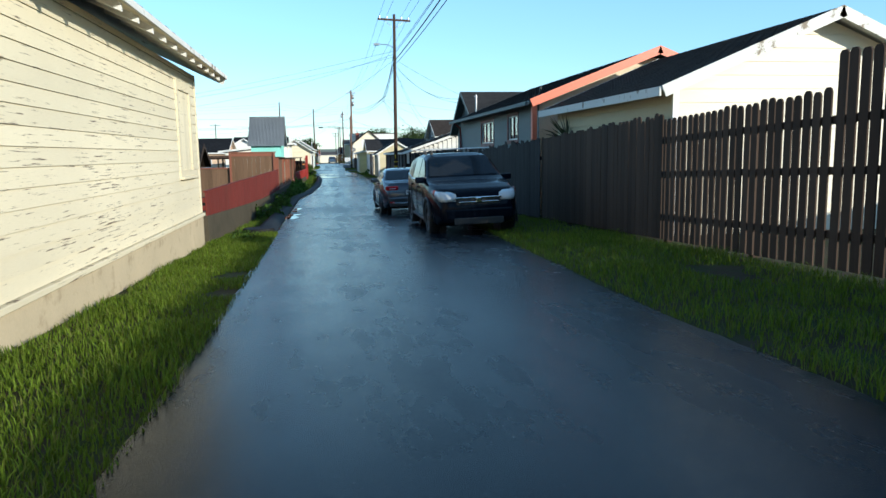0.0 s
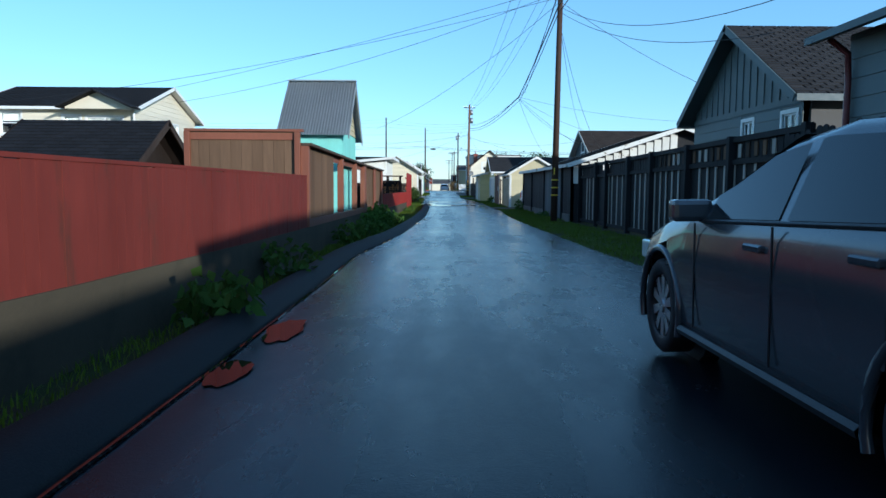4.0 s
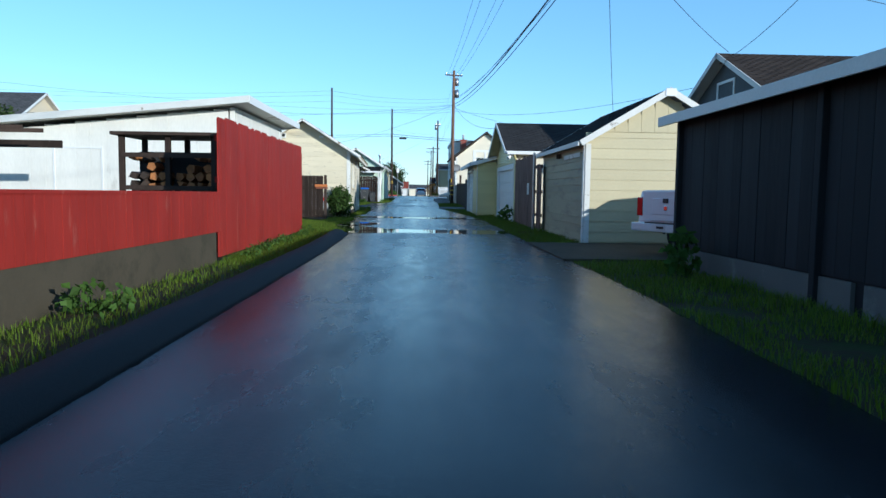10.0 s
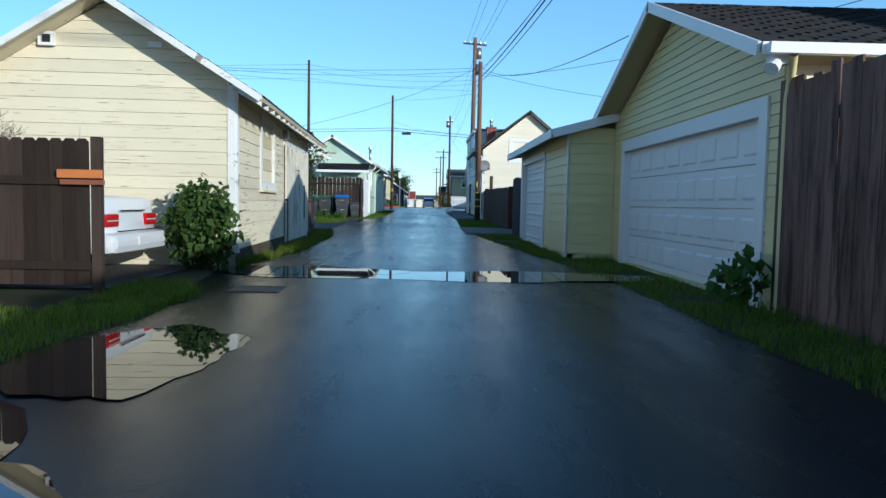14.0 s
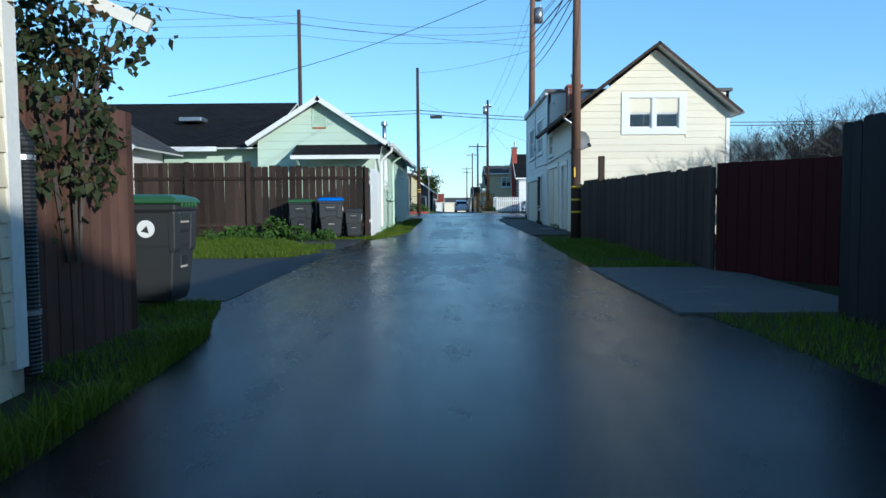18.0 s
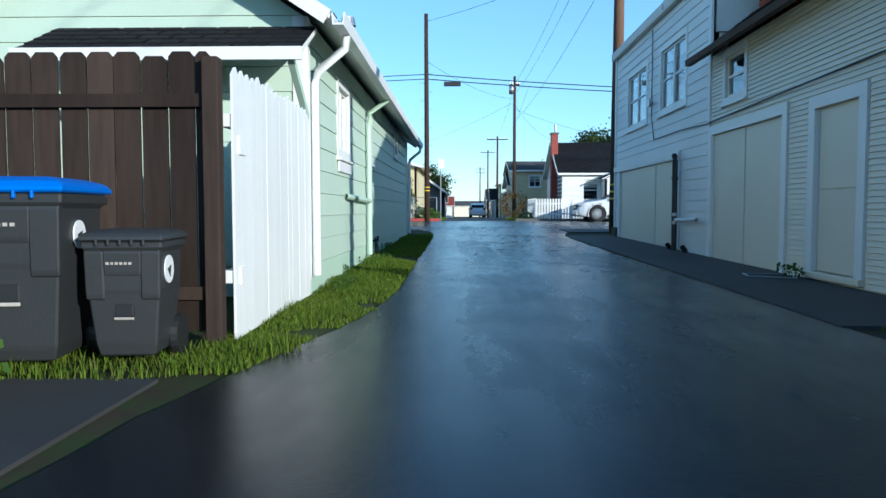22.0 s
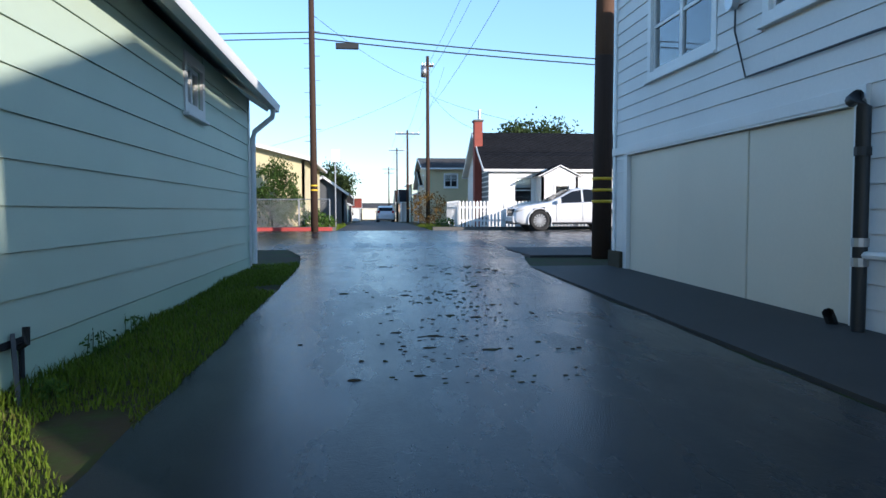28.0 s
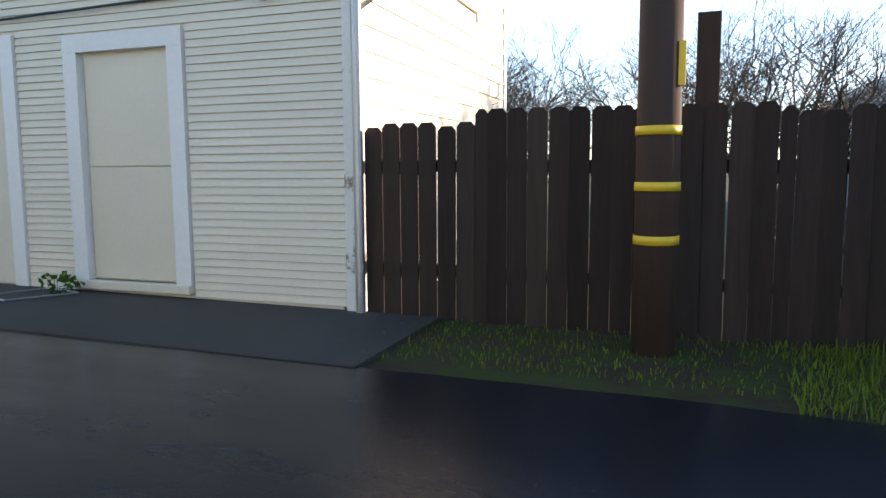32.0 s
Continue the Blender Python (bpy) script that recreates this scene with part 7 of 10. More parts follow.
    for y in (114.35, 115.35):
        part("pipe_stub", tube(nb(), [(3.85, y, zb), (3.82, y, zb + 0.16), (3.75, y - 0.05, zb + 0.24)], 0.05, 8), BLACK_PLASTIC, h)
    part("cable_run", tube(nb(), [(3.9, 113.3, 1.68), (3.9, 115.0, 1.75), (3.9, 117.0, 1.75), (3.9, 117.25, 2.3), (3.9, 117.25, 4.3)], 0.012, 5), CABLE, h)
    part("cable_run", tube(nb(), [(3.9, 107.2, 1.83), (3.9, 109.6, 1.78), (3.9, 113.4, 1.7)], 0.012, 5), CABLE, h)
    part("meter", rod(nb(), (3.9, 117.25, 2.62), (3.82, 117.25, 2.62), 0.09, n=14), STEEL, h)
    part("insulator", rod(nb(), (3.9, 107.65, 1.74), (3.86, 107.65, 1.74), 0.05, n=10), STEEL, h)
    # chimney of brick
    ch = part("chimney", box(nb(), 4.6, 5.1, 112.55, 113.05, 2.8, 4.55), MORTAR, h)
    rnd = random.Random(5)
    me = mesh_of("brick", bbox(-0.105, 0.105, -0.02, 0.02, -0.031, 0.031, 0.004), BRICK)
    mf = mesh_of("brick", bbox(-0.02, 0.02, -0.105, 0.105, -0.031, 0.031, 0.004), BRICK)
    for i in range(22):
        off = 0.055 if i % 2 else 0.0
        for k in range(2):
            under(new("brick", me), ch, Matrix.Translation((4.74 + k * 0.22 + off * 0.5, 112.55, 3.0 + i * 0.073)))
            under(new("brick", mf), ch, Matrix.Translation((4.6, 112.69 + k * 0.22 + off * 0.5, 3.0 + i * 0.073)))
    part("chimney_cap", bbox(4.54, 5.16, 112.49, 113.11, 4.55, 4.65, 0.015), BRICK, ch)
    part("flue", rod(nb(), (4.85, 112.8, 4.65), (4.85, 112.8, 5.0), 0.09, n=14), STEEL, ch, smooth=True)
    part("flue_cap", rod(nb(), (4.85, 112.8, 5.0), (4.85, 112.8, 5.08), 0.12, n=14), STEEL, ch)
    # gabled dormer over the eave
    bm = slab(nb(), "-y", 113.38, 4.0, 5.2, 3.3, 4.05, apex=(4.6, 4.5))
    part("dormer", bm, WHITE_OLD, h)
    # satellite dish on the corner
    ring = [2 * math.pi * i / 22 for i in range(22)]
    s = part("satellite_dish", loft(nb(), [[(4.0 + 0.29 * k * math.cos(a) - 0.045 * (1 - k * k), 106.44 + 0.17 * k * math.cos(a) + 0.08 * (1 - k * k), 2.0 + 0.28 * k * math.sin(a)) for a in ring] for k in (0.02, 0.4, 0.75, 1.0)], caps=False), DISH, h, "grey satellite dish", smooth=True)
    part("dish_arm", tube(nb(), [(4.02, 106.88, 1.6), (4.0, 106.66, 1.72), (4.0, 106.54, 1.95)], 0.022, 6), STEEL, s)
    part("feed_arm", tube(nb(), [(4.0, 106.44, 1.73), (4.2, 106.1, 1.8)], 0.014, 6), STEEL, s)
    part("feed_horn", rod(nb(), (4.2, 106.1, 1.8), (4.17, 106.15, 1.87), 0.04, 0.05), BLACK_PLASTIC, s)


white_building()
# ---- parked vehicles ----
def paint(name, c, rough=0.28, flake=0.1, coat=0.2, spec=0.3):
    m = surface(name, c, rough, metal=flake, var=0.05, scale=1.0, fine=200, bump=0.0, coat=coat, spec=spec)
    return m


CAR_GLASS = surface("tinted_car_glass", (0.012, 0.014, 0.016), 0.03, var=0.05, bump=0, spec=0.3)
TYRE = surface("tyre_rubber", (0.014, 0.014, 0.014), 0.8, var=0.15, fine=60, bump=0.2)
ALLOY = surface("alloy_rim", (0.48, 0.49, 0.50), 0.35, metal=0.85, var=0.06, bump=0)
DARK_RIM = surface("dirty_dark_rim", (0.022, 0.022, 0.023), 0.45, metal=0.6, var=0.1, bump=0)
GREY_RIM = surface("dirty_grey_rim", (0.07, 0.07, 0.075), 0.4, metal=0.7, var=0.12, bump=0)
CHROME = surface("chrome", (0.75, 0.75, 0.75), 0.12, metal=1.0, var=0.03, bump=0)
TAIL_RED = surface("red_tail_lens", (0.42, 0.008, 0.012), 0.12, var=0.1, bump=0, coat=0.8)
CLEAR_LENS = surface("clear_lamp_lens", (0.55, 0.56, 0.56), 0.12, var=0.12, fine=40, bump=0.1, coat=0.8)
LAMP_RED = surface("faded_red_reflector", (0.34, 0.06, 0.035), 0.2, var=0.1, bump=0, coat=0.5)
PLATE = surface("pale_plate", (0.6, 0.6, 0.6), 0.4, var=0.05, bump=0)


def car(name, label, P, m):
    """A vehicle lofted from its side, plan and belt lines. Its own x runs from nose to tail, z from the ground."""
    L, W = P["L"], P["W"]
    f = {k: (lambda x, k=k: float(np.interp(x, *zip(*P[k])))) for k in ("top", "belt", "low", "plan")}
    tum = P.get("tumble", 0.3)

    def sec(x):
        w, zt, zl = W / 2 * f["plan"](x), f["top"](x), f["low"](x)
        zb = min(f["belt"](x), zt - 0.02)
        h = zt - zb
        wr = 0.955 * w - tum * h
        k = min(1.0, h / 0.3)
        return w, zt, zl, zb, h, wr, k

    def half(x):
        w, zt, zl, zb, h, wr, k = sec(x)
        return [(0, zl), (0.6 * w, zl), (0.92 * w, zl + 0.015), (0.98 * w, zl + 0.09), (0.993 * w, zl * 0.6 + zb * 0.4), (w, zl * 0.35 + zb * 0.65), (0.985 * w, zb - 0.07), (0.957 * w, zb),
                (0.957 * w - tum * h * 0.5, zb + 0.5 * h), (wr, zt - 0.065 * k), (wr - 0.05 * k - 0.02, zt - 0.02 * k), (0.55 * wr, zt - 0.004), (0, zt)]

    t = thing(name, label, P.get("cat", "car"), m.translation, "parked vehicles")
    made = []

    def add(nm, bm, mat, parent=None, lab="", smooth=False):
        p = part(nm, bm, mat, None, lab, smooth)
        made.append((p, parent or t))
        return p

    r, wx = P["wr"], P["wheels"]
    bm = nb()
    xs = sorted({0.0, L, *np.arange(0.0, L, 0.06), *(w + d for w in wx for d in (-r - 0.05, r + 0.05))})
    rings = []
    for x in xs:
        h = half(x)
        rings.append([bm.verts.new((x, y, z)) for y, z in h] + [bm.verts.new((x, -y, z)) for y, z in h[-2:0:-1]])
    n = len(rings[0])
    for a, b in zip(rings, rings[1:]):
        for j in range(n):
            q = (a[j], a[(j + 1) % n], b[(j + 1) % n], b[j])
            c = sum((v.co for v in q), Vector()) / 4
            if abs(c.y) > 0.55 * W / 2 and any((c.x - w) ** 2 + (c.z - r) ** 2 < (r + 0.075) ** 2 for w in wx):
                continue
            bm.faces.new(q)
    bm.faces.new(rings[0][::-1])
    bm.faces.new(rings[-1])
    body = add("body", bm, P["paint"], smooth=True)
    for w in wx:
        for s in (-1, 1):
            yo = s * (W / 2 * f["plan"](w))
            arc = [(w + (r + 0.075) * math.cos(a), yo - s * 0.012, max(f["low"](w), r + (r + 0.075) * math.sin(a))) for a in np.linspace(-0.35, math.pi + 0.35, 22)]
            add("wheel_arch", tube(nb(), arc, 0.026, 6), P.get("arch", BLACK_PLASTIC), body, smooth=True)
            bm = rod(nb(), (w, yo - s * 0.34, r), (w, yo - s * 0.215, r), r + 0.08, n=20)
            add("wheel_housing", bm, BLACK_PLASTIC, body)
            wheel = add("wheel", loft(nb(), [[(w + q * math.cos(a), yo - s * d, r + q * math.sin(a)) for a in (2 * math.pi * i / 26 for i in range(26))] for q, d in ((r * 0.66, 0.04), (r * 0.72, 0.012), (r * 0.93, 0.008), (r * 0.995, 0.03), (r, 0.09), (r * 0.995, 0.18), (r * 0.7, 0.21))], caps=False), TYRE, t, smooth=True)
            rim = add("rim", loft(nb(), [[(w + q * math.cos(a), yo - s * d, r + q * math.sin(a)) for a in (2 * math.pi * i / 26 for i in range(26))] for q, d in ((r * 0.70, 0.012), (r * 0.66, 0.02), (r * 0.62, 0.07), (r * 0.1, 0.075), (0.004, 0.075))], caps=False), DARK_RIM, wheel)
            k = P.get("spokes", 7)
            sp = nb()
            for i in range(k):
                a = 2 * math.pi * i / k + 0.3
                d, e = Vector((math.cos(a), 0, math.sin(a))), Vector((-math.sin(a), 0, math.cos(a)))
                c0 = Vector((w, yo - s * 0.03, r))
                wd = 0.045 * 7 / k * 1.1
                vs = [c0 + d * r * 0.12 - e * wd * 0.6, c0 + d * r * 0.12 + e * wd * 0.6, c0 + d * r * 0.66 + e * wd, c0 + d * r * 0.66 - e * wd]
                o = Vector((0, -s * 0.03, 0))
                v = [sp.verts.new(p) for p in vs] + [sp.verts.new(p + o) for p in vs]
                for q in ((0, 1, 2, 3), (7, 6, 5, 4), (0, 4, 5, 1), (1, 5, 6, 2), (2, 6, 7, 3), (3, 7, 4, 0)):
                    sp.faces.new([v[i] for i in q])
            add("spokes", sp, P.get("rim", ALLOY), wheel)
            add("hub_cap", rod(nb(), (w, yo - s * 0.04, r), (w, yo - s * 0.018, r), r * 0.17, r * 0.14, 14), P.get("rim", ALLOY), wheel)

    def side(x, z, s, off=0.006):
        w, zt, zl, zb, h, wr, k = sec(x)
        y = 0.957 * w - tum * (z - zb) if z > zb else w
        return (x, s * (y + off), z)

    for a, b in P["sidewin"]:
        for s in (-1, 1):
            bm, rows = nb(), []
            for x in np.linspace(a, b, 14):
                w, zt, zl, zb, h, wr, k = sec(x)
                lo, hi = zb + 0.03, zt - 0.085 * k
                if hi > lo + 0.03:
                    rows.append([bm.verts.new(side(x, z, s)) for z in np.linspace(lo, hi, 4)])
            for p, q in zip(rows, rows[1:]):
                for j in range(3):
                    bm.faces.new((p[j], q[j], q[j + 1], p[j + 1]))
            if rows:
                add("side_window", bm, CAR_GLASS, body, smooth=True)
    for s in (-1, 1):
        if P.get("beltline"):
            a, b = P["beltline"]
            add("belt_trim", tube(nb(), [side(x, sec(x)[3] + 0.015, s, 0.006) for x in np.linspace(a, b, 20)], 0.011, 5), P.get("trim", BLACK_PLASTIC), body)
        for x in P.get("doors", ()):
            add("door_seam", tube(nb(), [side(x, z, s, 0.001) for z in np.linspace(sec(x)[2] + 0.12, sec(x)[3], 8)], 0.006, 4), BLACK_PLASTIC, body)
        for x in P.get("handles", ()):
            add("door_handle", bbox(x, x + 0.19, s * (W / 2 * f["plan"](x)) - 0.015, s * (W / 2 * f["plan"](x)) + 0.03, sec(x)[3] - 0.12, sec(x)[3] - 0.085, 0.008), P["paint"], body)
        if P.get("mirror"):
            x, z = P["mirror"]
            mr = add("mirror", bevel(box(nb(), x - 0.07, x + 0.05, W / 2 * 0.90, W / 2 * 0.97 + 0.17, z, z + 0.13) if s > 0 else box(nb(), x - 0.07, x + 0.05, -W / 2 * 0.97 - 0.17, -W / 2 * 0.90, z, z + 0.13), 0.03, 2), P["paint"], body)
        add("sill_trim", tube(nb(), [(x, s * W / 2 * 0.985 * f["plan"](x), f["low"](x) + 0.06) for x in np.linspace(wx[0] + r + 0.1, wx[1] - r - 0.1, 8)], 0.03, 6), BLACK_PLASTIC, body)
    for nm, mat, stations in P.get("lamps", ()):
        for s in (-1, 1):
            rings = []
            for x, depth, zl, zh in stations:
                yo = W / 2 * f["plan"](x) + 0.008
                rings.append([(x, s * (yo - depth), zl), (x, s * (yo - 0.02), zl), (x, s * yo, (zl + zh) / 2), (x, s * (yo - 0.025), zh), (x, s * (yo - depth), zh)])
            add(nm, loft(nb(), rings), mat, body, smooth=True)
    for nm, (a, b) in P["screens"].items():
        bm, rows = nb(), []
        for x in np.linspace(a, b, 10):
            w, zt, zl, zb, h, wr, k = sec(x)
            rows.append([bm.verts.new((x, y, zt + 0.006)) for y in np.linspace(-(wr - 0.07), wr - 0.07, 7)])
        for p, q in zip(rows, rows[1:]):
            for j in range(6):
                bm.faces.new((p[j], p[j + 1], q[j + 1], q[j]))
        add(nm, bm, CAR_GLASS, body, smooth=True)
    for nm, x0, x1, y0, y1, z0, z1, mat, bev in P["bits"]:
        for s in ((-1, 1) if y0 > 0.02 else (1,)):
            a, b = (y0, y1) if s > 0 else (-y1, -y0)
            if y0 <= 0.02:
                a, b = -y1, y1
            add(nm, bevel(box(nb(), x0, x1, a, b, z0, z1), bev, 2), mat, body)
    for p, par in made:
        p.parent = par
        if par is t:
            p.matrix_parent_inverse = WM[t].inverted()
            p.matrix_basis = m
        else:
            p.matrix_parent_inverse = Matrix.Identity(4)
            p.matrix_basis = Matrix.Identity(4)
    return t


NAVY = paint("black_blue_car_paint", (0.003, 0.005, 0.010), 0.17, 0.0, 0.0, 0.08)
GREY_PAINT = paint("graphite_grey_car_paint", (0.065, 0.070, 0.078), 0.2, 0.3, 0.3, 0.5)
WHITE_PAINT = paint("white_car_paint", (0.68, 0.69, 0.70), 0.3)

SUV = dict(L=4.65, W=1.82, wr=0.345, wheels=(0.88, 3.6), paint=NAVY, rim=GREY_RIM, spokes=7, tumble=0.30,
           top=[(0, 0.64), (0.03, 0.76), (0.10, 0.86), (0.26, 0.95), (0.6, 1.035), (1.10, 1.10), (1.28, 1.16), (2.0, 1.58), (2.35, 1.66), (3.0, 1.67), (3.75, 1.60), (4.2, 1.46), (4.5, 1.08), (4.62, 0.92), (4.65, 0.7)],
           belt=[(0, 0.58), (0.3, 0.84), (1.2, 1.02), (3.2, 1.08), (4.1, 1.18), (4.65, 1.0)], low=[(0, 0.30), (0.3, 0.22), (4.2, 0.24), (4.65, 0.42)],
           plan=[(0, 0.70), (0.08, 0.82), (0.35, 0.93), (0.8, 1.0), (3.9, 1.0), (4.35, 0.94), (4.65, 0.82)],
           sidewin=[(1.52, 2.32), (2.40, 3.25), (3.33, 4.12)], screens={"windscreen": (1.32, 2.02), "rear_window": (4.02, 4.44)}, beltline=(1.35, 4.1), trim=CHROME,
           doors=(1.42, 2.36, 3.28), handles=(2.05, 2.98), mirror=(1.42, 1.05),
           lamps=[("headlamp", CLEAR_LENS, [(0.02, 0.24, 0.72, 0.79), (0.08, 0.32, 0.72, 0.86), (0.17, 0.26, 0.74, 0.905), (0.29, 0.09, 0.78, 0.935)]), ("turn_lamp", LAMP_RED, [(0.292, 0.085, 0.785, 0.935), (0.35, 0.05, 0.82, 0.945), (0.42, 0.02, 0.90, 0.95)])],
           bits=[("grille", 0.0, 0.14, 0.0, 0.44, 0.64, 0.80, BLACK_PLASTIC, 0.02), ("grille_bar", -0.02, 0.06, 0.0, 0.46, 0.77, 0.80, CHROME, 0.008), ("grille_bar", -0.025, 0.06, 0.0, 0.40, 0.69, 0.715, CHROME, 0.006), ("badge", -0.035, 0.0, 0.0, 0.06, 0.69, 0.79, CHROME, 0.012),
                 ("bumper", -0.03, 0.2, 0.0, 0.68, 0.36, 0.58, NAVY, 0.04), ("lower_grille", -0.036, 0.1, 0.0, 0.5, 0.26, 0.40, BLACK_PLASTIC, 0.02), ("fog_lamp", 0.0, 0.14, 0.56, 0.68, 0.40, 0.50, CLEAR_LENS, 0.02),
                 ("tail_lamp", 4.40, 4.56, 0.62, 0.77, 0.9, 1.12, TAIL_RED, 0.03), ("rack_foot", 2.15, 2.25, 0.52, 0.58, 1.63, 1.73, BLACK_PLASTIC, 0.01), ("rack_foot", 3.15, 3.25, 0.52, 0.58, 1.63, 1.73, BLACK_PLASTIC, 0.01),
                 ("rack_bar", 2.17, 2.23, 0.0, 0.78, 1.735, 1.765, ALLOY, 0.01), ("rack_bar", 3.17, 3.23, 0.0, 0.78, 1.735, 1.765, ALLOY, 0.01)])
car("suv", "dark navy compact SUV with roof bars parked beside the fence", SUV, pose(2.70, 10.97, G(13.3) + 0.0, -1.6, 0, 90) @ Matrix.Diagonal((1.05, 1, 1, 1)))

SEDAN = dict(L=4.85, W=1.78, wr=0.325, wheels=(0.95, 3.72), paint=GREY_PAINT, rim=ALLOY, spokes=10, tumble=0.42, arch=GREY_PAINT,
             top=[(0, 0.50), (0.06, 0.66), (0.3, 0.80), (1.3, 0.99), (1.45, 1.03), (2.25, 1.39), (2.7, 1.45), (3.2, 1.43), (3.5, 1.37), (4.15, 1.10), (4.3, 1.07), (4.72, 1.03), (4.79, 0.98), (4.85, 0.72)],
             belt=[(0, 0.48), (0.3, 0.70), (1.4, 0.92), (3.4, 0.99), (4.3, 1.0), (4.85, 0.8)], low=[(0, 0.26), (0.3, 0.18), (4.4, 0.2), (4.85, 0.38)],
             plan=[(0, 0.66), (0.1, 0.80), (0.4, 0.93), (0.9, 1.0), (3.9, 1.0), (4.5, 0.93), (4.75, 0.86), (4.85, 0.80)],
             sidewin=[(1.72, 2.55), (2.63, 3.35), (3.40, 3.72)], screens={"windscreen": (1.48, 2.28), "rear_window": (3.47, 4.13)}, beltline=(1.6, 3.75),
             doors=(1.62, 2.59, 3.5), handles=(2.3, 3.2), mirror=(1.62, 0.94),
             bits=[("tail_lamp", 4.50, 4.835, 0.38, 0.775, 0.80, 0.94, TAIL_RED, 0.03), ("lamp_bar", 4.70, 4.842, 0.46, 0.66, 0.845, 0.865, CLEAR_LENS, 0.004), ("badge", 4.80, 4.83, 0.0, 0.05, 0.86, 0.95, CHROME, 0.012), ("plate_frame", 4.82, 4.858, 0.0, 0.17, 0.645, 0.815, BLACK_PLASTIC, 0.004), ("plate", 4.83, 4.866, 0.0, 0.153, 0.662, 0.798, PLATE, 0.003), ("plate_mark", 4.866, 4.87, 0.0, 0.012, 0.70, 0.76, BLACK_PLASTIC, 0.001), ("plate_mark", 4.866, 4.87, 0.03, 0.052, 0.70, 0.76, BLACK_PLASTIC, 0.001), ("plate_mark", 4.866, 4.87, 0.07, 0.092, 0.70, 0.76, BLACK_PLASTIC, 0.001), ("plate_mark", 4.866, 4.87, 0.108, 0.13, 0.70, 0.76, BLACK_PLASTIC, 0.001),
                   ("bumper", 4.6, 4.92, 0.0, 0.72, 0.40, 0.60, GREY_PAINT, 0.05), ("bumper_trim", 4.7, 4.935, 0.0, 0.66, 0.30, 0.41, BLACK_PLASTIC, 0.02), ("bumper_line", 4.8, 4.94, 0.0, 0.58, 0.40, 0.42, CHROME, 0.005), ("reflector", 4.72, 4.925, 0.52, 0.66, 0.42, 0.46, TAIL_RED, 0.006), ("headlamp", 0.08, 0.35, 0.5, 0.76, 0.58, 0.72, CLEAR_LENS, 0.02), ("aerial", 3.25, 3.36, 0.0, 0.03, 1.44, 1.50, GREY_PAINT, 0.01)])
car("sedan", "graphite grey saloon car parked along the fence", SEDAN, pose(2.33, 24.05, G(21.6) + 0.0, 1.0, 0, -90))

TRUCK = dict(L=5.75, W=2.0, wr=0.39, wheels=(1.0, 4.55), paint=WHITE_PAINT, rim=DARK_RIM, spokes=6, tumble=0.22, cat="pickup",
             top=[(0, 0.95), (0.1, 1.12), (1.5, 1.28), (2.2, 1.82), (2.6, 1.90), (3.5, 1.88), (3.72, 1.38), (5.66, 1.38), (5.72, 1.34), (5.75, 0.62)],
             belt=[(0, 0.9), (1.5, 1.22), (3.6, 1.30), (5.75, 1.30)], low=[(0, 0.4), (5.0, 0.42), (5.75, 0.55)], plan=[(0, 0.85), (0.4, 0.97), (5.5, 0.98), (5.72, 0.95), (5.75, 0.93)],
             sidewin=[(1.9, 2.6), (2.68, 3.45)], screens={"windscreen": (1.55, 2.2), "rear_window": (3.52, 3.70)}, doors=(1.7, 2.64, 3.6), handles=(2.4,), mirror=(1.75, 1.2),
             bits=[("tail_lamp", 5.55, 5.775, 0.79, 0.965, 0.82, 1.22, TAIL_RED, 0.02), ("tailgate", 5.70, 5.785, 0.0, 0.76, 0.72, 1.36, WHITE_PAINT, 0.02), ("tailgate_recess", 5.77, 5.80, 0.0, 0.42, 0.86, 1.2, WHITE_PAINT, 0.012), ("handle", 5.785, 5.82, 0.0, 0.08, 1.10, 1.2, BLACK_PLASTIC, 0.01), ("badge", 5.79, 5.81, 0.0, 0.05, 0.95, 1.05, CHROME, 0.01),
                   ("bumper", 5.7, 5.92, 0.0, 0.96, 0.50, 0.68, WHITE_PAINT, 0.03), ("bumper_step", 5.75, 5.93, 0.0, 0.5, 0.675, 0.70, BLACK_PLASTIC, 0.006), ("plate", 5.915, 5.93, 0.0, 0.155, 0.53, 0.66, PLATE, 0.003), ("plate_print", 5.93, 5.934, 0.0, 0.11, 0.57, 0.62, BLACK_PLASTIC, 0.001), ("brake_lamp", 3.6, 3.74, 0.0, 0.15, 1.78, 1.83, TAIL_RED, 0.01)])
car("pickup_truck", "white pickup truck backed into the concrete driveway", TRUCK, pose(10.23, 65.26, G(64.3), 0, 0, 200.6) @ Matrix.Diagonal((0.87, 0.87, 0.87, 1)))

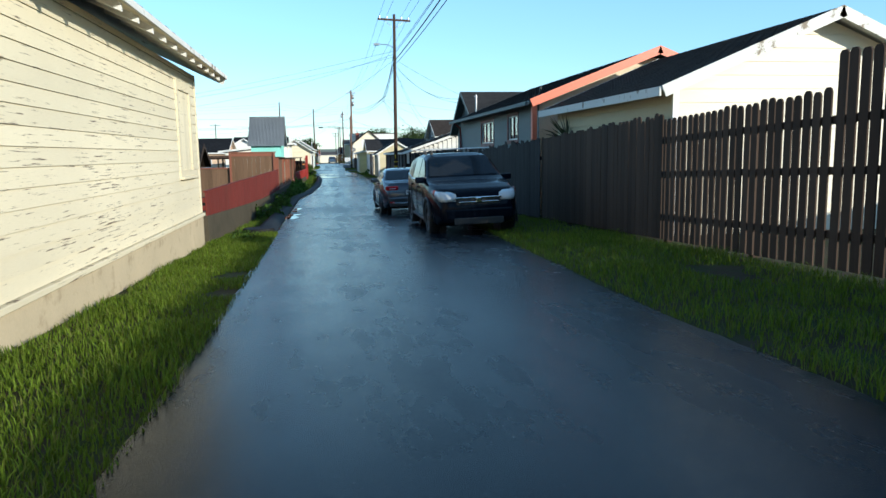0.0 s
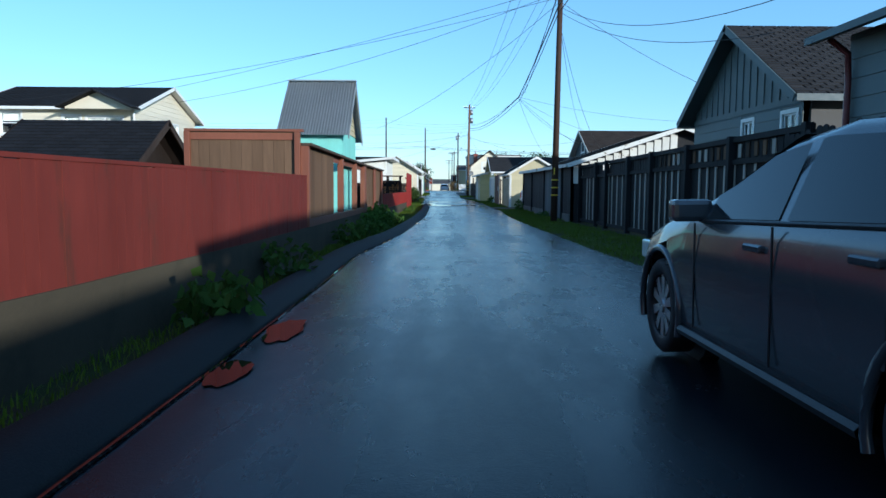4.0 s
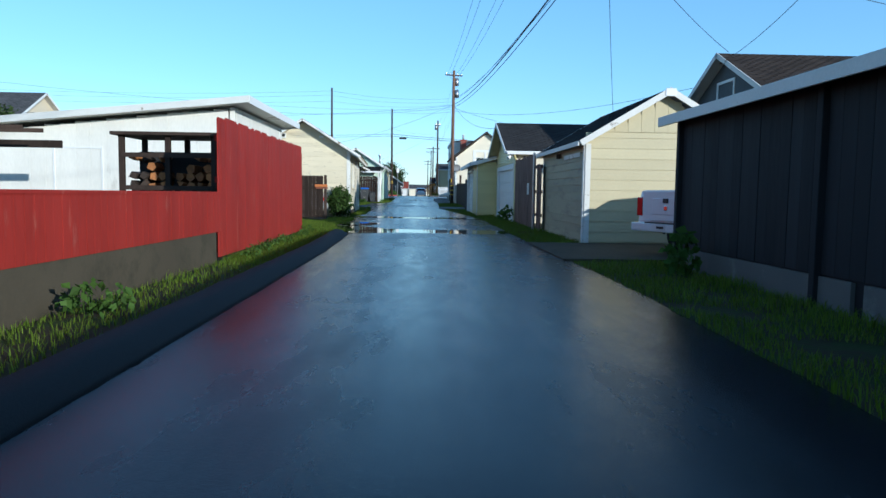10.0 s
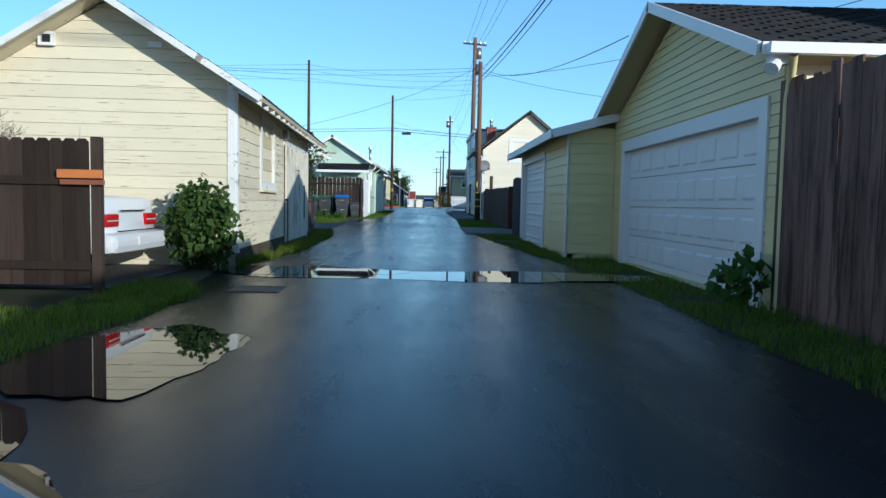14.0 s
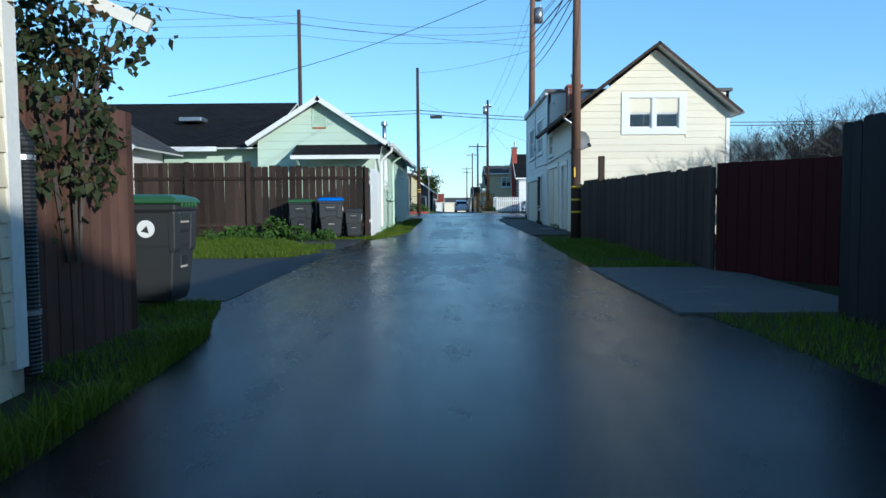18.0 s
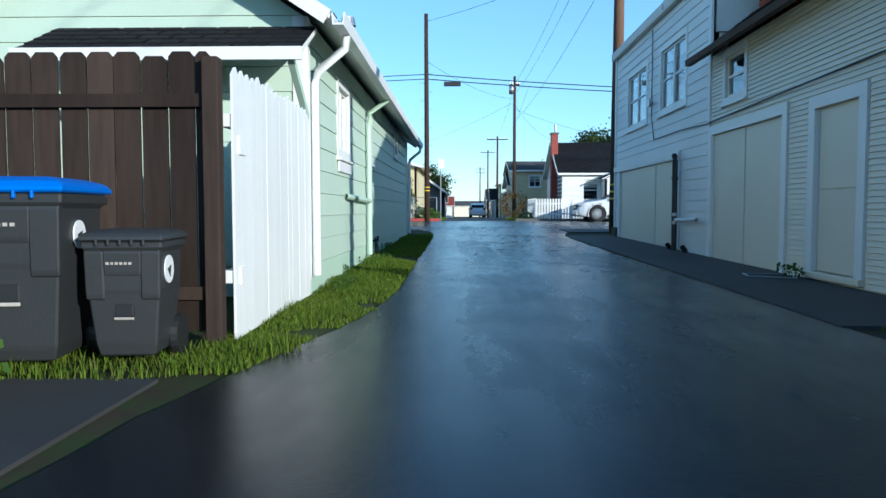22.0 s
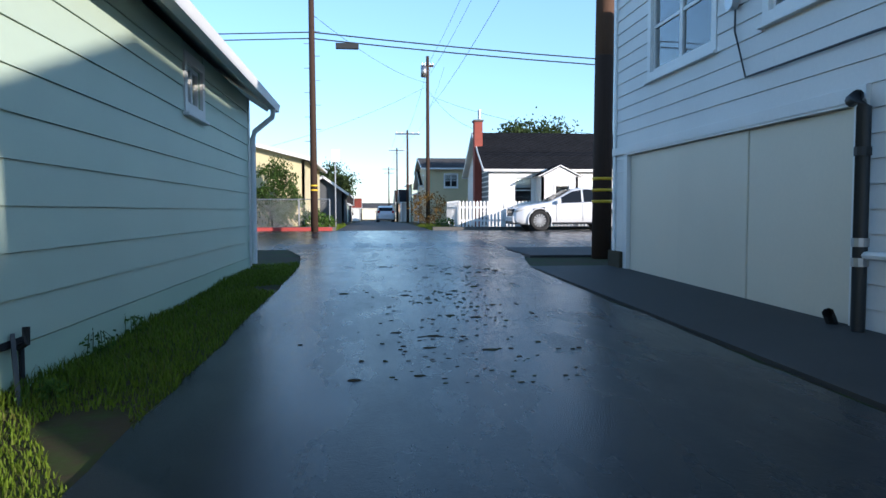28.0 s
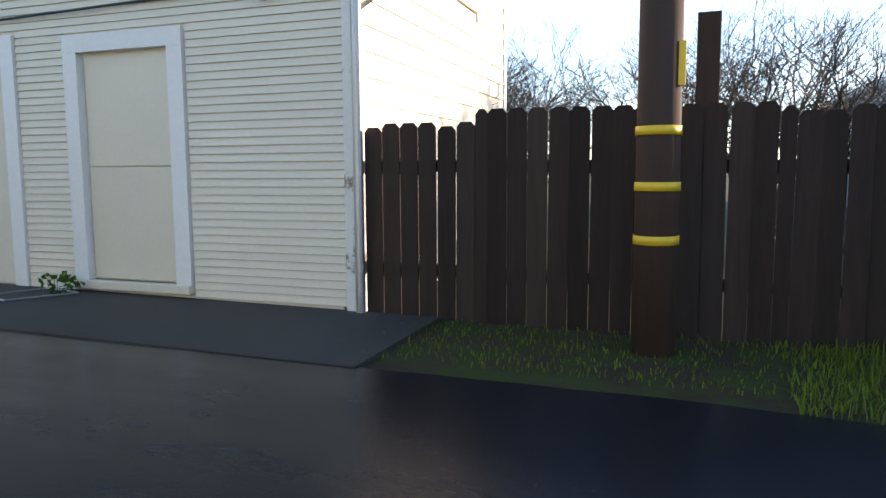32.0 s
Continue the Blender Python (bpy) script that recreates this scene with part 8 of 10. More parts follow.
OLD = dict(SEDAN, L=4.6, paint=WHITE_PAINT, arch=WHITE_PAINT, wheels=(0.95, 3.6), top=[(0, 0.55), (0.1, 0.70), (1.3, 0.95), (2.2, 1.36), (3.1, 1.36), (3.6, 1.05), (4.5, 1.0), (4.58, 0.95), (4.6, 0.7)],
           belt=[(0, 0.5), (1.4, 0.9), (4.6, 0.92)], plan=[(0, 0.8), (0.4, 0.96), (4.2, 0.97), (4.5, 0.92), (4.6, 0.88)], sidewin=[(1.75, 2.5), (2.58, 3.2)], screens={"windscreen": (1.4, 2.2), "rear_window": (3.12, 3.58)}, beltline=None, doors=(1.6, 2.54), handles=(), low=[(0, 0.26), (4.6, 0.32)],
           bits=[("tail_lamp", 4.30, 4.63, 0.40, 0.815, 0.62, 0.80, TAIL_RED, 0.05), ("lamp_line", 4.60, 4.634, 0.44, 0.76, 0.70, 0.715, CLEAR_LENS, 0.003), ("bumper", 4.30, 4.76, 0.0, 0.87, 0.30, 0.56, WHITE_PAINT, 0.10), ("plate", 4.752, 4.77, 0.0, 0.155, 0.38, 0.50, PLATE, 0.003), ("trim", 4.59, 4.625, 0.0, 0.38, 0.82, 0.84, CHROME, 0.005), ("bumper_line", 4.72, 4.75, 0.0, 0.7, 0.575, 0.59, BLACK_PLASTIC, 0.004)])
_c = car("sedan", "white saloon car parked beside the cream garage", OLD, pose(-2.82 - 4.6, 79.35, G(79.3), 0, 0, 0))
part("aerial", rod(nb(), (-3.27, 78.78, G(79.3) + 0.95), (-3.19, 78.78, G(79.3) + 1.85), 0.006, 0.004, 6), STEEL, _c)

XOVER = dict(SUV, paint=WHITE_PAINT, arch=WHITE_PAINT, rim=ALLOY, spokes=14, wr=0.39, W=1.93, L=4.83, wheels=(1.0, 3.85),
             top=[(0, 0.55), (0.08, 0.82), (0.35, 0.95), (1.35, 1.10), (2.3, 1.60), (2.8, 1.68), (3.6, 1.64), (4.2, 1.5), (4.65, 1.1), (4.83, 0.8)],
             belt=[(0, 0.6), (0.4, 0.86), (1.4, 1.02), (4.2, 1.14), (4.83, 0.9)], sidewin=[(1.85, 2.65), (2.73, 3.55), (3.62, 4.2)], screens={"windscreen": (1.42, 2.3), "rear_window": (4.2, 4.6)}, doors=(1.65, 2.69, 3.6), handles=(2.4, 3.3), mirror=(1.7, 1.03), beltline=(1.7, 4.2),
             lamps=[("headlamp", CLEAR_LENS, [(0.05, 0.2, 0.70, 0.80), (0.2, 0.3, 0.74, 0.88), (0.6, 0.04, 0.86, 0.94)])],
             bits=[("grille", -0.01, 0.14, 0.0, 0.5, 0.55, 0.84, BLACK_PLASTIC, 0.02), ("grille_bar", -0.02, 0.05, 0.0, 0.5, 0.7, 0.73, CHROME, 0.006), ("bumper", -0.03, 0.2, 0.0, 0.72, 0.3, 0.55, WHITE_PAINT, 0.04), ("lower_trim", -0.035, 0.15, 0.0, 0.7, 0.24, 0.36, BLACK_PLASTIC, 0.02), ("tail_lamp", 4.5, 4.75, 0.6, 0.88, 0.92, 1.05, TAIL_RED, 0.02)])
car("suv", "white crossover car parked across the street", XOVER, pose(5.35, 137.35, G(137.3) + 0.03, 0, 0, 0))
VAN = dict(XOVER, bits=[("tail_lamp", 4.55, 4.78, 0.6, 0.84, 0.95, 1.2, TAIL_RED, 0.02), ("bumper", 4.6, 4.9, 0.0, 0.76, 0.35, 0.6, WHITE_PAINT, 0.04), ("plate", 4.86, 4.92, 0.0, 0.155, 0.66, 0.78, PLATE, 0.003)])
car("suv", "white car parked in the alley beyond the street", VAN, pose(1.35, 186.0, G(184), 0, 0, -90))
# ---- houses behind the gardens and beyond the street ----
def plain_house(name, label, x0, x1, y0, y1, ze, za, axis, wall, roof, wins=(), trim=None, over=0.4, zb=None, seed=5, pitch=0.0, cat="house"):
    """A gabled house: walls, roof, windows given as (facing, u0, u1, z0, z1)."""
    trim = trim or WHITE_TRIM
    zb = G((y0 + y1) / 2) - 0.3 if zb is None else zb
    h = thing(name, label, cat, ((x0 + x1) / 2, (y0 + y1) / 2, zb + 0.3))
    xm, ym = (x0 + x1) / 2, (y0 + y1) / 2
    for n, c, a, b in (("-y", y0, x0, x1), ("+y", y1, x0, x1), ("-x", x0, y0, y1), ("+x", x1, y0, y1)):
        ap = (((a + b) / 2, za) if (axis == "y") == (n in ("-y", "+y")) else None)
        holes = [w[1:] for w in wins if w[0] == n]
        part("wall", slab(nb(), n, c, a, b, zb, ze, holes, ap), wall, h)
        if pitch and n in ("-y", "+x", "-x"):
            siding(h, n, c, a, b, zb + 0.3, ze, pitch, wall, [(q[0] - 0.08, q[1] + 0.08, q[2] - 0.08, q[3] + 0.08) for q in holes], ap)
    for n, a, b, k, l in wins:
        c = {"-y": y0, "+y": y1, "-x": x0, "+x": x1}[n]
        window(h, n, c, a, b, k, l, trim, trim, 0.08, 1 if b - a < 1.0 else 2, True, True, 0.4)
    if axis == "y":
        k = (za - ze) / ((x1 - x0) / 2)
        gable_roof_y(h, x0 - over, x1 + over, xm, y0 - over, y1 + over, ze - k * over + 0.08, za + 0.1, roof, trim, trim, seed)
    else:
        k = (za - ze) / ((y1 - y0) / 2)
        gable_roof_x(h, y0 - over, y1 + over, ym, x0 - over, x1 + over, ze - k * over + 0.08, za + 0.1, roof, trim, trim, seed)
    return h


_b = plain_house("house", "beige two-storey house with a dark roof and white windows", -20.9, -13.8, 50.5, 58.5, 3.85, 5.15, "x", CREAM_WALL, SHINGLE_DARK, [("-y", -19.75, -18.85, 2.65, 3.6), ("-y", -16.95, -16.2, 1.6, 3.45), ("-y", -15.9, -14.3, 1.6, 3.4), ("+x", 53.6, 54.6, 2.6, 3.45), ("+x", 54.9, 55.9, 2.6, 3.45)], pitch=0.22)
part("porch_gable", slab(nb(), "-y", 49.6, -16.4, -13.5, 3.68, 3.82, apex=(-14.95, 4.4)), CREAM_WALL, _b)
for _e in (-16.6, -13.3):
    part("porch_roof", plank(nb(), (_e, 49.6, 3.75), (-14.95, 49.6, 4.5), 1.0, 0.08), SHINGLE_DARK, _b)
part("downspout", rod(nb(), (-13.7, 50.3, -1), (-13.7, 50.3, 3.6), 0.05), WHITE_TRIM, _b)
part("stair", plank(nb(), (-17.2, 48.5, 0.2), (-15.6, 48.5, 1.9), 0.9, 0.16), DARKWOOD, _b)
part("stair_rail", plank(nb(), (-17.2, 48.05, 1.1), (-15.6, 48.05, 2.8), 0.05, 0.08), DARKWOOD, _b)
plain_house("shed", "dark brown garden shed with a shallow shingle roof", -9.1, -6.7, 33.2, 36.0, 0.95, 1.75, "x", DARKWOOD, SHINGLE_DARK, trim=DARKWOOD, over=0.45, cat="shed")
plain_house("house", "peach stucco house with white-framed windows", -22.0, -11.6, 82.0, 90.0, 1.75, 3.3, "x", PEACH, SHINGLE_DARK, [("-y", -15.5, -14.5, 0.0, 1.15), ("-y", -14.1, -13.2, 0.0, 1.15), ("-y", -18.6, -17.6, 0.0, 1.15)])
plain_house("house", "tan house with a steep dark roof among palms", -34.0, -25.0, 96.0, 106.0, 3.6, 6.4, "x", BEIGE, SHINGLE_GREY)
plain_house("house", "white house far behind the gardens", -30.0, -22.0, 62.0, 70.0, 1.4, 2.9, "x", WHITE_WALL, SHINGLE_GREY)


CAMPER_WHITE = surface("chalky_white_trailer_panel", (0.52, 0.53, 0.54), 0.5, var=0.06, bump=0.1)


def camper():
    t = thing("camper_trailer", "white rounded camper trailer behind the fence", "trailer", (-23.70, 46.2, G(47)))
    prof = [(-27.70, 0.0), (-20.00, 0.0), (-19.50, 0.9), (-19.35, 2.2), (-19.65, 3.15), (-20.50, 3.45), (-27.70, 3.52)]
    part("body", bevel(prism(nb(), prof, "y", 45.0, 47.4), 0.12, 2), CAMPER_WHITE, t)
    part("window", bbox(-25.90, -24.30, 44.96, 45.02, 1.4, 2.1), CAR_GLASS, t)
    part("side_panel", wframe("-y", 45.0, -27.20, -21.60, 1.0, 2.9, -27.14, -21.66, 1.06, 2.84, 0.0, 0.02), WHITE_TRIM, t)
    for z in (1.45, 2.2):
        part("trim_strip", box(nb(), -27.60, -21.60, 44.975, 45.0, z, z + 0.035), GREYBOARD, t)
    for x in (-24.30, -23.40):
        part("wheel", rod(nb(), (x, 44.95, G(47) + 0.34), (x, 45.2, G(47) + 0.34), 0.34, n=18), TYRE, t)
    part("chassis", box(nb(), -27.20, -19.90, 45.2, 47.2, -0.6, 0.02), BLACK_PLASTIC, t)


camper()


def pergola():
    t = thing("pergola", "dark timber garden shelter with slim posts", "pergola", (-9.5, 59.5, G(60)))
    for x in (-11.0, -9.0, -7.4):
        for y in (58.2, 60.9):
            post(t, "-y", y, x, 0.12, G(66), 1.15, DARKWOOD)
    part("roof", bevel(box(nb(), -11.4, -7.0, 57.8, 61.3, 1.15, 1.25), 0.01), GREYWOOD, t)
    for y in (64.4, 67.6):
        part("beam", box(nb(), -11.2, -7.2, y, y + 0.08, 0.98, 1.15), DARKWOOD, t)
    for y in (65.0, 65.8, 66.6):
        part("rafter", box(nb(), -11.3, -7.1, y, y + 0.06, 1.25, 1.34), GREYWOOD, t)


pergola()

# behind the right-hand fences
plain_house("house", "cream house behind the dark fence", 14.0, 22.0, 86.0, 94.0, 2.2, 3.6, "x", CREAM_WALL, SHINGLE_GREY)
plain_house("house", "pale blue house far behind the bare trees", 22.0, 30.0, 93.0, 100.4, 2.4, 4.0, "x", surface("pale_blue_siding", (0.45, 0.52, 0.56), 0.6), SHINGLE_GREY, [("-x", 96.0, 97.0, 0.8, 1.9)])
plain_house("house", "grey bungalow behind the sheds", 15.0, 23.0, 48.0, 58.0, 2.2, 3.7, "y", GREYBOARD, SHINGLE_BROWN)
plain_house("house", "tan bungalow behind the picket fence", 15.0, 24.0, -6.0, 4.0, 1.7, 2.6, "x", BEIGE, SHINGLE_GREY)

# across the street
_w = plain_house("house", "small white house with a dark roof and brick chimney", 5.7, 17.5, 144.5, 152.0, 2.45, 4.5, "x", WHITE_WALL, SHINGLE_DARK, [("-y", 7.0, 7.9, 0.7, 2.0), ("-y", 10.9, 11.9, 0.7, 2.0)], over=0.3, pitch=0.25)
for _e in (7.9, 10.1):
    roof_slope(_w, (_e, 143.2, 2.0), (_e, 144.5, 2.0), (9.0, 143.2, 2.55), (9.0, 144.5, 2.55), SHINGLE_DARK, WHITE_TRIM, 8, name="porch_roof")
part("porch", slab(nb(), "-y", 143.3, 8.1, 9.9, G(143), 1.98, [(8.75, 9.45, 0.55, 1.55)], apex=(9.0, 2.45)), WHITE_WALL, _w)
part("porch", slab(nb(), "-x", 8.1, 143.3, 144.5, G(143), 1.98), WHITE_WALL, _w)
part("porch", slab(nb(), "+x", 9.9, 143.3, 144.5, G(143), 1.98), WHITE_WALL, _w)
window(_w, "-y", 143.3, 8.75, 9.45, 0.55, 1.55, WHITE_TRIM, WHITE_TRIM, 0.08, 1, False)
part("side_return", slab(nb(), "-x", 5.68, 144.5, 147.5, -0.4, 2.45), SLATE, _w)
_ch = part("chimney", box(nb(), 5.3, 5.72, 146.6, 147.2, -0.5, 5.0), BRICK, _w)
part("chimney_cap", bbox(5.24, 5.78, 146.53, 147.27, 5.0, 5.1, 0.02), PALE_CONCRETE, _ch)
part("flue", rod(nb(), (5.55, 146.55, 5.12), (5.55, 146.55, 5.6), 0.1), STEEL, _ch)


def white_pickets():
    f = thing("picket_fence", "low white picket fence with pointed tops", "fence", (6, 139.2, G(139)))
    g = lambda u: G(139) + 0.12
    boards(f, "-y", 139.3, 3.55, 11.5, g, lambda u: G(139) + 1.22, 0.15, 0.06, WHITE_TRIM, "point", 0.02, 0.0, 2)
    boards(f, "-x", 3.55, 139.3, 144.0, g, lambda u: G(139) + 1.22, 0.15, 0.06, WHITE_TRIM, "point", 0.02, 0.0, 3)
    for k in (0.35, 0.9):
        part("rail", box(nb(), 3.55, 11.5, 139.3, 139.34, G(139) + k, G(139) + k + 0.08), WHITE_TRIM, f)
        part("rail", box(nb(), 3.56, 3.6, 139.34, 144.0, G(139) + k, G(139) + k + 0.08), WHITE_TRIM, f)
    for x in (3.55, 5.5, 7.5, 9.5, 11.5):
        post(f, "-y", 139.35, x, 0.1, G(139), G(139) + 1.15, WHITE_TRIM)


white_pickets()
plain_house("house", "pale yellow stucco house with a low gable", -12.0, -3.2, 143.0, 153.0, 2.75, 3.85, "y", surface("pale_yellow_stucco", (0.62, 0.54, 0.32), 0.85, fine=60, bump=0.4), SHINGLE_GREY)
plain_house("house", "weathered grey lean-to shed beside the far alley", -4.5, -1.9, 156.0, 163.0, 1.6, 2.5, "y", GREYBOARD, SHINGLE_GREY, cat="shed")
_s = thing("street_sign", "plain white sign on a slim post", "sign", (-1.7, 141.5, G(141)))
part("post", rod(nb(), (-1.7, 141.5, G(141)), (-1.7, 141.5, 2.9), 0.03), STEEL, _s)
part("panel", bbox(-1.85, -1.5, 141.46, 141.48, 2.5, 3.05, 0.004), WHITE_TRIM, _s)
solo("painted_kerb", box(nb(), -20, -1.7, 138.44, 138.58, G(138) - 0.1, G(138) + 0.14), surface("red_kerb_paint", (0.36, 0.05, 0.04), 0.7, var=0.2), "red painted kerb at the street corner", "kerb", kind="structure")


def chain_link():
    f = thing("chain_link_fence", "grey wire mesh fence in front of the hedge", "fence", (-5, 140.4, G(140)))
    for x in (-9.0, -7.0, -5.0, -3.2, -1.9):
        part("post", rod(nb(), (x, 140.4, G(140)), (x, 140.4, G(140) + 1.3), 0.03), STEEL, f)
    part("top_rail", rod(nb(), (-9.0, 140.4, G(140) + 1.3), (-1.9, 140.4, G(140) + 1.3), 0.02), STEEL, f)
    bm = nb()
    for i in range(60):
        x = -9.0 + i * 0.12
        for s in (1, -1):
            a, b = (x, G(140) + 0.05), (x + s * 1.25, G(140) + 1.28)
            if b[0] < -9.0 or b[0] > -1.9:
                continue
            tube(bm, [(a[0], 140.4, a[1]), (b[0], 140.4, b[1])], 0.004, 3)
    part("mesh", bm, STEEL, f)


chain_link()
_cols = [WHITE_WALL, CREAM_WALL, BEIGE, GREYBOARD, PALE_YELLOW, GREEN_WALL, WHITE_WALL, PEACH]
_roofs = [SHINGLE_GREY, SHINGLE_DARK, SHINGLE_BROWN]
_lab = ["white", "cream", "beige", "weathered grey", "pale yellow", "pale green", "white", "peach"]
_rn = random.Random(12)
for _i, _y in enumerate((158, 170, 181, 193, 206, 219, 233, 248)):
    for _s in (-1, 1):
        _k = _rn.randrange(8)
        _x = (-3.0 - _rn.uniform(0, 1.2)) if _s < 0 else (3.6 + _rn.uniform(0, 1.0))
        _wd, _dp = _rn.uniform(5, 8), _rn.uniform(6, 9)
        if _s < 0 and _y == 158:
            _y += 8
        _ze = G(_y) + _rn.uniform(2.3, 3.4) + (1.8 if (_s > 0 and _i in (0, 3)) else 0)
        plain_house("house", _lab[_k] + " house with a shingle roof along the far alley", min(_x, _x + _s * _wd), max(_x, _x + _s * _wd), _y, _y + _dp, _ze, _ze + _rn.uniform(1.0, 1.8), _rn.choice("xy"), _cols[_k], _roofs[_i % 3], [("-x" if _s > 0 else "+x", _y + 2, _y + 3, _ze - 1.5, _ze - 0.5), ("-y", _x + _s * 2 - 0.5, _x + _s * 2 + 0.5, _ze - 1.5, _ze - 0.5)], seed=_i)
plain_house("house", "white house with a red roof at the end of the alley", -12.0, -2.6, 268, 276, G(270) + 3.0, G(270) + 5.0, "x", WHITE_WALL, shingle_mat("red_tile", (0.25, 0.06, 0.04)), [("-y", -8, -7, -0.6, 0.6), ("-y", -5, -4, -0.6, 0.6)])
plain_house("house", "pale house closing the distant view", -3.0, 8.0, 330, 340, G(300) + 3.5, G(300) + 5.0, "x", CREAM_WALL, SHINGLE_GREY)
for _i in range(9):
    _x, _y = -28 - (_i % 3) * 13 - _rn.uniform(0, 4), 118 + _i * 14
    plain_house("house", _lab[_i % 8] + " house in the distant rows", _x, _x + 9, _y, _y + 8, G(_y) + 3.0, G(_y) + 4.8, "x", _cols[_i % 8], _roofs[_i % 3], seed=_i)
for _i in range(7):
    _x, _y = 20 + (_i % 3) * 12, 118 + _i * 16
    plain_house("house", _lab[_i % 8] + " house in the distant rows", _x, _x + 9, _y, _y + 8, G(_y) + 3.0, G(_y) + 4.8, "x", _cols[(_i + 3) % 8], _roofs[_i % 3], seed=_i)
for _i in range(5):
    _x = -60 + _i * 30
    plain_house("house", _lab[_i] + " house behind the start of the alley", _x, _x + 11, -60, -50, G(-40) + 3.0, G(-40) + 5.0, "x", _cols[_i], _roofs[_i % 3], seed=_i)
# ---- utility poles and cables ----
def utility_pole(x, y, top, r, label, arms=(), pots=(), bands=(), lean=(0, 0), lamp=None, pegs=False, tag=None, low=None):
    z0 = G(y) - 0.2
    p = thing("utility_pole", label, "utility pole", (x, y, G(y)), "utility poles")
    at = lambda z: (x + lean[0] * (z - z0), y + lean[1] * (z - z0), z)
    if low:
        part("shaft", rod(nb(), at(z0), at(low), r, r * 0.94, 16), POLE_WOOD, p, smooth=True)
        part("upper_shaft", rod(nb(), at(low), at(top), r * 0.94, r * 0.68, 16), POLE_PALE, p, smooth=True)
    else:
        part("shaft", rod(nb(), at(z0), at(top), r, r * 0.68, 16), POLE_WOOD, p, smooth=True)
    for z in bands:
        q = at(G(y) + z)
        part("marker_band", rod(nb(), q, (q[0], q[1], q[2] + 0.055), r * 1.03, r * 1.03, 18), YELLOW_BAND, p, smooth=True)
    for z, half, ang in arms:
        q = Vector(at(z))
        d = Vector((math.cos(ang), math.sin(ang), 0))
        a = part("crossarm", plank(nb(), q - d * half, q + d * half, 0.1, 0.12), POLE_WOOD, p)
        for k in (-0.9, -0.45, 0.45, 0.9):
            e = q + d * half * k
            part("insulator", rod(nb(), e, e + Vector((0, 0, 0.16)), 0.045, 0.03, 8), STEEL, a)
        for s in (-1, 1):
            part("brace", rod(nb(), q + d * s * half * 0.6 - Vector((0, 0, 0.1)), q - Vector((0, 0, 0.7)), 0.015), STEEL, a)
    for z, dx, dy in pots:
        q = Vector(at(z)) + Vector((dx, dy, 0))
        t = part("transformer", rod(nb(), q, q + Vector((0, 0, 0.75)), 0.21, n=16), STEEL, p, smooth=True)
        part("bushing", rod(nb(), q + Vector((0.08, 0, 0.75)), q + Vector((0.08, 0, 0.95)), 0.04, 0.025), STEEL, t)
        part("bracket", rod(nb(), q + Vector((0, 0, 0.4)), Vector(at(z + 0.4)), 0.03), STEEL, t)
    if lamp:
        z, dx, dy = lamp
        q = Vector(at(z))
        e = q + Vector((dx, dy, 0.25))
        a = part("lamp_arm", tube(nb(), [q, q + Vector((dx * 0.4, dy * 0.4, 0.22)), e], 0.025, 6), STEEL, p)
        part("lamp_head", bevel(box(nb(), e.x - 0.3, e.x + 0.1, e.y - 0.1, e.y + 0.1, e.z - 0.08, e.z + 0.06), 0.03), STEEL, a)
    if pegs:
        for i in range(10):
            z = G(y) + 3.4 + i * 0.45
            q = Vector(at(z))
            s = 1 if i % 2 else -1
            part("step_peg", rod(nb(), q, q + Vector((s * (r + 0.16), 0, 0)), 0.012), STEEL, p)
    if tag:
        q = at(G(y) + tag)
        part("tag_plate", bbox(q[0] - r * 0.55, q[0] - r * 0.25, q[1] - r - 0.012, q[1] - r + 0.03, q[2], q[2] + 0.26, 0.003), YELLOW_BAND, p)
    return p


utility_pole(4.5, 46.3, 10.5, 0.135, "tall brown wooden utility pole with yellow bands", [(10.2, 1.15, 0.25)], bands=(1.02, 1.32, 1.62), lean=(0.01, 0.0), lamp=(8.3, -1.1, 0.0), tag=1.86)
utility_pole(4.35, 123.1, 12.3, 0.19, "tall utility pole with transformers at the street corner", [(11.9, 0.9, 0.3)], [(9.6, 0.32, -0.1), (10.8, 0.3, 0.1)], (1.05, 1.27, 1.49), (0.006, 0.0), low=3.3)
utility_pole(3.54, 104.62, 6.9, 0.137, "weathered wooden pole with yellow bands beside the fence", (), (), (0.66, 0.99, 1.33), (0.0, 0.0), tag=1.62, low=1.6)
utility_pole(-2.25, 136.6, 9.95, 0.14, "slim street pole carrying the cross cables", (), (), (1.55, 1.72), (-0.004, 0.0), pegs=True)
utility_pole(-7.75, 122.7, 10.3, 0.13, "bare wooden pole behind the green house", (), (), (), (0.0, 0.0))
utility_pole(3.75, 158.0, 10.8, 0.15, "wooden pole in the far alley", [(10.2, 0.4, 0)], [(9.4, -0.25, 0)])
utility_pole(3.5, 180.0, 8.3, 0.14, "wooden pole with a crossarm in the far alley", [(8.0, 1.2, 0)])
utility_pole(3.7, 214.0, 9.6, 0.14, "distant wooden pole with a crossarm", [(9.3, 1.2, 0)])
utility_pole(3.4, 250.0, 9.0, 0.14, "distant wooden pole with crossarms", [(8.7, 1.2, 0), (7.9, 1.0, 0)])
utility_pole(-26.0, 175.0, 9.0, 0.14, "distant wooden pole among the roofs", [(8.7, 1.2, 0)])


